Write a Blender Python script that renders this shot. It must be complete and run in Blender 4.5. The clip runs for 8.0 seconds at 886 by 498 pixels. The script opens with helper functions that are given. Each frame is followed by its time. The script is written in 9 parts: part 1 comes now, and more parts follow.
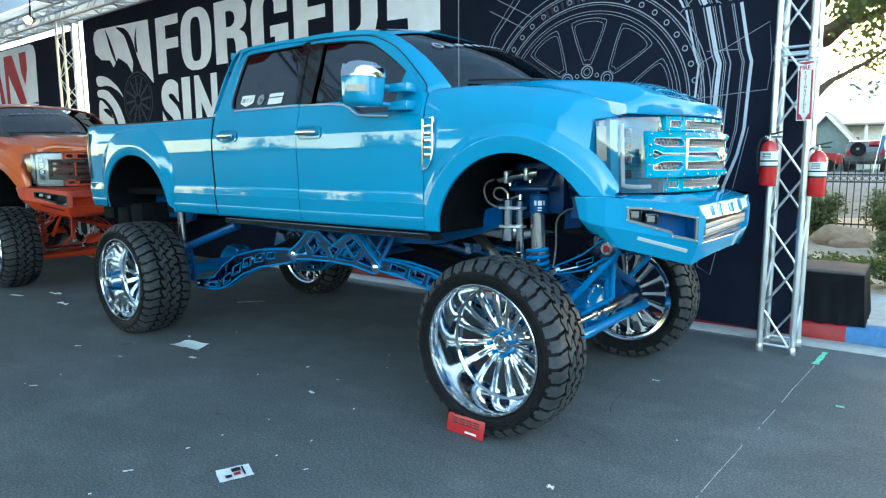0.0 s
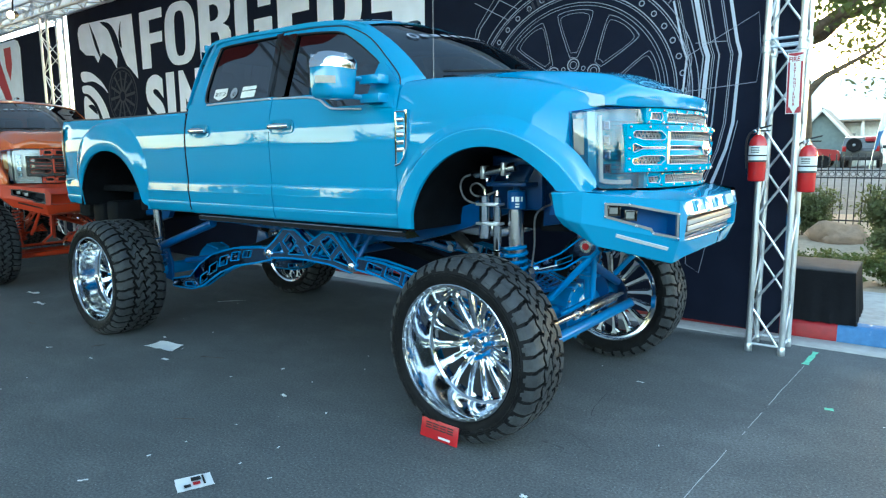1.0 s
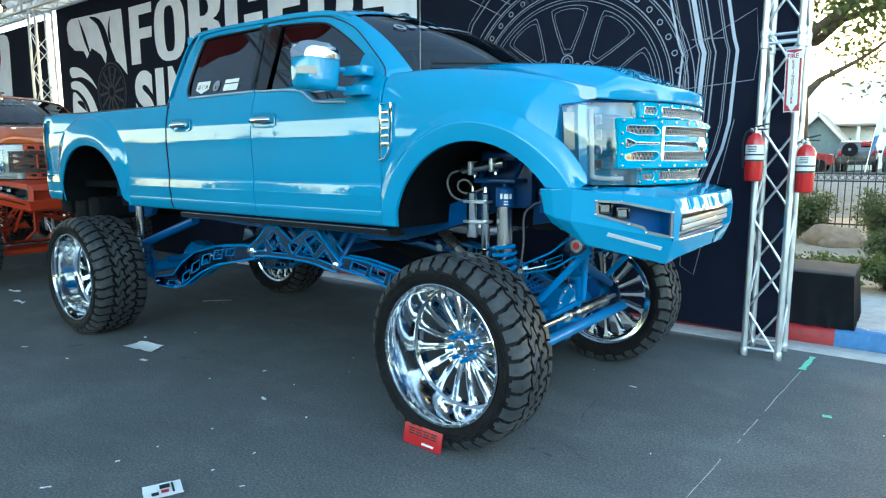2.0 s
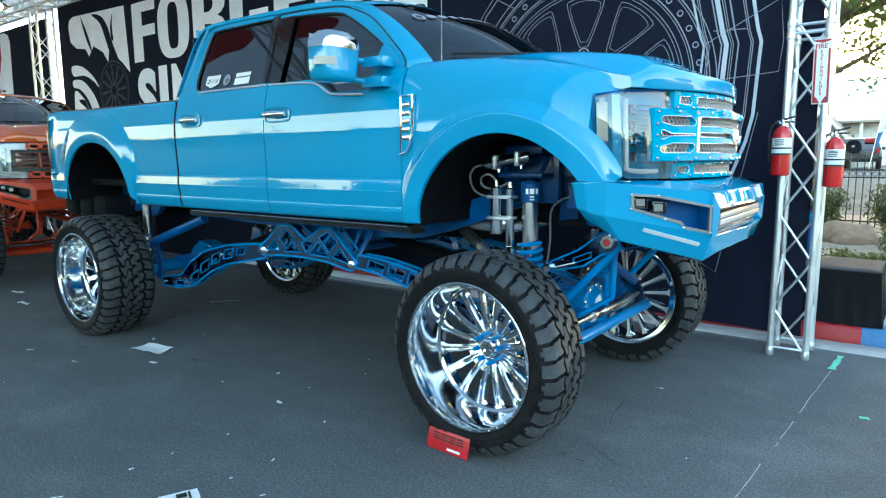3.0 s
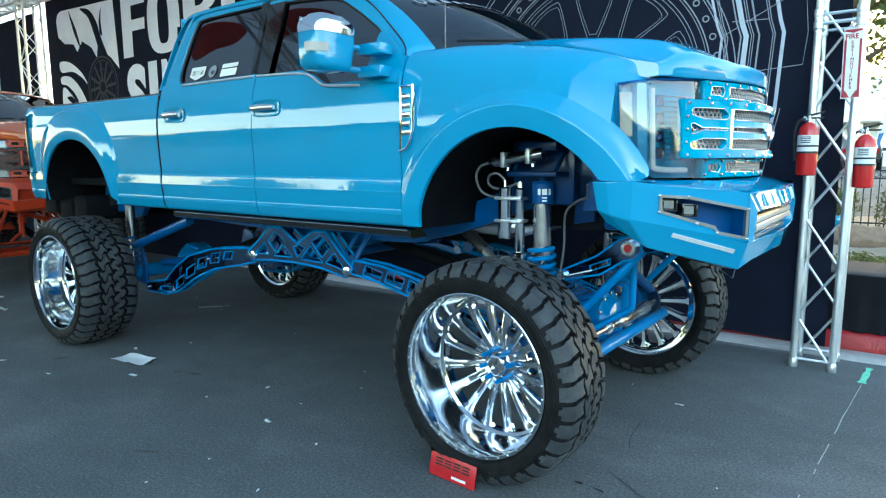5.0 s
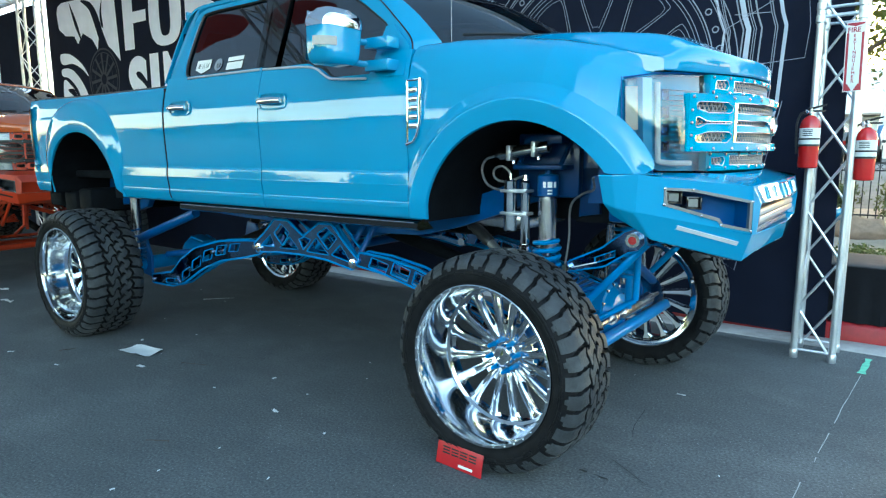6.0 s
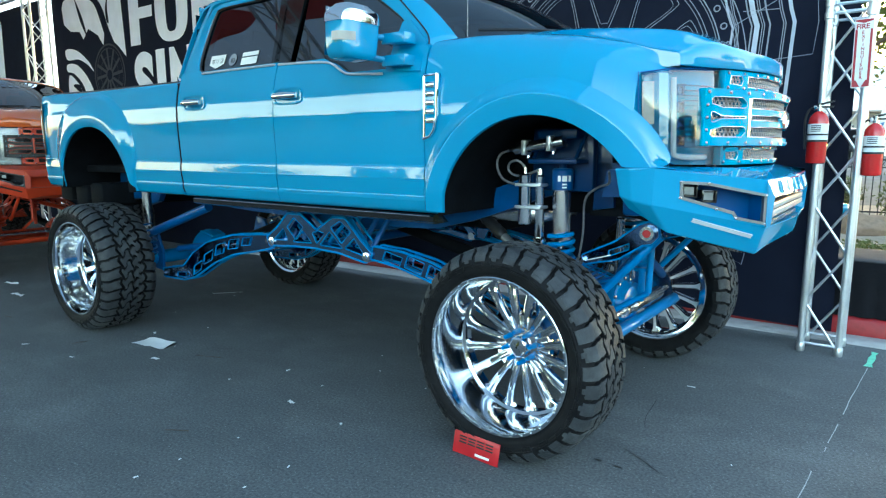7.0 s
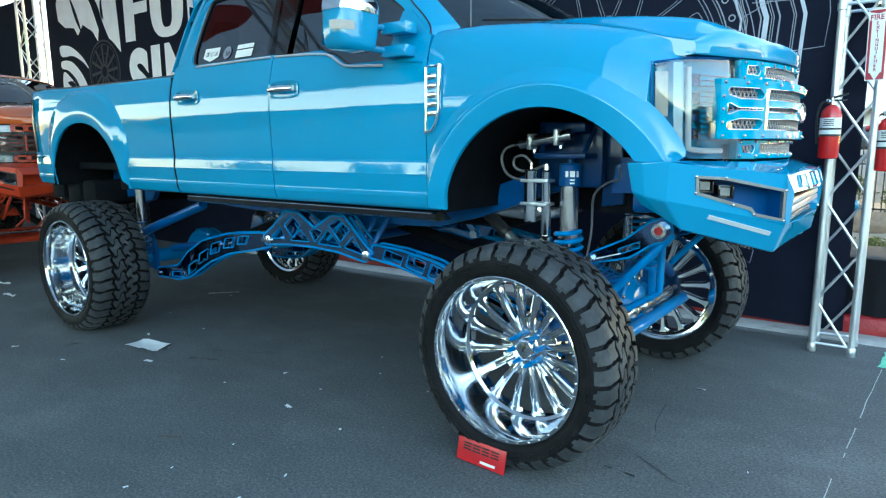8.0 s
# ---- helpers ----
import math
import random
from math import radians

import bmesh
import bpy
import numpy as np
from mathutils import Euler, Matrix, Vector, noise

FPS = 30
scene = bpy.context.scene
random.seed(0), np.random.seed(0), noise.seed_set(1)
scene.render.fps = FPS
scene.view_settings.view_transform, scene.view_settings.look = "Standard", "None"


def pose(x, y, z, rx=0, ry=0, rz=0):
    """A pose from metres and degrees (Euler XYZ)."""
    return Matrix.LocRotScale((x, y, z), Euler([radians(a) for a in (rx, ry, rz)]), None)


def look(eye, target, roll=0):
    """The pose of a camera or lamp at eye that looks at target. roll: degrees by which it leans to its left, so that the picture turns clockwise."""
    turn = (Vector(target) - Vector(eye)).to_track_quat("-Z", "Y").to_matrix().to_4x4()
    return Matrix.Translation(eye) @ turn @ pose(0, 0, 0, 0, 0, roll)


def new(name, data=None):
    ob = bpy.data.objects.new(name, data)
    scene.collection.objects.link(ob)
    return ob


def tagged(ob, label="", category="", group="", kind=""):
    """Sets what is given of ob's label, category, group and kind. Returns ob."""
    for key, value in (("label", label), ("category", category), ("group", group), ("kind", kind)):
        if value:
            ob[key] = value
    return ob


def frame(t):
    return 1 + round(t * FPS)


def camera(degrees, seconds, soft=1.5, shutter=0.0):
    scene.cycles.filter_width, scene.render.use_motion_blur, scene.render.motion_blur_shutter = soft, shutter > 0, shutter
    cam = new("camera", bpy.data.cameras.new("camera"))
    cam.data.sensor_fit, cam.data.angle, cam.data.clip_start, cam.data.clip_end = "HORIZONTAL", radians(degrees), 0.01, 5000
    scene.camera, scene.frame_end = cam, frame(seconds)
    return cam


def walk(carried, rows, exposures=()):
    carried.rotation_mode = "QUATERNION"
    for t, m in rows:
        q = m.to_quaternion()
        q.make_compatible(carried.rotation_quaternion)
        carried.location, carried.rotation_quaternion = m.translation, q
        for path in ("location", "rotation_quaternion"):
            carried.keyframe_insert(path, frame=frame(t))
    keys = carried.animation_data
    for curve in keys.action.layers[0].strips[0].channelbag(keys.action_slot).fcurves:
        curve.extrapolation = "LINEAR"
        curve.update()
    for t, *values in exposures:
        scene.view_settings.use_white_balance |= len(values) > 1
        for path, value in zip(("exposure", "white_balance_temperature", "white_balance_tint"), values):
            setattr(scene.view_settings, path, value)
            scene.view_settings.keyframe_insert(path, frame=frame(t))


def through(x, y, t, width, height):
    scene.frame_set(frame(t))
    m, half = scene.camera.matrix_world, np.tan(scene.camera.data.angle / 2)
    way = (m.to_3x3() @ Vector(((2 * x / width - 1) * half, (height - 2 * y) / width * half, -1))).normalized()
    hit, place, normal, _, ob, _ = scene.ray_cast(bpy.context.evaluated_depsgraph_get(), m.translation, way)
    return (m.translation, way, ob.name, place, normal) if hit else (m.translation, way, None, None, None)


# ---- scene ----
cam = camera(70.0, 8.0, soft=1.25)
PATH = [
    (0, (1.931, -4.174, 1.62), (0.739, -2.592, 1.344), -0.4),
    (0.5, (1.939, -4.108, 1.616), (0.749, -2.524, 1.337), -0.5),
    (1, (1.957, -3.967, 1.604), (0.771, -2.382, 1.319), -0.5),
    (1.2, (1.962, -3.921, 1.59), (0.78, -2.333, 1.306), -0.4),
    (2.3, (1.876, -3.81, 1.564), (0.699, -2.217, 1.285), -0.0),
    (2.5, (1.832, -3.81, 1.564), (0.655, -2.218, 1.283), -0.1),
    (3, (1.735, -3.788, 1.534), (0.559, -2.196, 1.253), -0.3),
    (3.5, (1.671, -3.721, 1.501), (0.497, -2.127, 1.22), -0.3),
    (4, (1.601, -3.603, 1.51), (0.428, -2.008, 1.226), -0.3),
    (4.5, (1.558, -3.551, 1.509), (0.387, -1.953, 1.23), -0.2),
    (4.7, (1.533, -3.541, 1.514), (0.363, -1.943, 1.237), -0.2),
    (5.8, (1.505, -3.585, 1.521), (0.339, -1.989, 1.221), -0.2),
    (6, (1.508, -3.599, 1.523), (0.343, -2.003, 1.219), -0.2),
    (6.5, (1.492, -3.654, 1.512), (0.328, -2.057, 1.201), -0.1),
    (7, (1.466, -3.691, 1.51), (0.303, -2.094, 1.196), -0.1),
    (7.5, (1.438, -3.689, 1.5), (0.276, -2.091, 1.185), -0.2),
    (8, (1.372, -3.599, 1.49), (0.213, -2.0, 1.171), -0.2),
]
walk(cam, [(t, look(eye, target, roll)) for t, eye, target, roll in PATH], exposures=[(0.0, 3.69, 6200, 4), (8.0, 3.69, 6200, 4)])

# ---- daylight: a low sun behind the printed wall, open sky over the asphalt ----
SUN_AZ, SUN_EL = 93.0, 7.0          # degrees from +x towards +y, and above the horizon
sky_world = bpy.data.worlds.new("sky")
scene.world = sky_world
sky_world.use_nodes = True
wn = sky_world.node_tree.nodes
sky = wn.new("ShaderNodeTexSky")
sky.sky_type = "NISHITA"
sky.sun_disc = False
sky.sun_elevation = radians(SUN_EL)
sky.sun_rotation = radians(90.0 - SUN_AZ)
sky.altitude = 600.0
sky.air_density, sky.dust_density, sky.ozone_density = 1.0, 1.6, 0.7
sky_world.node_tree.links.new(sky.outputs[0], wn["Background"].inputs[0])
wn["Background"].inputs[1].default_value = 0.15
sun_data = bpy.data.lights.new("sun", "SUN")
sun_data.energy, sun_data.angle, sun_data.color = 0.13, radians(3.0), (1.0, 0.86, 0.70)
sun = new("sun", sun_data)
sun_way = Vector((math.cos(radians(SUN_EL)) * math.cos(radians(SUN_AZ)), math.cos(radians(SUN_EL)) * math.sin(radians(SUN_AZ)), math.sin(radians(SUN_EL))))
sun.matrix_world = look(sun_way * 60, (0, 0, 0))

# ---- materials ----
def mat(name, colour, rough=0.5, metal=0.0, vary=0.12, scale=6.0, bump=0.0, bump_scale=60.0, coat=0.0, spec=0.5, trans=0.0, second=None, second_scale=1.2, second_at=0.55, rough_vary=0.0, ior=1.45, per_piece=0.0):
    """A principled surface whose colour wanders at two scales, with fine relief."""
    m = bpy.data.materials.new(name)
    m.use_nodes = True
    nt = m.node_tree
    n, ln = nt.nodes, nt.links
    b = n["Principled BSDF"]
    b.inputs["Roughness"].default_value = rough
    b.inputs["Metallic"].default_value = metal
    b.inputs["Coat Weight"].default_value = coat
    b.inputs["Coat Roughness"].default_value = 0.02
    b.inputs["Specular IOR Level"].default_value = spec
    b.inputs["Transmission Weight"].default_value = trans
    b.inputs["IOR"].default_value = ior
    co = n.new("ShaderNodeTexCoord")
    noi = n.new("ShaderNodeTexNoise")
    noi.inputs["Scale"].default_value = scale
    noi.inputs["Detail"].default_value = 6.0
    ln.new(co.outputs["Object"], noi.inputs["Vector"])
    ramp = n.new("ShaderNodeMapRange")
    ramp.inputs["From Min"].default_value, ramp.inputs["From Max"].default_value = 0.3, 0.7
    ramp.inputs["To Min"].default_value, ramp.inputs["To Max"].default_value = 1.0 - vary, 1.0 + vary
    ln.new(noi.outputs["Fac"], ramp.inputs["Value"])
    base = n.new("ShaderNodeMix")
    base.data_type = "RGBA"
    base.inputs["Factor"].default_value = 0.0
    base.inputs["A"].default_value = (*colour, 1)
    base.inputs["B"].default_value = (*(second or colour), 1)
    if second:
        big = n.new("ShaderNodeTexNoise")
        big.inputs["Scale"].default_value = second_scale
        big.inputs["Detail"].default_value = 8.0
        big.inputs["Roughness"].default_value = 0.65
        ln.new(co.outputs["Object"], big.inputs["Vector"])
        step = n.new("ShaderNodeMapRange")
        step.interpolation_type = "SMOOTHSTEP"
        step.inputs["From Min"].default_value, step.inputs["From Max"].default_value = second_at - 0.08, second_at + 0.12
        ln.new(big.outputs["Fac"], step.inputs["Value"])
        ln.new(step.outputs["Result"], base.inputs["Factor"])
    mul = n.new("ShaderNodeMix")
    mul.data_type, mul.blend_type = "RGBA", "MULTIPLY"
    mul.inputs["Factor"].default_value = 1.0
    ln.new(base.outputs["Result"], mul.inputs["A"])
    if per_piece:
        info = n.new("ShaderNodeObjectInfo")
        pr = n.new("ShaderNodeMapRange")
        pr.inputs["To Min"].default_value, pr.inputs["To Max"].default_value = 1.0 - per_piece, 1.0 + per_piece
        ln.new(info.outputs["Random"], pr.inputs["Value"])
        mm = n.new("ShaderNodeMath")
        mm.operation = "MULTIPLY"
        ln.new(pr.outputs["Result"], mm.inputs[0])
        ln.new(ramp.outputs["Result"], mm.inputs[1])
        ln.new(mm.outputs[0], mul.inputs["B"])
    else:
        ln.new(ramp.outputs["Result"], mul.inputs["B"])
    ln.new(mul.outputs["Result"], b.inputs["Base Color"])
    if rough_vary:
        rr = n.new("ShaderNodeMapRange")
        rr.inputs["From Min"].default_value, rr.inputs["From Max"].default_value = 0.3, 0.7
        rr.inputs["To Min"].default_value, rr.inputs["To Max"].default_value = max(0.0, rough - rough_vary), min(1.0, rough + rough_vary)
        ln.new(noi.outputs["Fac"], rr.inputs["Value"])
        ln.new(rr.outputs["Result"], b.inputs["Roughness"])
    if bump:
        fine = n.new("ShaderNodeTexNoise")
        fine.inputs["Scale"].default_value = bump_scale
        fine.inputs["Detail"].default_value = 5.0
        ln.new(co.outputs["Object"], fine.inputs["Vector"])
        bp = n.new("ShaderNodeBump")
        bp.inputs["Strength"].default_value = bump
        bp.inputs["Distance"].default_value = 0.01
        ln.new(fine.outputs["Fac"], bp.inputs["Height"])
        ln.new(bp.outputs["Normal"], b.inputs["Normal"])
    return m


def pane_glass(name, tint, ior=1.5):
    """A thin pane: lets tinted light straight through and mirrors by its gloss."""
    m = bpy.data.materials.new(name)
    m.use_nodes = True
    n, ln = m.node_tree.nodes, m.node_tree.links
    n.remove(n["Principled BSDF"])
    clear = n.new("ShaderNodeBsdfTransparent")
    clear.inputs["Color"].default_value = (*tint, 1)
    gloss = n.new("ShaderNodeBsdfGlossy")
    gloss.inputs["Roughness"].default_value = 0.004
    gloss.inputs["Color"].default_value = (0.95, 0.97, 1.0, 1)
    fr = n.new("ShaderNodeFresnel")
    fr.inputs["IOR"].default_value = ior
    mix = n.new("ShaderNodeMixShader")
    ln.new(fr.outputs[0], mix.inputs[0])
    ln.new(clear.outputs[0], mix.inputs[1])
    ln.new(gloss.outputs[0], mix.inputs[2])
    ln.new(mix.outputs[0], n["Material Output"].inputs["Surface"])
    return m


BLUE = mat("blue_paint", (0.012, 0.254, 0.462), 0.45, vary=0.03, scale=2.0, coat=1.0, spec=0.0)
BLUE.node_tree.nodes["Principled BSDF"].inputs["Coat IOR"].default_value = 1.62
BLUE_PLATE = mat("blue_plate_paint", (0.0, 0.285, 0.44), 0.45, vary=0.04, scale=4.0, coat=0.25, spec=0.0)
ROYAL = mat("royal_blue_gloss", (0.0, 0.185, 0.48), 0.4, vary=0.05, scale=5.0, coat=0.6, spec=0.1)
BLUE_FRAME = mat("blue_powder_coat", (0.0, 0.068, 0.235), 0.4, vary=0.1, scale=9.0, coat=0.15, spec=0.25)
# the frame's blue, darkened for the shade inside the wheel opening
SHADED_BLUE = mat("shaded_blue_coat", (0.0, 0.028, 0.105), 0.4, vary=0.1, scale=9.0, coat=0.2, spec=0.25)
ORANGE = mat("orange_paint", (0.62, 0.110, 0.018), 0.4, vary=0.03, scale=2.0, coat=1.0, spec=0.1)
ORANGE_RED = mat("orange_red_paint", (0.55, 0.045, 0.012), 0.35, vary=0.06, coat=0.7)
SATIN = mat("satin_machined_aluminium", (0.62, 0.63, 0.65), 0.42, 0.55, vary=0.05, scale=20.0)
CHROME = mat("chrome", (0.80, 0.82, 0.84), 0.045, 1.0, vary=0.03, rough_vary=0.02)
POLISHED = mat("polished_aluminium", (0.66, 0.69, 0.72), 0.10, 1.0, vary=0.04, scale=14.0, rough_vary=0.03)
STEEL = mat("machined_steel", (0.55, 0.56, 0.58), 0.22, 1.0, vary=0.04, scale=6.0, rough_vary=0.03)
BLUE_CHROME = mat("dark_blue_polished_plate", (0.15, 0.24, 0.40), 0.06, 1.0, vary=0.1, scale=7.0, rough_vary=0.04, bump=0.5, bump_scale=7.0)
MIRROR_PLATE = mat("blue_polished_plate", (0.20, 0.33, 0.52), 0.10, 1.0, vary=0.15, scale=9.0, rough_vary=0.03, bump=0.15, bump_scale=6.0)
PALE_MARKER = mat("pale_marker_lens", (0.30, 0.285, 0.265), 0.12, vary=0.1, scale=30.0)
SHELF_REFLECTION = mat("pale_shelf_reflection", (0.05, 0.36, 0.53), 0.40, 0.0, vary=0.1, scale=9.0)
FRAME_STEEL = mat("dull_steel_frame", (0.24, 0.25, 0.26), 0.4, 0.8, vary=0.1, scale=12.0)
ALU = mat("truss_aluminium", (0.66, 0.68, 0.70), 0.38, 0.85, vary=0.08, scale=8.0, rough_vary=0.1, bump=0.05)
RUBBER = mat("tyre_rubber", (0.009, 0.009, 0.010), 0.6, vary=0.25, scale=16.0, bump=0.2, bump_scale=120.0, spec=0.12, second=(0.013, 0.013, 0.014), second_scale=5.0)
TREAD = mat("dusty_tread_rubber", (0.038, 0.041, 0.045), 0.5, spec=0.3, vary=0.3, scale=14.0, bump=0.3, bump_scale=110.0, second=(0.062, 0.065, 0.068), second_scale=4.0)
BLACK = mat("black_plastic", (0.012, 0.012, 0.013), 0.45, vary=0.2, scale=20.0, bump=0.1, bump_scale=200.0)
GLOSS_BLACK = mat("gloss_black", (0.008, 0.008, 0.009), 0.08, vary=0.1, coat=0.6)
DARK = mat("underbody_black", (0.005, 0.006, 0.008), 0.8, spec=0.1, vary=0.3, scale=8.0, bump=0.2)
TINT = pane_glass("tinted_glass", (0.085, 0.095, 0.10), 2.3)
CLEAR = pane_glass("clear_lens", (0.96, 0.98, 0.99), 1.86)
AMBER = mat("amber_lens", (0.75, 0.42, 0.16), 0.15, vary=0.1, trans=0.3)
RED_LENS = mat("red_lens", (0.35, 0.01, 0.012), 0.08, vary=0.1, coat=0.6)
SEAT = mat("seat_leather", (0.03, 0.03, 0.032), 0.55, vary=0.2, bump=0.15)
MESH_METAL = mat("stainless_mesh", (0.36, 0.36, 0.35), 0.45, 0.2, vary=0.06)
WHITE_PLASTIC = mat("white_diffuser", (0.82, 0.84, 0.85), 0.3, vary=0.03)
GUIDE = mat("pale_light_guide", (0.50, 0.55, 0.58), 0.25, vary=0.05)
BAR_LENS = mat("grey_lamp_reflector", (0.42, 0.43, 0.44), 0.3, vary=0.1, scale=40.0)
BACKING = mat("navy_banner_cloth", (0.0105, 0.0128, 0.0255), 0.9, spec=0.1, vary=0.12, scale=3.0, bump=0.25, bump_scale=9.0)
PRINT_WHITE = mat("banner_white_ink", (0.86, 0.86, 0.95), 0.7, vary=0.05, scale=5.0, bump=0.1, bump_scale=14.0)
PRINT_GREY = mat("banner_line_ink", (0.26, 0.28, 0.34), 0.7, vary=0.08, scale=9.0)
PRINT_PALE = mat("banner_bold_line_ink", (0.48, 0.51, 0.60), 0.7, vary=0.08, scale=9.0)
PRINT_DARK = mat("banner_dark_ink", (0.019, 0.021, 0.036), 0.7, vary=0.08)
PRINT_RED = mat("banner_red_ink", (0.46, 0.018, 0.03), 0.65, vary=0.06)
ASPHALT = mat("asphalt", (0.103, 0.109, 0.111), 0.88, vary=0.40, scale=75.0, bump=0.35, bump_scale=190.0, second=(0.128, 0.133, 0.134), second_scale=1.1, rough_vary=0.1, spec=0.22)
def add_specks(m, scale, share, gain, streak):
    """Pale stones and faint worn streaks on top of a surface's colour."""
    n, ln = m.node_tree.nodes, m.node_tree.links
    b = n["Principled BSDF"]
    src = b.inputs["Base Color"].links[0].from_socket
    tc = n.new("ShaderNodeTexCoord")
    vor = n.new("ShaderNodeTexVoronoi")
    vor.inputs["Scale"].default_value = scale
    ln.new(tc.outputs["Object"], vor.inputs["Vector"])
    sep = n.new("ShaderNodeSeparateColor")
    ln.new(vor.outputs["Color"], sep.inputs[0])
    pick = n.new("ShaderNodeMapRange")
    pick.inputs["From Min"].default_value, pick.inputs["From Max"].default_value = 1.0 - share, 1.0
    ln.new(sep.outputs[0], pick.inputs["Value"])
    dot = n.new("ShaderNodeMapRange")
    dot.inputs["From Min"].default_value, dot.inputs["From Max"].default_value = 0.45, 0.15
    ln.new(vor.outputs["Distance"], dot.inputs["Value"])
    both = n.new("ShaderNodeMath")
    both.operation = "MULTIPLY"
    ln.new(pick.outputs[0], both.inputs[0])
    ln.new(dot.outputs[0], both.inputs[1])
    mp = n.new("ShaderNodeMapping")
    mp.inputs["Rotation"].default_value = (0, 0, 0.4)
    mp.inputs["Scale"].default_value = (0.8, 1.7, 1.0)
    ln.new(tc.outputs["Object"], mp.inputs["Vector"])
    long = n.new("ShaderNodeTexNoise")
    long.inputs["Scale"].default_value, long.inputs["Detail"].default_value, long.inputs["Roughness"].default_value = 1.6, 9.0, 0.7
    ln.new(mp.outputs[0], long.inputs["Vector"])
    wear = n.new("ShaderNodeMapRange")
    wear.inputs["From Min"].default_value, wear.inputs["From Max"].default_value = 0.32, 0.72
    wear.inputs["To Min"].default_value, wear.inputs["To Max"].default_value = 1.0 - streak, 1.0 + streak
    ln.new(long.outputs["Fac"], wear.inputs["Value"])
    sum_ = n.new("ShaderNodeMath")
    sum_.operation = "MULTIPLY_ADD"
    ln.new(both.outputs[0], sum_.inputs[0])
    sum_.inputs[1].default_value = gain
    ln.new(wear.outputs[0], sum_.inputs[2])
    mx = n.new("ShaderNodeMix")
    mx.data_type, mx.blend_type = "RGBA", "MULTIPLY"
    mx.inputs["Factor"].default_value = 1.0
    ln.new(src, mx.inputs["A"])
    ln.new(sum_.outputs[0], mx.inputs["B"])
    ln.new(mx.outputs["Result"], b.inputs["Base Color"])


add_specks(ASPHALT, 130.0, 0.18, 1.3, 0.13)
CONCRETE = mat("concrete", (0.36, 0.35, 0.33), 0.85, vary=0.12, scale=12.0, bump=0.3, bump_scale=90.0, second=(0.25, 0.24, 0.225), second_scale=1.6)
KERB_RED = mat("red_kerb_paint", (0.30, 0.007, 0.011), 0.35, vary=0.15, scale=20.0, bump=0.35, bump_scale=70.0, second=(0.19, 0.012, 0.014), second_scale=4.0, second_at=0.6)
KERB_BLUE = mat("blue_kerb_paint", (0.045, 0.16, 0.34), 0.55, vary=0.15, scale=20.0, bump=0.35, bump_scale=70.0, second=(0.30, 0.32, 0.34), second_scale=5.0, second_at=0.68)
SAND = mat("sandy_soil", (0.34, 0.27, 0.20), 0.95, vary=0.2, scale=14.0, bump=0.5, bump_scale=60.0, second=(0.30, 0.24, 0.17), second_scale=1.5)
ROCK = mat("tan_boulder", (0.27, 0.18, 0.12), 0.9, vary=0.25, scale=5.0, bump=0.7, bump_scale=18.0, second=(0.18, 0.12, 0.08), second_scale=3.0)
DRAPE = mat("black_drape_cloth", (0.010, 0.010, 0.012), 0.9, spec=0.1, vary=0.2, scale=5.0, bump=0.25, bump_scale=24.0)
# greyer copy of the drape: skylight on the top put into its colour
DRAPE_TOP = mat("skylit_black_cloth", (0.045, 0.048, 0.052), 0.9, spec=0.1, vary=0.2, scale=5.0, bump=0.2, bump_scale=24.0)
EXT_RED = mat("extinguisher_red", (0.50, 0.012, 0.012), 0.22, vary=0.05, coat=0.6)
PAPER = mat("white_paper", (0.74, 0.74, 0.73), 0.7, vary=0.06, scale=12.0)
SIGN_RED = mat("sign_red_ink", (0.36, 0.02, 0.035), 0.5, vary=0.08)
CARD_RED = mat("red_card", (0.44, 0.008, 0.014), 0.4, vary=0.06, coat=0.2)
INK = mat("black_ink", (0.012, 0.012, 0.012), 0.5, vary=0.1)
BARK = mat("bark", (0.10, 0.075, 0.055), 0.9, vary=0.3, scale=12.0, bump=0.8, bump_scale=26.0)
LEAF = mat("tree_leaves", (0.065, 0.095, 0.028), 0.55, vary=0.35, scale=1.5, spec=0.3)
LEAF_DRY = mat("shrub_leaves", (0.095, 0.115, 0.050), 0.65, vary=0.35, scale=3.0, spec=0.3)
for leaf_mat, glow in ((LEAF, (0.17, 0.17, 0.05)), (LEAF_DRY, (0.20, 0.20, 0.08))):
    ln_nodes, ln_links = leaf_mat.node_tree.nodes, leaf_mat.node_tree.links
    lit_through = ln_nodes.new("ShaderNodeBsdfTranslucent")
    lit_through.inputs["Color"].default_value = (*glow, 1)
    both_ways = ln_nodes.new("ShaderNodeMixShader")
    both_ways.inputs[0].default_value = 0.30
    ln_links.new(ln_nodes["Principled BSDF"].outputs[0], both_ways.inputs[1])
    ln_links.new(lit_through.outputs[0], both_ways.inputs[2])
    ln_links.new(both_ways.outputs[0], ln_nodes["Material Output"].inputs["Surface"])
IRON = mat("black_iron", (0.02, 0.02, 0.022), 0.5, 0.3, vary=0.2)
ROOF = mat("tan_roof", (0.30, 0.24, 0.18), 0.8, vary=0.15, scale=4.0, bump=0.3)
STUCCO = mat("pale_stucco", (0.78, 0.74, 0.66), 0.85, vary=0.08, bump=0.3)
CAR_RED = mat("red_car_paint", (0.30, 0.010, 0.016), 0.3, vary=0.04, coat=1.0)
CAR_GREY = mat("dark_grey_paint", (0.05, 0.052, 0.055), 0.35, vary=0.06, coat=0.6)
LOT = mat("pale_paving", (0.17, 0.165, 0.155), 0.95, spec=0.05, vary=0.15, scale=3.0, bump=0.2, second=(0.21, 0.20, 0.185), second_scale=0.4)
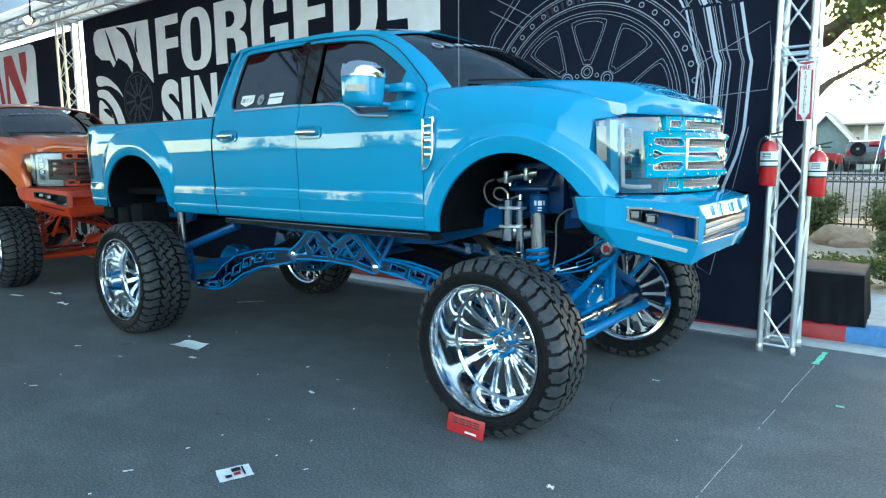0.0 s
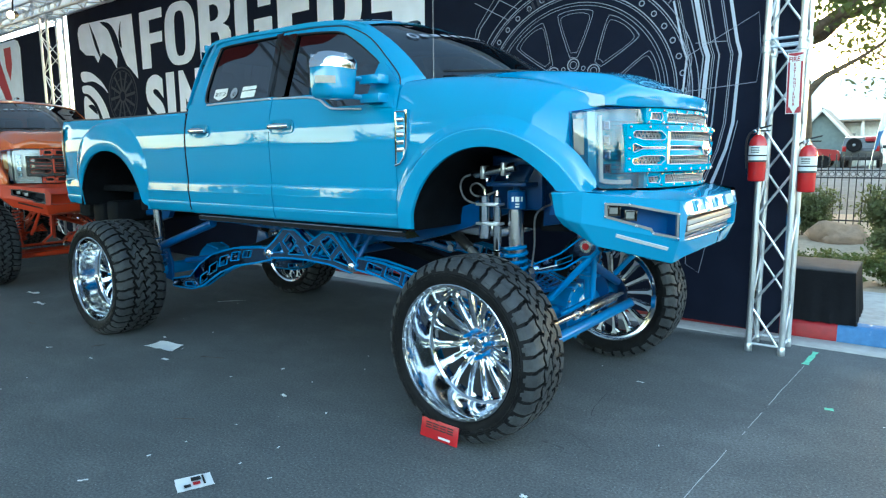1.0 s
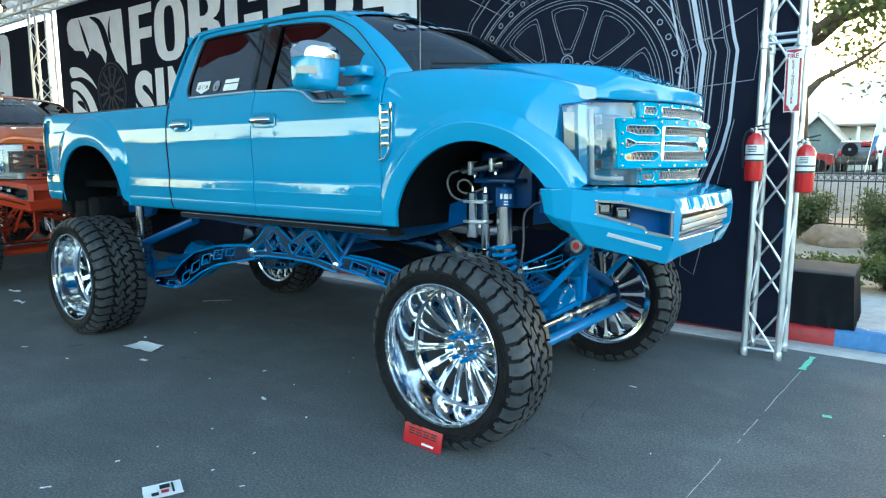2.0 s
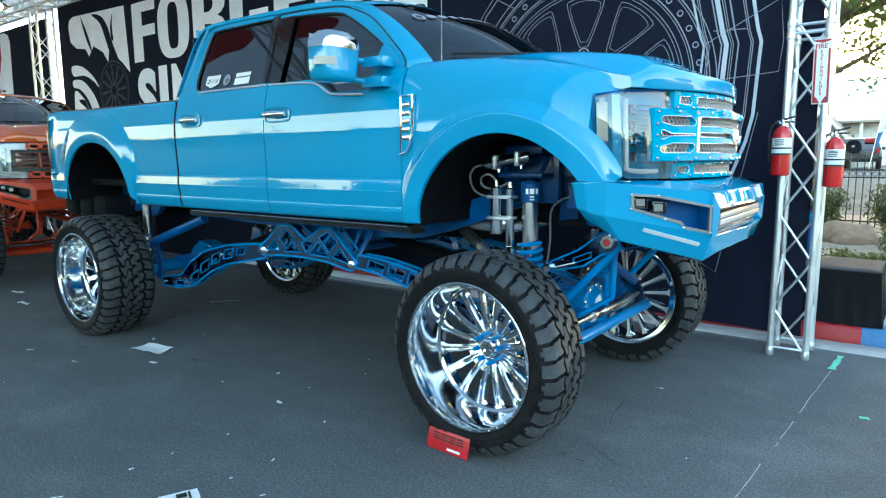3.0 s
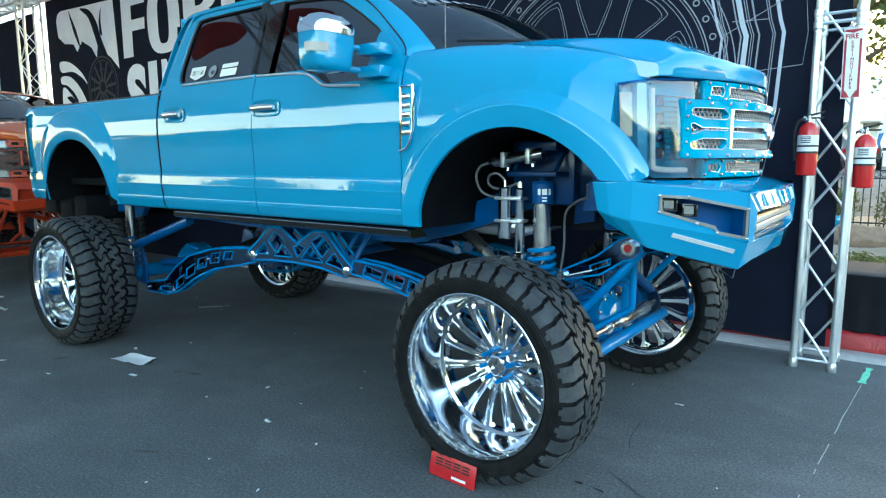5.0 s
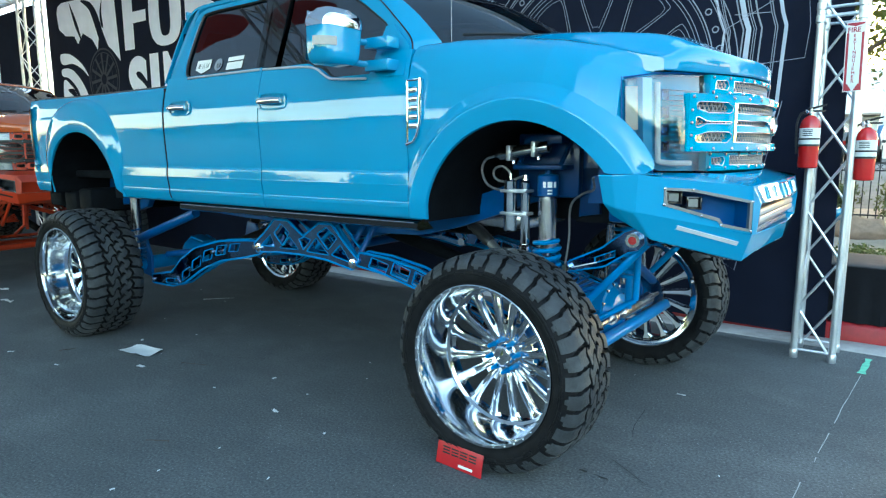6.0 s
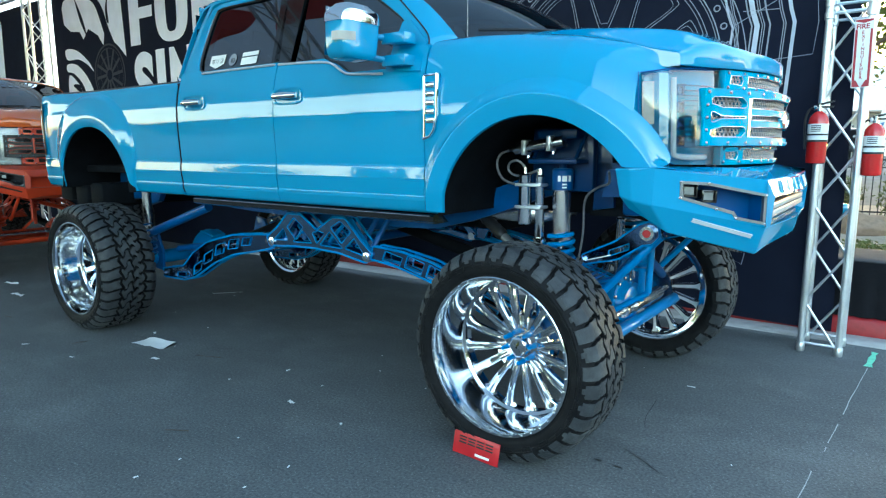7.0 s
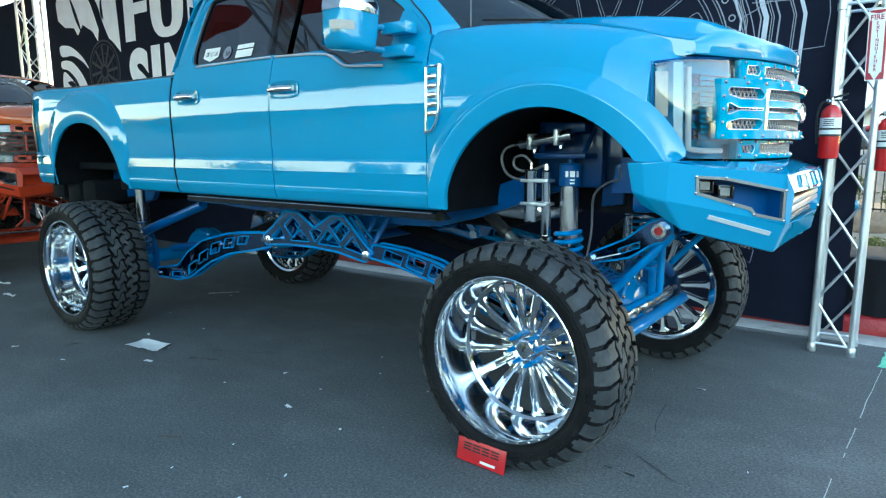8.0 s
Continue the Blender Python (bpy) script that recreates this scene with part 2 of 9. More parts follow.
SHED_WALL = mat("grey_green_boards", (0.16, 0.20, 0.19), 0.8, vary=0.1, scale=5.0)
ROOF_PALE = mat("white_roof_sheet", (0.66, 0.64, 0.60), 0.7, vary=0.06, scale=4.0)
CHALK = mat("chalk_line", (0.40, 0.41, 0.40), 0.9, vary=0.2, scale=40.0)
GREEN_MARK = mat("green_marking_paint", (0.16, 0.55, 0.36), 0.8, vary=0.2, scale=20.0)
HOSE = mat("braided_hose", (0.20, 0.20, 0.21), 0.4, 0.6, vary=0.3, scale=80.0)
TENT_WHITE = mat("white_tent_cloth", (0.75, 0.75, 0.74), 0.8, vary=0.05)
LAMP_GLOW = bpy.data.materials.new("lamp_glow")
LAMP_GLOW.use_nodes = True
LAMP_GLOW.node_tree.nodes["Principled BSDF"].inputs["Emission Color"].default_value = (1.0, 0.68, 0.28, 1)
LAMP_GLOW.node_tree.nodes["Principled BSDF"].inputs["Emission Strength"].default_value = 4.0

# ---- building helpers ----
def solid(name, bm, material, parent=None, label="", angle=32.0, m=None):
    """Links a bmesh as one smooth-shaded mesh object."""
    me = bpy.data.meshes.new(name)
    bm.to_mesh(me)
    bm.free()
    for k in (material if isinstance(material, (list, tuple)) else [material]):
        me.materials.append(k)
    me.polygons.foreach_set("use_smooth", [True] * len(me.polygons))
    me.set_sharp_from_angle(angle=radians(angle))
    ob = new(name, me)
    if m is not None:
        ob.matrix_world = m
    if parent is not None:
        ob.parent = parent
    if label:
        tagged(ob, label)
    return ob


def part(name, bm, material, parent, label="", angle=32.0):
    return solid(name, bm, material, parent, label, angle)


def thing(name, label, category, group="", kind="", at=(0, 0, 0)):
    ob = new(name)
    ob.location = at
    ob.empty_display_size = 0.2
    return tagged(ob, label, category, group, kind)


def single(name, bm, material, label, category="", group="", kind="", angle=32.0, m=None):
    return tagged(solid(name, bm, material, None, "", angle, m), label, category, group, kind)


def B():
    return bmesh.new()


def box(bm, lo, hi, bevel=0.0, m=None):
    """An upright box from corner to corner, with rounded edges."""
    r = bmesh.ops.create_cube(bm, size=1.0)
    vs = r["verts"]
    c = (Vector(lo) + Vector(hi)) / 2
    d = Vector(hi) - Vector(lo)
    for v in vs:
        v.co = Vector((v.co.x * d.x, v.co.y * d.y, v.co.z * d.z)) + c
    if bevel:
        es = list({e for v in vs for e in v.link_edges})
        r2 = bmesh.ops.bevel(bm, geom=es, offset=bevel, segments=2, affect="EDGES", profile=0.5)
        vs = list({v for f in r2["faces"] for v in f.verts} | {v for v in vs if v.is_valid})
    if m is not None:
        for v in vs:
            v.co = m @ v.co
    return vs


def frame_of(way):
    w = Vector(way).normalized()
    a = Vector((0, 0, 1)) if abs(w.z) < 0.95 else Vector((1, 0, 0))
    u = w.cross(a).normalized()
    return u, w.cross(u)


def ring(bm, c, u, v, r, n):
    return [bm.verts.new(Vector(c) + (u * math.cos(2 * math.pi * k / n) + v * math.sin(2 * math.pi * k / n)) * r) for k in range(n)]


def skin(bm, a, b, closed=True):
    n = len(a)
    for k in range(n if closed else n - 1):
        j = (k + 1) % n
        try:
            bm.faces.new((a[k], a[j], b[j], b[k]))
        except ValueError:
            pass


def tube(bm, p0, p1, r, n=12, r1=None, cap=True):
    u, v = frame_of(Vector(p1) - Vector(p0))
    a, b = ring(bm, p0, u, v, r, n), ring(bm, p1, u, v, r if r1 is None else r1, n)
    skin(bm, a, b)
    if cap:
        bm.faces.new(a[::-1])
        bm.faces.new(b)


def stack(bm, p0, way, steps, n=20):
    """A turned piece along a line: steps are (distance, radius)."""
    w = Vector(way).normalized()
    u, v = frame_of(w)
    rows = [ring(bm, Vector(p0) + w * d, u, v, max(r, 0.0005), n) for d, r in steps]
    for a, b in zip(rows, rows[1:]):
        skin(bm, a, b)
    bm.faces.new(rows[0][::-1])
    bm.faces.new(rows[-1])


def pipe(bm, pts, r, n=8, closed=False):
    """A bent round bar through points."""
    pts = [Vector(p) for p in pts]
    rows = []
    u = None
    for k, p in enumerate(pts):
        a = pts[k - 1] if k or closed else p
        b = pts[(k + 1) % len(pts)] if k + 1 < len(pts) or closed else p
        w = (b - a).normalized()
        if u is None:
            u, _ = frame_of(w)
        u = (u - w * u.dot(w)).normalized()
        rows.append(ring(bm, p, u, w.cross(u), r, n))
    for a, b in zip(rows, rows[1:]):
        skin(bm, a, b)
    if closed:
        skin(bm, rows[-1], rows[0])
    else:
        bm.faces.new(rows[0][::-1])
        bm.faces.new(rows[-1])


def curve(pts, per=6, closed=False):
    """Points of a smooth line through the given ones."""
    p = [np.array(q, float) for q in pts]
    out = []
    n = len(p)
    for k in range(n if closed else n - 1):
        a = p[(k - 1) % n] if closed or k else p[k] * 2 - p[k + 1]
        b, c = p[k], p[(k + 1) % n]
        d = p[(k + 2) % n] if closed or k + 2 < n else c * 2 - b
        for s in range(per):
            t = s / per
            out.append(0.5 * (2 * b + (c - a) * t + (2 * a - 5 * b + 4 * c - d) * t * t + (3 * b - a - 3 * c + d) * t ** 3))
    if not closed:
        out.append(p[-1])
    return [tuple(float(x) for x in q) for q in out]


def prism(bm, poly, d0, d1, m, bevel=0.0):
    """A flat outline in the plane of m's x and y, with thickness along m's z."""
    a = [bm.verts.new(m @ Vector((x, y, d0))) for x, y in poly]
    b = [bm.verts.new(m @ Vector((x, y, d1))) for x, y in poly]
    f0, f1 = bm.faces.new(a[::-1]), bm.faces.new(b)
    skin(bm, a, b)
    if bevel:
        bmesh.ops.bevel(bm, geom=list(f1.edges), offset=bevel, segments=2, affect="EDGES", profile=0.5)


def plate(bm, outer, holes, thick, m):
    """A flat plate with holes cut through it, of some thickness along m's z."""
    rim = []
    edges = []
    for loop in (outer, *holes):
        vs = [bm.verts.new((x, y, 0)) for x, y in loop]
        rim.append(vs)
        edges += [bm.edges.new((vs[k], vs[(k + 1) % len(vs)])) for k in range(len(vs))]
    r = bmesh.ops.triangle_fill(bm, use_beauty=True, use_dissolve=False, edges=edges, normal=(0, 0, 1))
    faces = [g for g in r["geom"] if isinstance(g, bmesh.types.BMFace)]
    ex = bmesh.ops.extrude_face_region(bm, geom=faces)
    top = [g for g in ex["geom"] if isinstance(g, bmesh.types.BMVert)]
    for v in top:
        v.co.z += thick
    done = set(top) | {v for loop in rim for v in loop}
    for v in done:
        v.co = m @ v.co


def sheet(bm, rows, closed=False):
    """A skin over rows of points."""
    vs = [[bm.verts.new(p) for p in row] for row in rows]
    for a, b in zip(vs, vs[1:]):
        skin(bm, a, b, closed)
    return vs


def tidy(bm, dist=0.0004):
    bmesh.ops.remove_doubles(bm, verts=bm.verts, dist=dist)
    bmesh.ops.dissolve_degenerate(bm, edges=bm.edges, dist=0.0001)
    bmesh.ops.recalc_face_normals(bm, faces=bm.faces)
    return bm


def upright(x, y, z, turn=0.0):
    """A plane whose x runs along the world's x turned by some degrees, whose y is up, and whose z faces the world's -y."""
    return Matrix.Translation((x, y, z)) @ Matrix.Rotation(radians(turn), 4, "Z") @ Matrix.Rotation(radians(90), 4, "X")


def lettering(name, text, material, parent, m, height, squeeze=1.0, bold=0.0, depth=0.002, label="", spacing=1.0):
    """Raised letters in the built-in font; m's origin is the lower left corner."""
    c = bpy.data.curves.new(name, "FONT")
    c.body, c.size, c.extrude, c.offset, c.space_character, c.resolution_u = text, height / 0.69, depth, bold, spacing, 8
    tmp = bpy.data.objects.new(name, c)
    me = bpy.data.meshes.new_from_object(tmp)
    me.transform(Matrix.Diagonal((squeeze, 1, 1, 1)))
    bpy.data.objects.remove(tmp)
    me.materials.append(material)
    ob = new(name, me)
    ob.matrix_world = m
    ob.parent = parent
    if label:
        tagged(ob, label)
    return ob

# ---- ground, kerb, pavement ----
WALL_Y = 1.97       # plane of the printed cloth wall
KERB_Y = 2.30       # face of the kerb

bm = B()
sheet(bm, [[(x, y, 0.0) for x in (-300, -60, -20, -10, -5, 0, 5, 10, 40, 300)] for y in (-300, -60, -20, -10, -5, 0, KERB_Y - 0.30, KERB_Y + 0.02)])
tagged(solid("road", bm, ASPHALT), "dark grey worn asphalt of the show ground", "asphalt", kind="structure")
bm = B()
sheet(bm, [[(x, y, z) for x in (-300, -40, 0, 40, 300)] for y, z in ((14.5, 0.13), (16.0, 0.02), (28, 0.0), (300, 0.0), (900, 0.0))])
for x0, x1 in ((-300.0, -16.0), (12.0, 300.0)):
    sheet(bm, [[(x, y, 0.10 if y < 14.4 else 0.13) for x in np.linspace(x0, x1, 6)] for y in (KERB_Y + 0.06, 8.0, 14.5)])
tagged(solid("ground", bm, CONCRETE), "pale concrete parking ground beyond the fence", "ground", kind="structure")
bm = B()
for k in range(24):
    x = -36 + k * 3.0
    box(bm, (x + 0.004, KERB_Y - 0.30, -0.05), (x + 2.996, KERB_Y - 0.002, 0.006 + 0.001 * (k % 3)), 0.004)
tagged(solid("gutter", bm, CONCRETE), "pale concrete gutter along the kerb", "gutter", kind="structure")


def kerb_run(x0, x1, material, label):
    bm = B()
    prof = [(KERB_Y, -0.05), (KERB_Y + 0.004, 0.02), (KERB_Y + 0.018, 0.118), (KERB_Y + 0.030, 0.140), (KERB_Y + 0.050, 0.150), (KERB_Y + 0.17, 0.152), (KERB_Y + 0.17, -0.05)]
    xs = np.arange(x0, x1 + 0.001, 0.25)
    rows = [[(x, y + 0.0025 * noise.noise((x * 3, y, 7)), z + 0.0025 * noise.noise((x * 4, z, 3))) for y, z in prof] for x in xs]
    vs = sheet(bm, rows)
    bm.faces.new(vs[0])
    bm.faces.new(vs[-1])
    tagged(solid("kerb", tidy(bm), material, angle=40), label, "kerb", kind="structure")


kerb_run(-30.0, 1.50, KERB_RED, "red painted concrete kerb")
kerb_run(1.50, 6.0, KERB_BLUE, "blue painted concrete kerb, chipped")
kerb_run(6.0, 36.0, CONCRETE, "plain concrete kerb")
bm = B()
for k in range(40):
    x = -30 + k * 1.6
    box(bm, (x + 0.004, KERB_Y + 0.172, 0.0), (x + 1.596, KERB_Y + 1.75, 0.150 + 0.002 * (k % 2)), 0.006)
tagged(solid("pavement", bm, CONCRETE), "pale concrete pavement in slabs", "pavement", kind="structure")
bm = B()
rows = []
for y in np.linspace(KERB_Y + 1.752, 14.6, 40):
    rows.append([(x, y, 0.13 + 0.05 * noise.noise((x * 0.5, y * 0.5, 1)) + 0.012 * noise.noise((x * 3, y * 3, 2))) for x in np.linspace(-16, 12, 64)])
sheet(bm, rows)
tagged(solid("planting_bed", bm, SAND), "dry sandy planting bed with bare soil", "soil", kind="structure")

# ---- the printed cloth wall ----
def hem(x, low):
    """Height of the cloth's lower edge: it hangs a little off the ground near the open end and down to it further along."""
    near = min(1.0, max(0.0, (x + 6.5) / 2.0))
    return near * (low + max(0.0, min(0.13, (1.1 - x) * 0.028))) + (1 - near) * 0.004


def cloth_wall(name, x0, x1, z0, z1, label):
    bm = B()
    for y, s in ((WALL_Y, 1), (WALL_Y + 0.012, -1)):
        rows = [[(x, y, z1 + (z - z1) * (z1 - hem(x, z0)) / (z1 - z0)) for x in np.linspace(x0, x1, 80)] for z in np.linspace(z0, z1, 12)]
        sheet(bm, rows)
    return tagged(solid(name, bm, BACKING), label, "banner wall", kind="structure")


wall_print = cloth_wall("wall_banner", -11.62, 1.10, 0.088, 4.42, "dark navy printed cloth banner wall")
# unseen end wall, added to cut the light from the left
bm = B()
box(bm, (-21.03, -3.2, 0.0), (-21.0, WALL_Y, 4.40), 0.004)
tagged(solid("wall_light_block", bm, BACKING), "added navy cloth wall that cuts light from the booth's end", "banner wall", kind="structure")
# black cloth added to stop low sun coming in under the hem
bm = B()
sheet(bm, [[(x, 2.56 + 0.012 * math.sin(x * 23) * (1 - f), 0.152 + 0.50 * f) for x in np.linspace(-20.0, 0.80, 240)] for f in (0.0, 0.5, 1.0)])
tagged(solid("wall_sun_block", bm, DRAPE), "black cloth added behind the banner wall to block low sun", "banner wall", kind="structure")
wall_second = cloth_wall("wall_banner", -20.0, -12.05, 0.088, 4.30, "dark navy printed cloth banner wall beyond the truss")


def on_wall(x, z, up=0.003):
    return upright(x, WALL_Y - up, z)


def flat_print(name, loops, material, parent, label, m, thick=0.001):
    bm = B()
    for loop in loops:
        vs = [bm.verts.new(m @ Vector((x, y, 0))) for x, y in loop]
        f = bm.faces.new(vs)
        f.normal_update()
        bmesh.ops.triangulate(bm, faces=[f])
    return part(name, bm, material, parent, label)


def ribbon(bm, pts, w, m, closed=False):
    """A printed line of some width through points of the plane."""
    q = [Vector((x, y)) for x, y in pts]
    n = len(q)
    a, b = [], []
    for k in range(n):
        p0 = q[k - 1] if closed or k else q[k]
        p1 = q[(k + 1) % n] if closed or k + 1 < n else q[k]
        d = (p1 - p0).normalized() if (p1 - p0).length else Vector((1, 0))
        s = Vector((-d.y, d.x)) * (w / 2)
        a.append(bm.verts.new(m @ Vector((q[k].x + s.x, q[k].y + s.y, 0))))
        b.append(bm.verts.new(m @ Vector((q[k].x - s.x, q[k].y - s.y, 0))))
    skin(bm, a, b, closed)


def circle(cx, cy, r, n=72, a0=0.0, a1=2 * math.pi):
    return [(cx + r * math.cos(t), cy + r * math.sin(t)) for t in np.linspace(a0, a1, n, endpoint=abs(a1 - a0) < 6.2)]

# ---- what is printed on the cloth ----
def word(text, x0, x1, z0, z1, material, parent, bold):
    ob = lettering("letter", text, material, parent, on_wall(x0, z0), z1 - z0, 1.0, bold, 0.0005)
    me = ob.data
    co = np.array([v.co for v in me.vertices])
    lo, hi = co.min(axis=0), co.max(axis=0)
    for v in me.vertices:
        v.co.x = (v.co.x - lo[0]) * (x1 - x0) / (hi[0] - lo[0])
        v.co.y = (v.co.y - lo[1]) * (z1 - z0) / (hi[1] - lo[1])
    tagged(ob, "large pale condensed capital letter")


def squircle(cx, cz, rx, rz, power, n=40):
    pts = []
    for k in range(n):
        t = 2 * math.pi * k / n
        c, q = math.cos(t), math.sin(t)
        pts.append((cx + rx * math.copysign(abs(c) ** (2 / power), c), cz + rz * math.copysign(abs(q) ** (2 / power), q)))
    return pts


BLOCK = {  # condensed capitals in a unit box
    "F": [[(0, 1), (1, 1), (0.99, 0.83), (0.42, 0.83), (0.42, 0.60), (0.96, 0.60), (0.95, 0.42), (0.42, 0.42), (0.42, 0), (0, 0)]],
    "R": [[(0, 1), (0.36, 1), (0.36, 0), (0, 0)],
          [(0.36, 1), (0.68, 1), (0.86, 0.96), (0.97, 0.87), (0.99, 0.73), (0.95, 0.60), (0.86, 0.53), (0.75, 0.495), (0.90, 0.44), (0.965, 0.36), (0.98, 0.15), (1.0, 0), (0.66, 0), (0.63, 0.10), (0.62, 0.30), (0.57, 0.38), (0.36, 0.395),
           (0.36, 0.57), (0.5, 0.57), (0.60, 0.61), (0.63, 0.69), (0.60, 0.78), (0.5, 0.82), (0.36, 0.82)]],
    "G": [[(0.97, 0.62), (0.97, 0.78), (0.90, 0.91), (0.75, 0.98), (0.5, 1), (0.25, 0.98), (0.09, 0.90), (0.01, 0.76), (0, 0.5), (0.01, 0.24), (0.09, 0.10), (0.25, 0.02), (0.5, 0), (0.75, 0.02), (0.92, 0.09), (0.99, 0.20), (0.99, 0.46), (0.52, 0.46), (0.52, 0.30), (0.64, 0.30),
           (0.64, 0.20), (0.58, 0.15), (0.48, 0.14), (0.39, 0.16), (0.35, 0.24), (0.35, 0.76), (0.39, 0.84), (0.5, 0.86), (0.60, 0.84), (0.64, 0.77), (0.64, 0.62)]],
    "E": [[(0, 1), (1, 1), (0.99, 0.83), (0.44, 0.83), (0.44, 0.60), (0.95, 0.60), (0.95, 0.42), (0.44, 0.42), (0.44, 0.17), (1, 0.17), (1, 0), (0, 0)]],
    "D": [[(0, 1), (0.37, 1), (0.37, 0), (0, 0)],
          [(0.37, 1), (0.62, 1), (0.82, 0.97), (0.95, 0.87), (1, 0.72), (1, 0.28), (0.95, 0.13), (0.82, 0.03), (0.62, 0), (0.37, 0), (0.37, 0.16), (0.52, 0.16), (0.62, 0.22), (0.64, 0.32), (0.64, 0.68), (0.62, 0.78), (0.52, 0.84), (0.37, 0.84)]],
}
for ch, x0, x1 in (("F", -8.93, -8.215), ("O", -8.165, -7.285), ("R", -7.186, -6.35), ("G", -6.268, -5.41), ("E", -5.30, -4.62), ("D", -4.50, -3.70)):
    z0, z1 = (3.130, 4.112) if ch in "OG" else (3.160, 4.100)
    if ch == "O":
        bm = B()
        to_wall = on_wall(x0, z0)
        skin(bm, *[[bm.verts.new(to_wall @ Vector((u * (x1 - x0), v * (z1 - z0), 0))) for u, v in squircle(0.5, 0.5, rx, rz, pw)] for rx, rz, pw in ((0.5, 0.5, 2.7), (0.165, 0.355, 3.4))])
        part("letter", bm, PRINT_WHITE, wall_print, "large pale condensed capital letter")
    else:
        flat_print("letter", [[(u * (x1 - x0), v * (z1 - z0)) for u, v in loop] for loop in BLOCK[ch]], PRINT_WHITE, wall_print, "large pale condensed capital letter", on_wall(x0, z0))
for ch, x0, x1 in (("S", -8.88, -8.30), ("I", -8.22, -7.97), ("N", -7.84, -7.20)):
    word(ch, x0, x1, 2.06, 3.045, PRINT_WHITE, wall_print, 0.075)
flat_print("print_block", [[(-3.54, 3.75), (-3.54, 3.355), (-3.21, 3.340), (-3.20, 3.13), (-2.715, 3.10), (-2.715, 4.20), (-3.20, 4.20), (-3.20, 3.95)]], PRINT_WHITE, wall_print, "pale printed block", on_wall(0, 0))


def leaf_shape(pts, per=5):
    return curve(pts, per, closed=True)


flat_print("print_emblem", [
    [(-11.22, 4.02), (-11.16, 4.13), (-11.02, 4.175), (-9.17, 4.12), (-9.10, 3.02), (-9.35, 3.22), (-9.62, 3.36), (-9.74, 3.52), (-9.82, 3.26), (-9.98, 3.44), (-10.30, 3.58), (-10.50, 3.42), (-10.62, 3.56), (-10.95, 3.60), (-11.18, 3.74)],
    leaf_shape([(-11.20, 3.30), (-10.80, 3.26), (-10.40, 3.05), (-10.22, 2.85), (-10.42, 2.98), (-10.75, 3.10), (-11.16, 3.12)]),
    leaf_shape([(-11.18, 3.04), (-10.80, 3.0), (-10.42, 2.72), (-10.20, 2.34), (-10.30, 2.10), (-10.44, 2.30), (-10.66, 2.66), (-10.95, 2.86), (-11.20, 2.92)]),
    leaf_shape([(-11.18, 2.80), (-10.90, 2.74), (-10.66, 2.50), (-10.62, 2.20), (-10.80, 2.05), (-11.05, 2.20), (-11.20, 2.0)]),
], PRINT_WHITE, wall_print, "pale plant-like emblem print", on_wall(0, 0))
for pts in ([(-10.72, 4.14), (-10.62, 3.86), (-10.52, 3.66), (-10.36, 3.46), (-10.46, 3.74), (-10.60, 3.98)],
            [(-10.30, 4.12), (-10.02, 3.94), (-9.86, 3.66), (-9.72, 3.40), (-9.42, 3.20), (-9.60, 3.52), (-9.76, 3.86), (-9.98, 4.06)],
            [(-9.56, 4.05), (-9.66, 3.86), (-9.66, 3.66), (-9.58, 3.60), (-9.60, 3.84)],
            [(-11.02, 2.66), (-10.80, 2.66), (-10.66, 2.48), (-10.82, 2.54)]):
    flat_print("print_stroke", [leaf_shape(pts)], BACKING, wall_print, "dark printed stroke", on_wall(0, 0, 0.005))
bm = B()
bmw = on_wall(-9.68, 2.76, 0.006)
for r, w in ((0.50, 0.03), (0.44, 0.012), (0.30, 0.010), (0.10, 0.03)):
    ribbon(bm, circle(0, 0, r, 60), w, bmw, True)
for k in range(12):
    a = 2 * math.pi * k / 12
    ribbon(bm, [(0.10 * math.cos(a), 0.10 * math.sin(a)), (0.43 * math.cos(a + 0.08), 0.43 * math.sin(a + 0.08))], 0.05, bmw)
part("print_wheel", bm, PRINT_DARK, wall_print, "small dark printed wheel")
bm = B()
bm.faces.new([bm.verts.new(on_wall(-9.68, 2.76, 0.004) @ Vector((x, y, 0))) for x, y in circle(0, 0, 0.53, 60)])
part("print_disc", bm, BACKING, wall_print, "dark printed disc")

# line drawing of a large wheel
WC = (-0.865, 2.135)
wm = on_wall(WC[0], WC[1])
bm = B()
for r, w in ((1.160, 0.010), (1.138, 0.006), (1.030, 0.010), (1.008, 0.005), (0.950, 0.006), (0.922, 0.005), (1.215, 0.008)):
    ribbon(bm, circle(0, 0, r, 120), w, wm, True)
part("print_ring", bm, PRINT_GREY, wall_print, "pale printed ring lines")
n_bolt = 44
for k in range(n_bolt):
    a = 2 * math.pi * (k + 0.3) / n_bolt
    bm = B()
    ribbon(bm, circle(1.085 * math.cos(a), 1.085 * math.sin(a), 0.023, 14), 0.010, wm, True)
    part("print_bolt", bm, PRINT_GREY, wall_print, "pale printed bolt outline")
n_win = 10
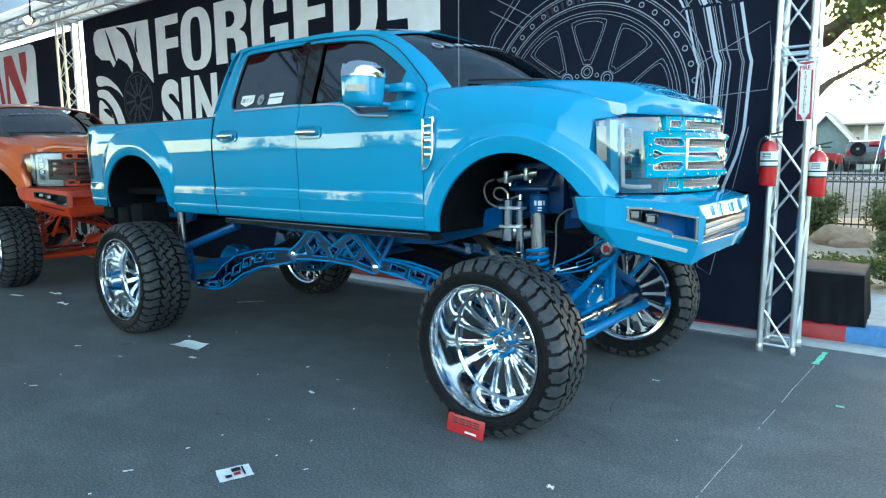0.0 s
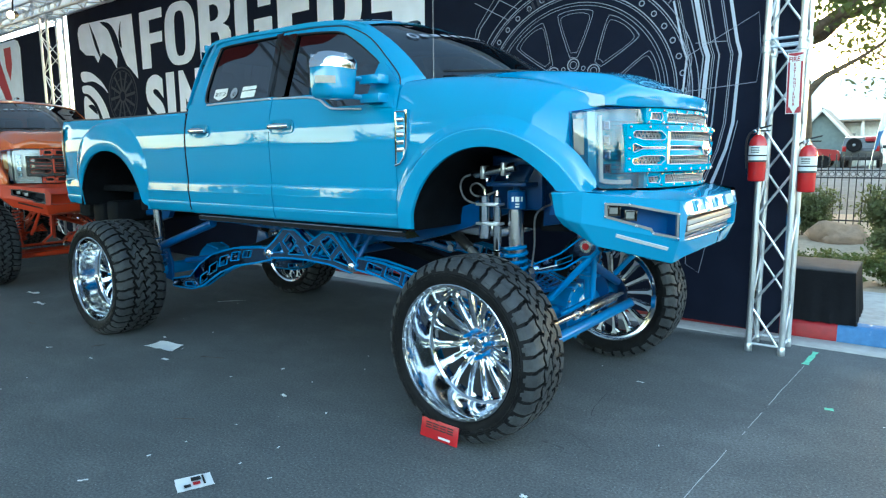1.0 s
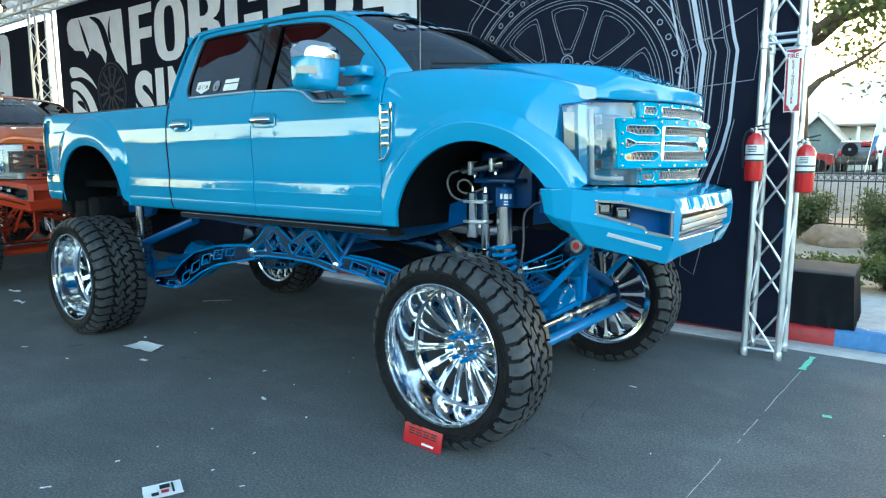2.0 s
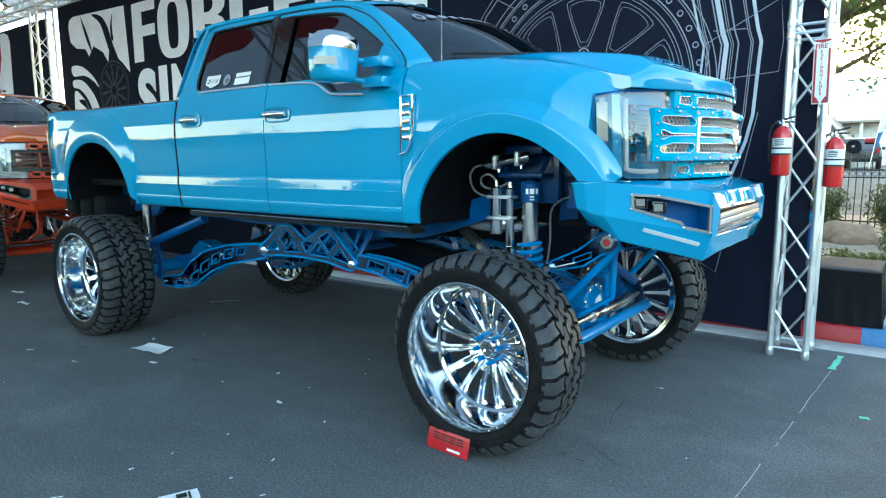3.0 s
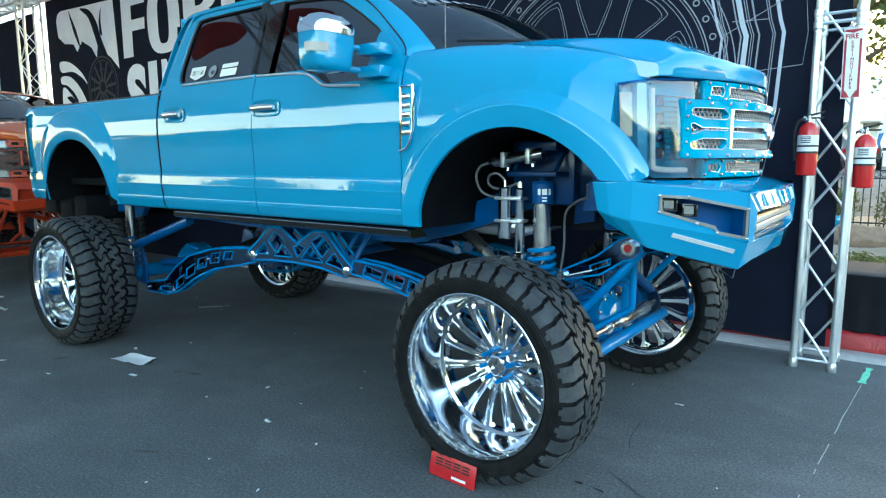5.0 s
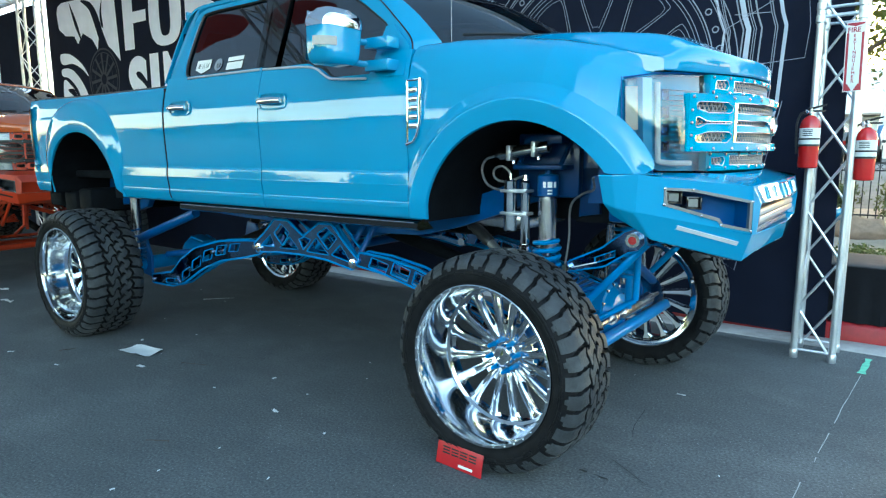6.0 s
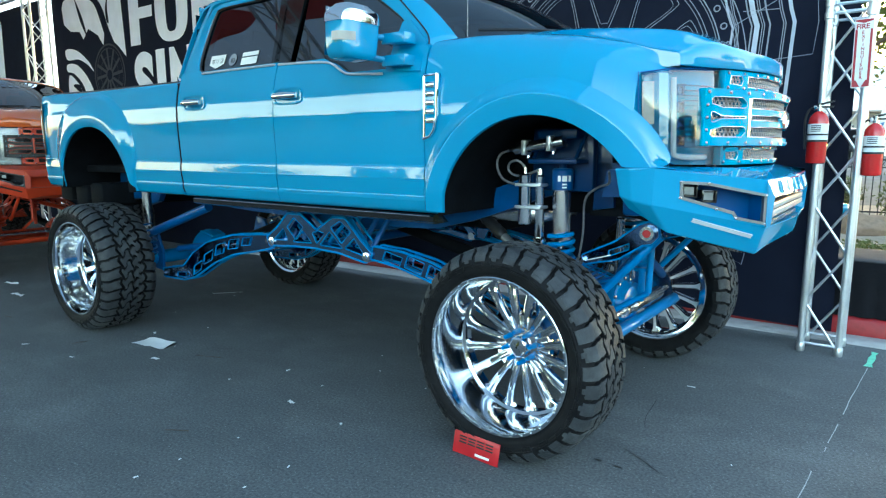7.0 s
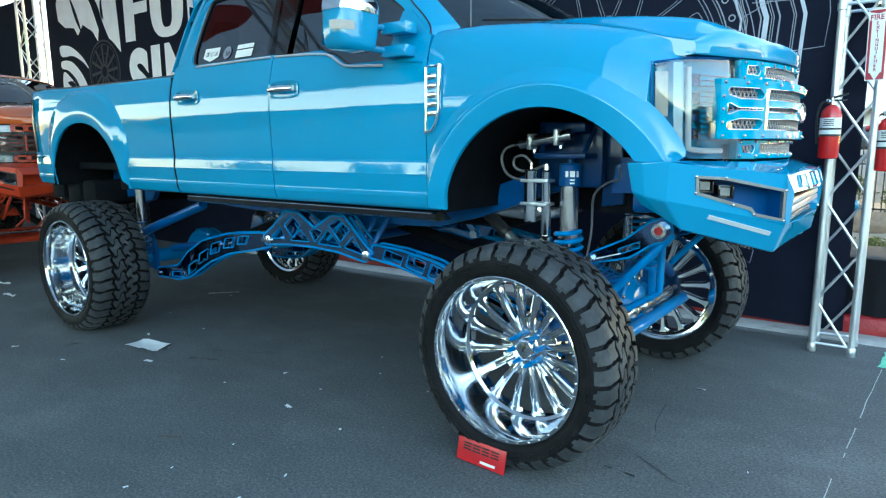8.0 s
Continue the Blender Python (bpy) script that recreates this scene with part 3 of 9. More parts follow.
for k in range(n_win):
    a = math.pi / 2 + 2 * math.pi * k / n_win - 0.02
    bm = B()
    for g in (0.0, 0.030):
        loop = [(0.440 + g * 1.5, 0.020), (0.470 + g, 0.056 - g * 0.5), (0.80 - g, 0.178 - g), (0.865 - g, 0.155 - g), (0.885 - g, 0.0), (0.865 - g, -0.155 + g), (0.80 - g, -0.178 + g), (0.470 + g, -0.056 + g * 0.5), (0.440 + g * 1.5, -0.020)]
        pts = [(r * math.cos(a) - t * math.sin(a), r * math.sin(a) + t * math.cos(a)) for r, t in curve(loop, 3, closed=True)]
        ribbon(bm, pts, 0.0055 if g == 0 else 0.004, wm, True)
    part("print_window", bm, PRINT_GREY, wall_print, "pale printed spoke outline")
for k in range(10):
    a = math.pi / 2 + 2 * math.pi * k / 10 - 0.02
    bm = B()
    for r, w in ((0.060, 0.012), (0.034, 0.007)):
        ribbon(bm, circle(0.365 * math.cos(a), 0.365 * math.sin(a), r, 22), w, wm, True)
    ribbon(bm, circle(0.345 * math.cos(a + math.pi / 10), 0.345 * math.sin(a + math.pi / 10), 0.020, 14), 0.007, wm, True)
    part("print_lug", bm, PRINT_GREY, wall_print, "pale printed lug outline")
for k in range(13):
    a = 2.05 - k * 0.055
    bm = B()
    ribbon(bm, [(r * math.cos(a), r * math.sin(a)) for r in (1.048, 1.122)], 0.030, wm)
    part("print_mark", bm, PRINT_DARK, wall_print, "plain printed mark")
plain = on_wall(0, 0)
# broken outline bands of the printed wheel: each is offset from one kinked line
BAND = [(-0.62, 3.78), (-0.30, 3.42), (-0.125, 2.99), (-0.030, 2.56), (0.0, 2.46), (-0.010, 2.29), (-0.030, 1.88), (-0.075, 1.66), (-0.30, 1.02), (-0.52, 0.62)]
for x0, w, tone in ((0.211, 0.018, PRINT_PALE), (0.242, 0.005, PRINT_GREY), (0.256, 0.007, PRINT_GREY), (0.352, 0.011, PRINT_GREY), (0.390, 0.038, PRINT_PALE), (0.428, 0.006, PRINT_GREY), (0.444, 0.006, PRINT_GREY), (0.483, 0.012, PRINT_GREY),
                    (0.578, 0.006, PRINT_GREY), (0.593, 0.007, PRINT_GREY), (0.652, 0.026, PRINT_PALE)):
    for piece in (BAND[:3], [(BAND[2][0] + 0.018, 2.965)] + BAND[3:]):
        bm = B()
        lean_in = 1.0 + 0.55 * (0.652 - x0)
        ribbon(bm, [(x0 + 0.02 + dx * lean_in, z) for dx, z in piece], w, plain)
        part("print_line", bm, tone, wall_print, "pale printed outline")
for pts, w in (([(0.235, 2.475), (0.799, 2.775), (0.832, 2.446), (0.810, 2.212), (0.235, 2.170)], 0.006), ([(0.30, 2.58), (0.56, 2.57)], 0.006), ([(-2.02, 3.25), (-1.60, 3.02), (-1.50, 3.12), (-1.93, 3.36)], 0.007), ([(-2.05, 2.70), (-1.95, 2.98), (-1.62, 3.34), (-1.25, 3.62)], 0.010), ([(-2.10, 2.62), (-2.0, 2.98), (-1.66, 3.40), (-1.27, 3.68)], 0.006),
               ([(0.05, 2.95), (0.25, 3.15), (0.62, 3.05)], 0.006), ([(0.10, 3.20), (0.40, 2.98)], 0.006), ([(0.68, 1.90), (0.42, 0.55), (0.30, 0.62), (0.30, 1.2)], 0.006)):
    bm = B()
    ribbon(bm, pts, w, plain)
    part("print_line", bm, PRINT_GREY, wall_print, "pale printed outline")

# white panel with red slanted shapes on the second cloth
far = on_wall(0, 0)
flat_print("print_panel", [[(-19.5, 4.28), (-19.5, 2.4), (-14.15, 2.4), (-14.02, 2.55), (-13.94, 4.05), (-14.02, 4.20), (-14.20, 4.26)]], PRINT_WHITE, wall_second, "white printed panel", far)
for loop in ([(-15.75, 4.13), (-15.25, 4.13), (-14.62, 3.0), (-14.95, 2.95), (-15.55, 3.7), (-15.55, 2.95), (-15.75, 2.95)], [(-14.85, 4.13), (-14.45, 4.13), (-14.45, 3.75), (-14.62, 3.4), (-14.80, 3.7)], [(-16.9, 2.95), (-16.55, 2.95), (-16.2, 3.6), (-16.1, 2.95), (-15.85, 2.95), (-16.15, 4.13), (-16.45, 4.13)]):
    flat_print("print_shape", [loop], PRINT_RED, wall_second, "slanted red printed shape", on_wall(0, 0, 0.006))

# ---- the booth's cloth roof, open at the front and at its end ----
def cloth_material(name, colour, through):
    m = bpy.data.materials.new(name)
    m.use_nodes = True
    n, ln = m.node_tree.nodes, m.node_tree.links
    b = n["Principled BSDF"]
    b.inputs["Base Color"].default_value = (*colour, 1)
    b.inputs["Roughness"].default_value = 0.8
    tr = n.new("ShaderNodeBsdfTranslucent")
    noi = n.new("ShaderNodeTexNoise")
    noi.inputs["Scale"].default_value = 0.8
    noi.inputs["Detail"].default_value = 5.0
    tc = n.new("ShaderNodeTexCoord")
    ln.new(tc.outputs["Object"], noi.inputs["Vector"])
    ramp = n.new("ShaderNodeMix")
    ramp.data_type = "RGBA"
    ramp.inputs["A"].default_value = (*[c * 0.88 for c in colour], 1)
    ramp.inputs["B"].default_value = (*colour, 1)
    ln.new(noi.outputs["Fac"], ramp.inputs["Factor"])
    ln.new(ramp.outputs["Result"], tr.inputs["Color"])
    ln.new(ramp.outputs["Result"], b.inputs["Base Color"])
    mix = n.new("ShaderNodeMixShader")
    mix.inputs[0].default_value = through
    ln.new(b.outputs[0], mix.inputs[1])
    ln.new(tr.outputs[0], mix.inputs[2])
    ln.new(mix.outputs[0], n["Material Output"].inputs["Surface"])
    return m


ROOF_WHITE = cloth_material("white_roof_cloth", (0.61, 0.74, 0.88), 0.175)
ROOF_RED = cloth_material("red_roof_cloth", (0.70, 0.12, 0.10), 0.50)
ROOF_X0, ROOF_X1, ROOF_Y0, ROOF_Y1, ROOF_Z = -24.0, 0.45, -15.5, 2.0, 5.12
bm = B()
rows = []
for x in np.linspace(ROOF_X0, ROOF_X1, 52):
    rows.append([(x, y, ROOF_Z + 0.05 * math.sin(x * 2.1) * math.sin((y - ROOF_Y0) / (ROOF_Y1 - ROOF_Y0) * math.pi)) for y in np.linspace(ROOF_Y0, ROOF_Y1, 26)])
sheet(bm, rows)
canopy = tagged(solid("ceiling", bm, ROOF_WHITE, angle=60), "white cloth roof stretched over the trusses", "canopy roof", kind="structure")


def roof_print(pts):
    bm = B()
    f = bm.faces.new([bm.verts.new((x, y, ROOF_Z - 0.075)) for x, y in curve(pts, 5, closed=True)])
    f.normal_update()
    bmesh.ops.triangulate(bm, faces=[f])
    tagged(solid("trim", bm, ROOF_RED), "red curved cloth panel under the roof", "cloth panel", kind="structure")


roof_print([(-4.3, -2.35), (-4.9, -2.20), (-5.5, -2.35), (-5.8, -2.63), (-5.2, -2.53), (-4.7, -2.52)])
roof_print([(-5.95, -2.30), (-6.6, -2.15), (-7.3, -2.35), (-7.7, -2.70), (-7.0, -2.58), (-6.4, -2.52)])
roof_print([(-13.5, -2.4), (-15.0, -1.4), (-17.5, -1.6), (-18.5, -3.4), (-16.5, -3.8), (-14.5, -3.4)])

# cloth valance added from the printed wall up to the roof, blocking sky glow
bm = B()
sheet(bm, [[(x, 2.01 + 0.01 * math.sin(x * 5), z) for x in np.linspace(ROOF_X0, 1.15, 60)] for z in (4.435, 4.78, 5.09)])
tagged(solid("trim", bm, ROOF_WHITE), "pale cloth added between wall and roof against sky glow", "cloth panel", kind="structure")

# ---- the lifted pickup trucks: sheet metal ----
def lerp_table(table, x):
    xs, ys = zip(*table)
    return float(np.interp(x, xs, ys))


DOOR_SECTION = curve([(0.945, 1.160), (0.972, 1.176), (0.990, 1.223), (0.9927, 1.231), (0.9930, 1.252), (0.9906, 1.252), (0.9897, 1.256), (0.9900, 1.260), (1.0014, 1.341), (1.0026, 1.348), (1.0022, 1.354), (0.9980, 1.405), (0.9972, 1.409), (0.9938, 1.420), (0.9935, 1.426),
                      (0.9952, 1.45), (1.0008, 1.56), (1.0050, 1.66), (1.0062, 1.690), (1.0066, 1.704), (1.0064, 1.720), (1.0042, 1.780), (1.0030, 1.812), (1.0024, 1.820), (1.0010, 1.828), (0.9975, 1.850), (0.990, 1.895), (0.980, 1.940), (0.968, 1.985), (0.950, 2.05)], 6)
FENDER_SECTION = curve([(0.945, 1.160), (0.972, 1.176), (0.990, 1.223), (0.9927, 1.231), (0.9930, 1.252), (0.9906, 1.252), (0.9897, 1.256), (0.9900, 1.260), (1.0014, 1.341), (1.0026, 1.348), (1.0022, 1.354), (0.9980, 1.405), (0.9972, 1.409), (0.9938, 1.420), (0.9935, 1.426),
                        (0.995, 1.45), (1.003, 1.55), (1.0075, 1.65), (1.0065, 1.70), (1.000, 1.76), (0.985, 1.82), (0.958, 1.88), (0.915, 1.935), (0.860, 1.978), (0.806, 2.004), (0.789, 2.009), (0.7862, 2.0085), (0.7858, 1.985)], 6)
BED_SECTION = curve([(0.945, 1.160), (0.972, 1.176), (0.990, 1.223), (0.9927, 1.231), (0.9930, 1.252), (0.9906, 1.252), (0.9897, 1.256), (0.9900, 1.260), (1.0014, 1.341), (1.0026, 1.348), (1.0022, 1.354), (0.9980, 1.405), (0.9972, 1.409), (0.9938, 1.420), (0.9935, 1.426),
                     (0.9952, 1.45), (1.0008, 1.56), (1.0050, 1.66), (1.0062, 1.690), (1.0066, 1.704), (1.0064, 1.720), (1.0042, 1.780), (1.0030, 1.812), (1.0024, 1.820), (1.0010, 1.828), (0.9975, 1.850), (0.992, 1.895), (0.984, 1.940), (0.975, 1.975), (0.964, 1.992), (0.945, 2.000)], 6)
FRONT_ARCH = (0.026, 1.150, 0.510, 0.512)
REAR_ARCH = (-4.232, 1.150, 0.577, 0.545)


def arch_power(cx):
    """The front opening is round, the rear one a little squarer."""
    return 2.0 if cx > -2 else 2.15


def arch_height(arch, x):
    cx, cz, rx, rz = arch
    d, pw = abs(x - cx) / rx, arch_power(cx)
    return cz + rz * (1 - d ** pw) ** (1 / pw) if d < 1 else 0.0


def smooth01(t):
    t = min(1.0, max(0.0, t))
    return t * t * (3 - 2 * t)


def columns(x0, x1, arch=None, step=0.012):
    xs = list(np.linspace(x0, x1, max(3, int((x1 - x0) / step))))
    if arch:
        cx, rx = arch[0], arch[2] + 0.035
        for k in range(1, 110):
            x = cx + rx * math.cos(math.pi * k / 110)
            if x0 < x < x1:
                xs.append(x)
        for e in (cx - rx, cx + rx):
            for d in (-0.004, -0.0005, 0.0005, 0.004, 0.03 * rx, -0.03 * rx):
                if x0 < e + d < x1:
                    xs.append(e + d)
    xs = sorted(xs)
    return [x for k, x in enumerate(xs) if k == 0 or x - xs[k - 1] > 0.0004]


def side_skin(bm, xs, section, shape, side, arch=None, top=None, lip=0.06, edge=0.03):
    """One pressed side panel: section is the outline from sill to top, shape(x, s, z) bends it. The edges are folded inwards."""
    rows = []
    for k, x in enumerate(xs):
        low = arch_height((arch[0], arch[1], arch[2] + 0.035, arch[3] + 0.035), x) if arch else 0.0
        if x > 0.42:
            low = max(low, 1.424)
        row = []
        high = top(x) if top else 9.0
        for s, z in section:
            zz = min(max(z, low), high)
            if zz != z:
                s = float(np.interp(zz, [q[1] for q in section], [q[0] for q in section]))
            px, s2, z2 = shape(x, s, zz)
            row.append((px, side * s2, z2))
        first = row[0]
        row = [(first[0], first[1] - side * lip, first[2] + 0.004)] + row
        if edge and k in (0, len(xs) - 1):
            fold = [(p[0], p[1] - side * edge, p[2]) for p in row]
            if k == 0:
                rows.append(fold)
                rows.append(row)
            else:
                rows.append(row)
                rows.append(fold)
        else:
            rows.append(row)
    sheet(bm, rows)
    return tidy(bm)


def plain_shape(x, s, z):
    return x, s - 0.010 * ((x + 1.75) / 1.2) ** 2 * 0.6, z


def flare_strip(arch, section, shape, side, profile, stop_front, x_min, x_max):
    """The wheel opening's raised band. profile rows are (distance from the lip, half-width or None on the panel, lift over the panel)."""
    cx, cz, rx, rz = arch
    lip = []
    for t in np.linspace(math.pi, 0, 121):
        c, s = math.cos(t), math.sin(t)
        lip.append((cx + rx * math.copysign(abs(c) ** (2 / arch_power(cx)), c), cz + rz * abs(s) ** (2 / arch_power(cx))))
    lip = [p for p in lip if p[1] > 1.166]
    zs = [q[1] for q in section]
    ss = [q[0] for q in section]
    def panel(x, z):
        src = z
        if shape is fender_shape and z > 1.62:
            src = 1.62 + (z - 1.62) * (2.010 - 1.62) / (lerp_table(TOP_LINE, x) - 1.62)
        return shape(x, float(np.interp(src, zs, ss)), src)[1]
    rows = []
    for k, (x, z) in enumerate(lip):
        a, b = lip[max(0, k - 1)], lip[min(len(lip) - 1, k + 1)]
        d = Vector((b[0] - a[0], b[1] - a[1])).normalized()
        n = Vector((-d.y, d.x))
        row = []
        # the front end is cut level, on the bumper's top
        cut = (stop_front - z) / max(n.y, 0.02) if x > cx and z < stop_front else 0.0
        if cut > 0.150:
            continue
        for w, s, up in profile:
            if shape is bed_shape:
                near = smooth01((z - 1.20) / 0.42)
                w *= 0.22 + 0.78 * near
                s = s if s is None else 0.996 + (s - 0.996) * (0.45 + 0.55 * near)
            if w < cut:
                w, up = cut, up if w > 0 else -1
                s = float(np.interp(w, [q[0] for q in profile[2:-2]], [q[1] for q in profile[2:-2]])) - (0.05 if s == profile[0][1] else 0.0)
            px, pz = min(max(x + n.x * w, x_min), x_max), max(z + n.y * w, 1.162)
            base = panel(px, pz)
            tuck = 0.75 * lerp_table(NOSE_IN, px) if shape is fender_shape else 0.0
            low = 0.022 * smooth01((1.30 - pz) / 0.14)
            y = base + up if s is None else max(s - tuck - low, base + min(up, 0.004)) if up >= 0 else s - tuck - low
            row.append((px, side * y, pz))
        rows.append(row)
    bm = B()
    sheet(bm, rows)
    return tidy(bm)


FRONT_FLARE = [(0.0, 1.018, -1), (0.0, 1.034, -1), (0.003, 1.040, -1), (0.012, 1.0415, 0), (0.055, 1.047, 0), (0.094, 1.0512, 0), (0.0995, 1.0512, 0), (0.103, 1.0485, 0), (0.107, 1.042, 0), (0.115, 1.032, 0), (0.128, 1.0215, 0), (0.144, 1.013, 0), (0.162, None, 0.004), (0.185, None, -0.003)]
REAR_FLARE = [(0.0, 1.020, -1), (0.0, 1.026, -1), (0.003, 1.034, -1), (0.012, 1.037, 0), (0.045, 1.043, 0), (0.070, 1.0462, 0), (0.085, 1.0460, 0), (0.100, 1.0442, 0), (0.140, 1.0370, 0), (0.190, 1.0265, 0), (0.230, 1.0170, 0), (0.255, 1.0095, 0), (0.275, None, 0.003), (0.290, None, -0.003)]


NOSE_IN = [(-0.7, 0.0), (0.15, 0.0), (0.30, 0.018), (0.40, 0.045), (0.50, 0.105), (0.56, 0.150), (0.62, 0.200), (0.70, 0.27)]
TOP_LINE = [(-0.70, 2.094), (-0.45, 2.087), (-0.10, 2.066), (0.15, 2.036), (0.35, 1.992), (0.50, 1.946), (0.62, 1.918), (0.75, 1.904), (0.92, 1.898)]
HOOD_LINE = [(-0.65, 2.150), (-0.30, 2.136), (0.0, 2.116), (0.30, 2.090), (0.50, 2.064), (0.60, 2.042), (0.68, 2.012), (0.76, 1.972), (0.84, 1.942), (0.92, 1.926)]
LAMP_EDGE = [(1.30, 0.66), (1.425, 0.66), (1.43, 0.598), (1.50, 0.566), (1.58, 0.508), (1.66, 0.480), (1.835, 0.480), (1.838, 0.578), (1.885, 0.574), (1.93, 0.522), (2.00, 0.515)]


DOOR_TOP = [(1.69, 1.002), (1.72, 1.001), (1.82, 0.998), (1.85, 0.993), (1.895, 0.986), (1.94, 0.976), (1.985, 0.963), (2.02, 0.946), (2.045, 0.926), (2.065, 0.900), (2.080, 0.860), (2.090, 0.800), (2.10, 0.785)]


def fender_shape(x, s, z):
    base = (s - 0.785) / 0.225
    inn = lerp_table(NOSE_IN, x)
    low = smooth01((z - 1.42) / 0.4)
    inn *= 0.45 + 0.55 * low
    s2 = s - inn * min(1.0, max(0.0, base * 1.6 + 0.1))
    if z > 1.62:
        z = 1.62 + (z - 1.62) * (lerp_table(TOP_LINE, x) - 1.62) / (2.010 - 1.62)
    if x > 0.40:
        x = min(x, lerp_table(LAMP_EDGE, z))
    if z > 1.69:
        flush = lerp_table(DOOR_TOP, z)
        s2 += max(0.0, flush - s2) * smooth01((0.02 - x) / 0.56)
    return x, s2, z


def bed_shape(x, s, z):
    s2 = s - 0.03 * smooth01((-4.95 - x) / 0.35) - 0.010
    return x, s2, z + (0.018 * smooth01((-4.3 - x) / 0.9) if z > 1.9 else 0.0)


def lean(z):
    """Half-width of the cab's side glass at a height."""
    return 0.932 - (z - 2.04) * 0.385


def glasshouse(pts, side, push=0.0):
    return [(x, side * (lean(z) + push), z) for x, z in pts]


def hood_top(x, y):
    a = abs(y)
    edge, crown = lerp_table(TOP_LINE, x), lerp_table(HOOD_LINE, x)
    rise = 0.75 * smooth01((0.79 - a) / 0.22) + 0.25 * smooth01((0.75 - a) / 0.60)
    return edge + (crown - edge) * (0.75 + 0.42 * smooth01((x + 0.35) / 0.45) - 0.17 * smooth01((x - 0.55) / 0.25)) * rise + 0.010 * (1 - (a / 0.8) ** 2)


def hood_front(y):
    return 0.892 - 0.282 * (abs(y) / 0.785) ** 2.0


def hood_back(y):
    return -0.045 - 0.56 * (abs(y) / 0.785) ** 3


def window_loop(side_pts):
    return curve(side_pts, 4, closed=True)


REAR_GLASS = [(-2.655, 2.046), (-2.735, 2.12), (-2.742, 2.27), (-2.718, 2.47), (-2.655, 2.514), (-2.30, 2.520), (-1.955, 2.522), (-1.935, 2.50), (-1.90, 2.28), (-1.872, 2.06), (-1.895, 2.043), (-2.3, 2.045)]
FRONT_GLASS = [(-1.80, 2.045), (-1.775, 2.28), (-1.775, 2.49), (-1.755, 2.507), (-1.50, 2.492), (-1.315, 2.468), (-1.20, 2.42), (-0.965, 2.28), (-0.85, 2.195), (-0.835, 2.10), (-0.86, 1.935), (-0.90, 1.925), (-1.16, 1.940), (-1.22, 1.960), (-1.30, 2.005), (-1.385, 2.024), (-1.60, 2.035)]


def door_ring(bm, outer, inner, side, push_o=0.0, push_i=-0.012):
    """A door's window frame: the metal between its outline and its glass, folded in at the glass."""
    n = 72
    def sample(loop):
        q = np.array(loop + [loop[0]])
        d = np.r_[0, np.cumsum(np.hypot(*np.diff(q, axis=0).T))]
        return np.c_[np.interp(np.linspace(0, d[-1], 400), d, q[:, 0]), np.interp(np.linspace(0, d[-1], 400), d, q[:, 1])]
    a, b = sample(outer), sample(inner)
    c = b.mean(axis=0)
    rows = [[], [], [], []]
    for k in range(n):
        w = 2 * math.pi * k / n
        pt = []
        for loop in (a, b):
            ang = np.arctan2((loop[:, 1] - c[1]) / 0.5, loop[:, 0] - c[0])
            j = int(np.argmin(np.abs(np.angle(np.exp(1j * (ang - w))))))
            pt.append(loop[j])
        (ox, oz), (ix, iz) = pt
        mx, mz = ox * 0.12 + ix * 0.88, oz * 0.12 + iz * 0.88
        rows[0].append((ox, side * (lean(oz) + push_o - 0.03), oz))
        rows[1].append((ox, side * (lean(oz) + push_o), oz))
        rows[2].append((mx, side * (lean(mz) + push_o), mz))
        rows[3].append((ix, side * (lean(iz) + push_i - 0.012), iz))
    sheet(bm, rows, closed=True)
    return tidy(bm)


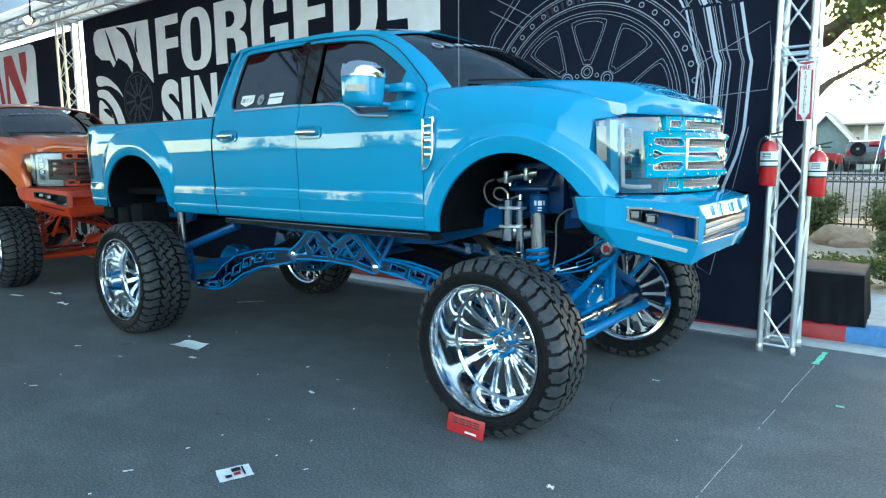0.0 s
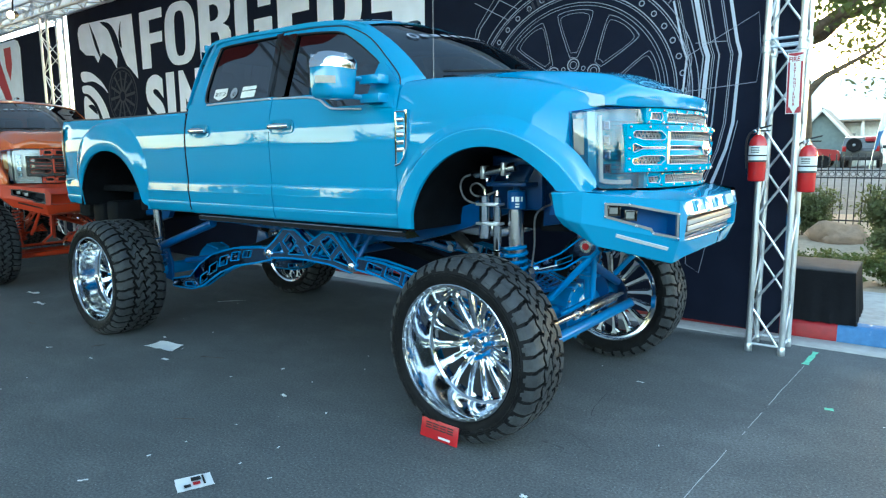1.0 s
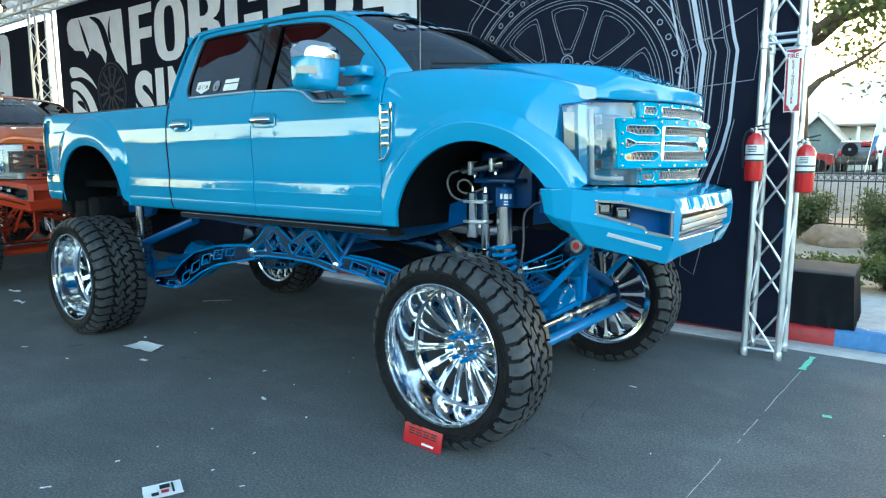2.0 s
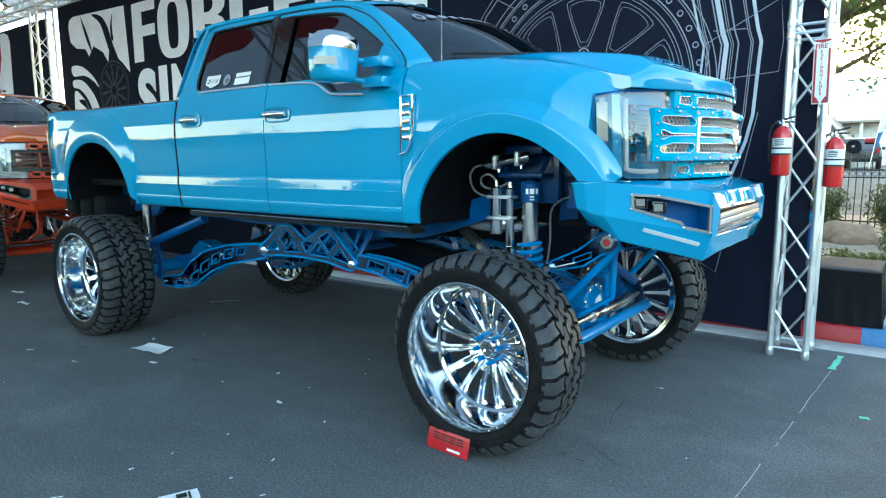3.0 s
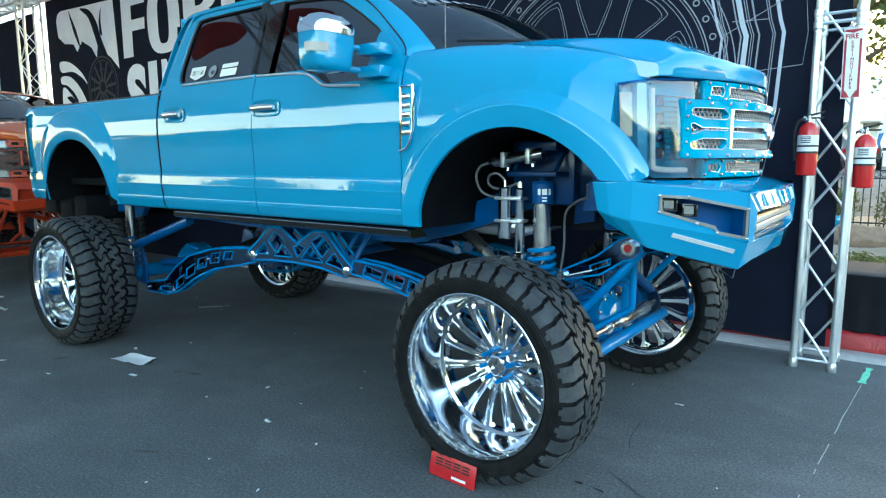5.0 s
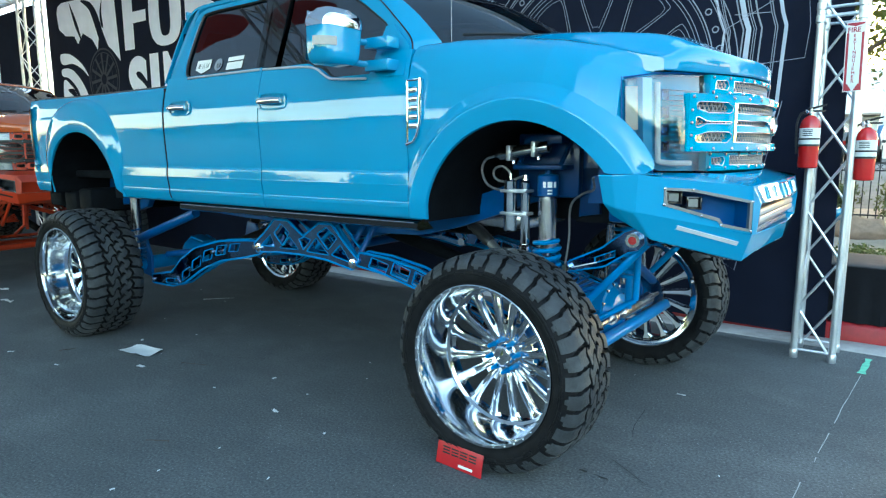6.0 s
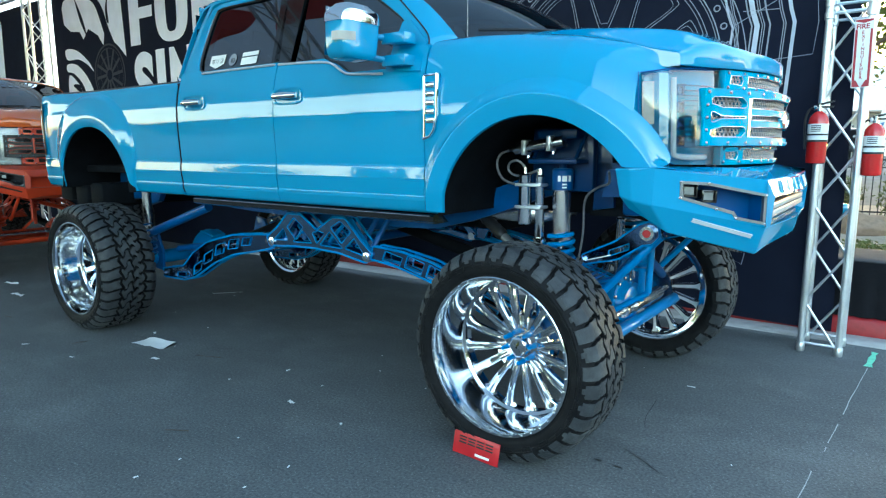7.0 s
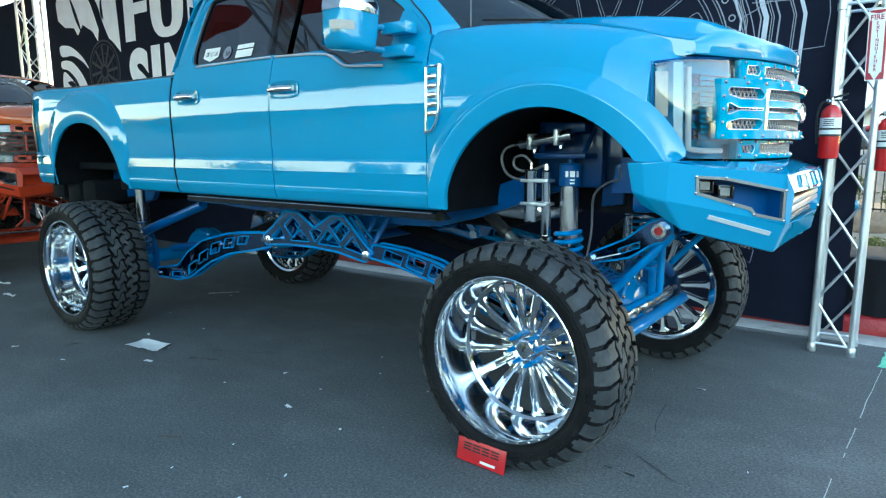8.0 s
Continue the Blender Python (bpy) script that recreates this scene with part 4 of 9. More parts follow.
def build_body(truck, paint, side, trim=CHROME):
    """Everything on one flank: fender, two doors with glass, bed side."""
    flank = "right" if side < 0 else "left"
    bm = side_skin(B(), columns(-0.612, 0.66, FRONT_ARCH), FENDER_SECTION, fender_shape, side, FRONT_ARCH)
    fender = part("fender", bm, paint, truck)
    part("wheel_flare", flare_strip(FRONT_ARCH, FENDER_SECTION, fender_shape, side, FRONT_FLARE, 1.426, -0.611, 0.64), paint, fender, angle=50)
    def front_top(x):
        return 2.040 if x < -1.42 else 2.040 - 0.098 * smooth01((x + 1.42) / 0.24) + 0.25 * smooth01((x + 0.90) / 0.22)
    bm = side_skin(B(), columns(-1.820, -0.622), DOOR_SECTION, plain_shape, side, None, front_top, 0.05)
    front_door = part("front_door", bm, paint, truck)
    bm = side_skin(B(), columns(-2.905, -1.828), DOOR_SECTION, plain_shape, side, None, lambda x: 2.050, 0.05)
    rear_door = part("rear_door", bm, paint, truck)
    bm = side_skin(B(), columns(-5.270, -2.935, REAR_ARCH), BED_SECTION, bed_shape, side, REAR_ARCH)
    bed_side = part("bed_side", bm, paint, truck)
    part("wheel_flare", flare_strip(REAR_ARCH, BED_SECTION, bed_shape, side, REAR_FLARE, 1.1, -5.2, -2.94), paint, bed_side, angle=50)
    # window frames
    outer_r = [(-1.832, 2.03), (-1.895, 2.30), (-1.945, 2.545), (-2.30, 2.555), (-2.66, 2.552), (-2.77, 2.52), (-2.815, 2.42), (-2.84, 2.25), (-2.87, 2.03), (-2.4, 2.035)]
    part("window_frame", door_ring(B(), outer_r, window_loop(REAR_GLASS), side), paint, rear_door)
    outer_f = [(-1.822, 2.03), (-1.88, 2.30), (-1.935, 2.540), (-1.60, 2.532), (-1.32, 2.510), (-1.17, 2.470), (-0.99, 2.385), (-0.80, 2.235), (-0.66, 2.11), (-0.632, 2.03), (-0.632, 1.90), (-0.9, 1.885), (-1.16, 1.90), (-1.30, 1.97), (-1.40, 2.0)]
    part("window_frame", door_ring(B(), outer_f, window_loop(FRONT_GLASS), side), paint, front_door)
    bm = B()
    pipe(bm, [(x, side * (lean(z) - 0.001), z) for x, z in curve(outer_f[2:10], 4)], 0.0045, 6)
    part("door_line", bm, BLACK, front_door, "black line along the door's edge")
    for loop, door, name in ((REAR_GLASS, rear_door, "window_glass"), (FRONT_GLASS, front_door, "window_glass")):
        bm = B()
        pts = window_loop(loop)
        c = np.mean(pts, axis=0)
        fan = [[(c[0] + (x - c[0]) * f, c[1] + (z - c[1]) * f) for x, z in pts] for f in (1.0, 0.6, 0.2)]
        rows = [glasshouse(q, side, -0.020) for q in fan]
        vs = sheet(bm, rows, closed=True)
        bm.faces.new(vs[-1])
        pane = part(name, tidy(bm), TINT, door, "dark tinted window glass")
        pane.visible_shadow = False
    # black cover on the pillar between the doors, black seal round the glass
    bm = B()
    prof = [(-1.915, 2.05), (-1.955, 2.30), (-1.995, 2.535)]
    rows = [glasshouse([(x, z), (x + 0.075, z)], side, 0.002) for x, z in curve(prof, 4)]
    sheet(bm, rows)
    part("pillar_cover", bm, GLOSS_BLACK, rear_door, "gloss black pillar cover")
    bm = B()
    rows = [glasshouse([(x - 0.065, z), (x, z), (x + 0.10, z)], side, 0.002) for x, z in curve([(-1.828, 2.05), (-1.84, 2.30), (-1.862, 2.515)], 4)]
    sheet(bm, rows)
    part("pillar_cover", bm, GLOSS_BLACK, front_door, "gloss black pillar cover")
    for loop, door in ((REAR_GLASS, rear_door), (FRONT_GLASS, front_door)):
        bm = B()
        pipe(bm, glasshouse(window_loop(loop), side, -0.010), 0.0085, 5, closed=True)
        part("window_seal", bm, BLACK, door, "black rubber seal")
    # cab-to-bed gap: black pieces put in for its shade
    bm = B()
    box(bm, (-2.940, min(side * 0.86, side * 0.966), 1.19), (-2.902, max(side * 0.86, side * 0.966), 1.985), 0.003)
    part("gap_shade_box", bm, DARK, rear_door, "black filler for the shade in the gap behind the cab")
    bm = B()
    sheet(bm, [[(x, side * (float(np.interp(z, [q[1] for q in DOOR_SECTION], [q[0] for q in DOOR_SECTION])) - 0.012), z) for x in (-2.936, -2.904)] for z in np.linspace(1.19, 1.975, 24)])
    part("gap_shade", bm, DARK, rear_door, "black strip for the shade between cab and bed")
    def strip_y(z):
        return side * (max(lean(z) + 0.018, float(np.interp(z, [q[1] for q in DOOR_SECTION], [q[0] for q in DOOR_SECTION]))) + 0.004)
    # bright strip under the glass
    bm = B()
    pipe(bm, [(x, strip_y(z), z) for x, z in curve([(-2.63, 2.036), (-2.3, 2.038), (-1.845, 2.038)], 4)], 0.0075, 6)
    part("belt_strip", bm, SATIN, rear_door, "bright chrome belt strip")
    bm = B()
    pipe(bm, [(x, strip_y(z), z) for x, z in curve([(-1.81, 2.036), (-1.60, 2.030), (-1.40, 2.018), (-1.31, 1.997), (-1.22, 1.950), (-1.15, 1.930), (-0.90, 1.914)], 4)], 0.0075, 6)
    part("belt_strip", bm, SATIN, front_door, "bright chrome belt strip")
    # handles in their cups
    for hx, door in ((-1.685, front_door), (-2.690, rear_door)):
        y = side * 1.008
        bm = B()
        loop = [(math.copysign(abs(math.cos(t)) ** 0.5, math.cos(t)) * 0.135, math.copysign(abs(math.sin(t)) ** 0.5, math.sin(t)) * 0.052) for t in np.linspace(0, 2 * math.pi, 32, endpoint=False)]
        inner = [(a * 0.86, b * 0.80) for a, b in loop]
        rows = [[(hx + a, y + side * d, 1.832 + b) for a, b in q] for q, d in ((loop, -0.006), (loop, 0.003), (inner, 0.002), (inner, -0.006), ([(a * 0.4, b * 0.4) for a, b in inner], -0.010))]
        vs = sheet(bm, rows, closed=True)
        bm.faces.new(vs[-1])
        cup = part("handle_cup", tidy(bm), paint, door)
        bm = B()
        rows = []
        for k in range(15):
            t = k / 14
            x = hx - 0.108 + 0.216 * t
            bow = 0.020 + 0.020 * math.sin(math.pi * t)
            rows.append([(x, y + side * (bow + 0.013 * math.cos(w)), 1.833 + 0.0195 * math.sin(w) * (0.85 + 0.3 * math.sin(math.pi * t))) for w in np.linspace(0, 2 * math.pi, 12, endpoint=False)])
        vs = sheet(bm, rows, closed=True)
        bm.faces.new(vs[0])
        bm.faces.new(vs[-1])
        part("handle", tidy(bm), trim, door, "chrome door handle")
    return fender, front_door, rear_door, bed_side


def build_cab(truck, paint):
    # roof with drip edges, down to the glass
    bm = B()
    rows = []
    for x, drop, w in curve([(-2.985, 0.56, 0.925), (-2.965, 0.30, 0.83), (-2.925, 0.12, 0.765), (-2.86, 0.030, 0.735), (-2.72, 0.004, 0.728), (-2.30, 0.0, 0.726), (-1.80, 0.012, 0.728), (-1.35, 0.038, 0.735), (-1.15, 0.070, 0.745), (-1.07, 0.100, 0.752)], 4):
        edge = 2.588 - drop
        row = []
        for t in np.linspace(-1, 1, 37):
            a = abs(t)
            y = math.copysign(w * (a ** 0.92), t)
            z = edge + 0.062 * (1 - a ** 2.6) * (1.0 if drop < 0.2 else 0.35)
            bow = 0.075 * (1 - a * a) * smooth01((x + 1.75) / 0.6)
            row.append((x + bow, y, z))
        e = row[0], row[-1]
        row = [(e[0][0], e[0][1] - 0.004, e[0][2] - 0.022), *row, (e[1][0], e[1][1] + 0.004, e[1][2] - 0.022)]
        rows.append(row)
    sheet(bm, rows)
    part("roof", tidy(bm), paint, truck)
    # windscreen and its pillars
    def screen(u, t):
        """u across (-1 to 1), t from the sill up."""
        a = abs(u)
        lo = Vector((-0.075 - 0.50 * a ** 2.4, u * 0.775, 2.088 + 0.014 * (1 - a * a)))
        hi = Vector((-1.000 - 0.085 * a ** 2, u * 0.735, 2.548 - 0.055 * a ** 2.4))
        p = lo.lerp(hi, t)
        return p + Vector((0.030, 0, 0.045)) * math.sin(math.pi * t) * (1 - 0.4 * a)
    bm = B()
    sheet(bm, [[screen(u, t) for u in np.linspace(-1, 1, 25)] for t in np.linspace(0, 1, 13)])
    pane = part("windscreen", tidy(bm), TINT, truck, "dark tinted windscreen")
    pane.visible_shadow = False
    # pale shapes along the top of the windscreen
    for k in range(9):
        bm = B()
        u0 = -0.80 + k * 0.105
        if k == 0:
            loop = [(0.040 * math.cos(w), 0.040 * math.sin(w)) for w in np.linspace(0, 2 * math.pi, 14, endpoint=False)]
            rows = [[screen(u0 + a * f, 0.66 + b * f * 1.35) + Vector((0.006, 0, 0.008)) for a, b in loop] for f in (1.0, 0.62)]
            sheet(bm, rows, closed=True)
        else:
            sheet(bm, [[screen(u0 + a, t) + Vector((0.006, 0, 0.008)) for a in (-0.032, 0.0, 0.032)] for t in (0.635, 0.69)])
        part("decal", bm, PRINT_GREY, truck, "pale decal on the windscreen")
    for side in (-1, 1):
        bm = B()
        rows = []
        for t in np.linspace(0, 1, 15):
            g = screen(side * 0.985, t)
            z = g.z
            dx = lerp_table([(2.05, -0.615), (2.115, -0.66), (2.235, -0.80), (2.385, -0.985), (2.47, -1.165), (2.51, -1.31)], z)
            o = Vector((dx, side * (lean(z) + 0.002), z - 0.004))
            mid = g.lerp(o, 0.5) + Vector((0.012, side * 0.010, 0.008))
            rows.append([g + Vector((0.004, 0, 0.002)), g.lerp(mid, 0.5) + Vector((0.008, side * 0.004, 0.004)), mid, mid.lerp(o, 0.55) + Vector((0.003, side * 0.004, 0.0)), o, o + Vector((-0.005, -side * 0.02, 0))])
        lo = rows[0]
        rows.insert(0, [p + Vector((0.03, side * 0.01, -0.10)) for p in lo])
        sheet(bm, rows)
        part("pillar", tidy(bm), paint, truck)
        # rail over the doors
        bm = B()
        rows = []
        for x, z in curve([(-2.80, 2.535), (-2.70, 2.563), (-2.30, 2.568), (-1.93, 2.556), (-1.60, 2.546), (-1.32, 2.523), (-1.18, 2.488), (-1.10, 2.455)], 4):
            rows.append([(x, side * (lean(z) - 0.014), z - 0.016), (x, side * (lean(z) + 0.004), z - 0.004), (x, side * (lean(z) + 0.001), z + 0.010), (x, side * 0.725, min(2.585, z + 0.032))])
        sheet(bm, rows)
        part("roof_rail", tidy(bm), paint, truck)
        # cab's rear corner
        bm = B()
        rows = []
        for z, x in curve([(1.20, -2.915), (2.04, -2.905), (2.25, -2.885), (2.42, -2.858), (2.55, -2.815)], 4):
            s = lean(z) if z > 2.04 else 0.93
            rows.append([(x + 0.045, side * (s - 0.001), z), (x, side * (s - 0.002), z), (x - 0.035, side * (s - 0.018), z), (x - 0.052, side * (s - 0.055), z), (x - 0.055, side * (s - 0.20), z)])
        sheet(bm, rows)
        part("cab_corner", tidy(bm), paint, truck)
    bm = B()
    box(bm, (-2.965, -0.80, 1.18), (-2.945, 0.80, 2.08), 0.004)
    box(bm, (-2.955, -0.74, 2.50), (-2.935, 0.74, 2.56), 0.004)
    part("cab_back", bm, paint, truck)
    bm = B()
    box(bm, (-2.955, -0.77, 2.08), (-2.947, 0.77, 2.50))
    part("rear_window", bm, TINT, truck, "dark tinted rear window").visible_shadow = False
    # floor and sills close the cab from below
    bm = B()
    box(bm, (-2.92, -0.93, 1.17), (-0.55, 0.93, 1.22), 0.01)
    box(bm, (-0.62, -0.90, 1.20), (-0.52, 0.90, 2.00), 0.01)
    part("floor_pan", bm, DARK, truck, "black underside")
    bm = B()
    box(bm, (-0.68, -0.86, 1.80), (-0.30, 0.86, 2.06), 0.05)
    part("dashboard", bm, SEAT, truck, "dark dashboard")
    for x in (-1.55, -2.45):
        for y in (-0.42, 0.42):
            bm = B()
            box(bm, (x - 0.20, y - 0.26, 1.50), (x + 0.30, y + 0.26, 1.72), 0.05)
            box(bm, (x - 0.30, y - 0.25, 1.60), (x - 0.14, y + 0.25, 2.18), 0.05)
            box(bm, (x - 0.27, y - 0.13, 2.20), (x - 0.17, y + 0.13, 2.40), 0.04)
            part("seat", bm, SEAT, truck, "dark leather seat")
    bm = B()
    pipe(bm, [(-0.86 + 0.07 * math.sin(w), 0.40 + 0.19 * math.cos(w), 1.98 + 0.18 * math.sin(w)) for w in np.linspace(0, 2 * math.pi, 24, endpoint=False)], 0.016, 8, closed=True)
    part("steering_wheel", bm, BLACK, truck, "black steering wheel")
    # hood in one pressing
    bm = B()
    rows = []
    for v in np.linspace(0, 1, 40):
        row = []
        for u in np.linspace(-1, 1, 61):
            y = 0.7795 * u
            x = hood_back(y) + (hood_front(y) - hood_back(y)) * v
            z = hood_top(x, y)
            row.append((x, y, z))
        drop = 0.022 + 0.045 * smooth01((row[0][0] - 0.44) / 0.09)
        row = [(row[0][0], row[0][1], row[0][2] - drop), *row, (row[-1][0], row[-1][1], row[-1][2] - drop)]
        rows.append(row)
    brow = rows[-1]
    for out, level in ((0.007, 0.10), (0.011, 0.30), (0.013, 0.95), (0.008, 1.04), (-0.03, 1.06)):
        rows.append([(p[0] + out, p[1], p[2] - max(0.0, p[2] - 1.869) * level) for p in brow])
    rows.insert(0, [(p[0] - 0.01, p[1], p[2] - 0.03) for p in rows[0]])
    sheet(bm, rows)
    part("hood", tidy(bm), paint, truck)
    # cowl with wipers and the whip antenna
    bm = B()
    sheet(bm, [[(hood_back(0.785 * u) + d, 0.785 * u, z + 0.02 * (1 - abs(u))) for u in np.linspace(-1, 1, 21)] for d, z in ((0.03, 2.062), (-0.06, 2.080), (-0.10, 2.078))])
    part("cowl", tidy(bm), BLACK, truck, "black plastic cowl")
    for y0, y1 in ((-0.70, -0.12), (-0.05, 0.52)):
        bm = B()
        pts = [(screen(y / 0.775, 0.05) + Vector((0.02, 0, 0.025))) for y in np.linspace(y0, y1, 7)]
        pipe(bm, pts, 0.009, 6)
        tube(bm, pts[3], screen((y1 + 0.05) / 0.775, 0.0) + Vector((0.06, 0.05, 0.0)), 0.008, 6)
        part("wiper", bm, BLACK, truck, "black wiper")
    bm = B()
    tube(bm, (-0.50, -0.765, 2.05), (-0.50, -0.765, 2.72), 0.0024, 6, 0.0016)
    stack(bm, (-0.50, -0.765, 2.03), (0, 0, 1), [(0, 0.014), (0.02, 0.012), (0.05, 0.004)], 10)
    part("antenna", bm, HOSE, truck, "thin whip antenna")
    bm = B()
    rows = [[(-1.22 - 0.13 * t + d * 0.06 * (1 - t), s * 0.022 * (1 - 0.7 * h), 2.630 + h * 0.030 * (0.35 + 0.65 * math.sin(1.2 + t))) for h, s, d in ((0, -1, 0), (0.6, -0.8, 0), (1, 0, -0.3), (0.6, 0.8, 0), (0, 1, 0))] for t in np.linspace(0, 1, 7)]
    sheet(bm, rows)
    part("roof_fin", tidy(bm), GLOSS_BLACK, truck, "black roof fin")


def build_bed(truck, paint):
    bm = B()
    box(bm, (-5.24, -0.80, 1.30), (-2.95, 0.80, 1.36), 0.01)
    box(bm, (-3.01, -0.93, 1.25), (-2.96, 0.93, 1.98), 0.01)
    part("bed_floor", bm, DARK, truck, "black bed liner")
    for side in (-1, 1):
        bm = B()
        rows = [[(x, side * s, z + 0.018 * smooth01((-4.3 - x) / 0.9)) for s, z in ((0.945, 1.999), (0.93, 2.008), (0.85, 2.008), (0.835, 1.995), (0.83, 1.74))] for x in np.linspace(-5.26, -2.95, 12)]
        sheet(bm, rows)
        part("bed_rail", tidy(bm), BLACK, truck, "black bed rail cap")
    bm = B()
    box(bm, (-5.31, -0.82, 1.42), (-5.25, 0.82, 2.02), 0.02)
    part("tailgate", bm, paint, truck)
    bm = B()
    rows = []
    for y, x in curve([(-0.99, -4.99), (-1.0, -5.15), (-0.965, -5.27), (-0.86, -5.335), (-0.5, -5.355), (0.5, -5.355), (0.86, -5.335), (0.965, -5.27), (1.0, -5.15), (0.99, -4.99)], 5):
        rows.append([(x, y, z) if k == 0 else (x - d, y * (1 - 0.02 * k), z) for k, (d, z) in enumerate(((0.0, 1.418), (0.012, 1.40), (0.012, 1.30), (-0.01, 1.20), (-0.05, 1.165), (-0.12, 1.16)))])
    sheet(bm, rows)
    part("rear_bumper", tidy(bm), paint, truck)
    for side in (-1, 1):
        bm = B()
        rows = []
        for z in np.linspace(1.455, 1.94, 12):
            t = (z - 1.455) / 0.485
            e = 0.012 * math.sin(math.pi * t)
            rows.append([(-5.205, side * 0.972, z), (-5.235, side * (0.965 + e), z), (-5.275, side * (0.945 + e), z), (-5.30 - e, side * (0.90 + e), z), (-5.305 - e, side * 0.85, z), (-5.305, side * 0.80, z)])
        sheet(bm, rows)
        lamp = part("tail_light", tidy(bm), PALE_MARKER, truck, "clear grey tail light")
        bm = B()
        rows = [[(-5.200, side * 0.979, z), (-5.226, side * 0.976, z), (-5.252, side * 0.966, z)] for z in np.linspace(1.46, 1.93, 8)]
        sheet(bm, rows)
        part("tail_light_rim", bm, GLOSS_BLACK, lamp, "gloss black light surround")

# ---- wheels ----
TYRE_R = 0.530


def lathe(bm, prof, n=96):
    """Turned about the wheel's axis (local y, which points inwards): prof is (radius, depth)."""
    rows = [[(r * math.cos(2 * math.pi * k / n), d, r * math.sin(2 * math.pi * k / n)) for k in range(n)] for r, d in prof]
    sheet(bm, rows, closed=True)


def tread_point(u, v, deep, squeeze=1.0):
    """A point of the tread: u metres round, v metres across from the outer edge."""
    w = 0.37
    a = v if v < w / 2 else w - v
    r = float(np.interp(a, [-0.085, -0.06, -0.03, -0.008, 0.02, 0.06, 0.18], [0.454, 0.472, 0.494, 0.511, 0.5235, 0.5285, 0.531]))
    d = float(np.interp(a, [-0.085, -0.06, -0.03, -0.008, 0.02, 0.06, 0.18], [-0.047, -0.040, -0.028, -0.008, 0.020, 0.060, 0.185]))
    if v >= w / 2:
        d = w - d
    r -= deep
    t = u / TYRE_R
    return (r * math.cos(t), (d + 0.030) * squeeze if d > 0 else d + 0.030, r * math.sin(t))


def tyre_tread(squeeze=1.0):
    """Four rings of lugs between wandering grooves: long shoulder lugs and bone-shaped lugs in the middle."""
    bm = B()
    n = 37
    p = 2 * math.pi * TYRE_R / n
    gap = 0.0104

    def zig(x):
        x = x % 1.0
        return 1 - 4 * abs(x - 0.5)

    def groove(row, u):
        """Where the groove round the tyre lies across it, at u pitches round."""
        return (-0.080, 0.088 + 0.013 * zig(u + 0.15), 0.185 + 0.017 * zig(u + 0.60) + 0.007 * zig(2 * u), 0.282 + 0.013 * zig(u + 0.55), 0.450)[row]

    def slot_at(row, f):
        """How far round a cross groove wanders, in pitches, a share f of the way across its row."""
        if row in (0, 3):
            g = f if row == 0 else 1 - f
            return 0.16 * smooth01((g - 0.45) / 0.2) + 0.10 * smooth01((g - 0.80) / 0.15) + (0.30 if row == 3 else 0.0)
        s_bend = 0.42 * smooth01((f - 0.28) / 0.44) - 0.16 * math.sin(2 * math.pi * f)
        return s_bend + 0.20 if row == 1 else 0.42 - s_bend + 0.50

    steps = 9
    rng = random.Random(4)
    for row in range(4):
        for k in range(n):
            long = 1.0 if row in (1, 2) or k % 2 else 0.86
            fs = np.linspace(0.0, 1.0, steps)
            lines = []
            for e, sign in ((k, 1), (k + 1, -1)):
                line = []
                for f in fs:
                    u = e + slot_at(row, f) + sign * gap / p
                    lo, hi = groove(row, u) + gap, groove(row + 1, u) - gap
                    if row == 0:
                        lo += (1 - long) * 0.14
                    if row == 3:
                        hi -= (1 - long) * 0.14
                    line.append((u * p, lo + (hi - lo) * f))
                lines.append(line)
            left, right = lines
            ends = []
            for f, way in ((1.0, 1), (0.0, -1)):
                u0, u1 = (left[-1][0], right[-1][0]) if f else (right[0][0], left[0][0])
                side = []
                for t in (0.25, 0.5, 0.75):
                    u = u0 + (u1 - u0) * t
                    v = groove(row + 1, u / p) - gap if f else groove(row, u / p) + gap
                    if row == 0 and not f:
                        v += (1 - long) * 0.14
                    if row == 3 and f:
                        v -= (1 - long) * 0.14
                    side.append((u, v))
                ends.append(side)
            loop = left + ends[0] + right[::-1] + ends[1]
            cu, cv = np.mean([q[0] for q in loop]), np.mean([q[1] for q in loop])
            j = rng.uniform(-0.0008, 0.0008)
            rings = []
            for grow, deep in ((1.0, 0.030), (0.99, 0.003), (0.965, j)):
                rings.append([bm.verts.new(tread_point(cu + (u - cu) * grow, cv + (v - cv) * grow, deep, squeeze)) for u, v in loop])
            # lower lug walls in black rubber: groove shade put into colour; tops are dusty
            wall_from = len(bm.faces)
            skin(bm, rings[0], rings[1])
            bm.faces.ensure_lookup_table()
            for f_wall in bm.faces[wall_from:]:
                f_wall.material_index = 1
            skin(bm, rings[1], rings[2])
            spine = [bm.verts.new(tread_point((a[0] + b[0]) / 2, (a[1] + b[1]) / 2, j, squeeze)) for a, b in zip(left[1:-1], right[1:-1])]
            top = rings[2]
            m = len(spine)
            for a in range(m - 1):
                bm.faces.new((top[a + 1], top[a + 2], spine[a + 1], spine[a]))
                ra, rb = steps + 3 + steps - 2 - a, steps + 3 + steps - 3 - a
                bm.faces.new((top[ra], spine[a], spine[a + 1], top[rb]))
            cap_hi = [top[steps - 2 + q] for q in range(7)]
            for q in range(6):
                bm.faces.new((spine[-1], cap_hi[q], cap_hi[q + 1]))
            first = 2 * steps + 3 - 2
            cap_lo = [top[(first + q) % len(top)] for q in range(7)]
            for q in range(6):
                bm.faces.new((spine[0], cap_lo[q], cap_lo[q + 1]))
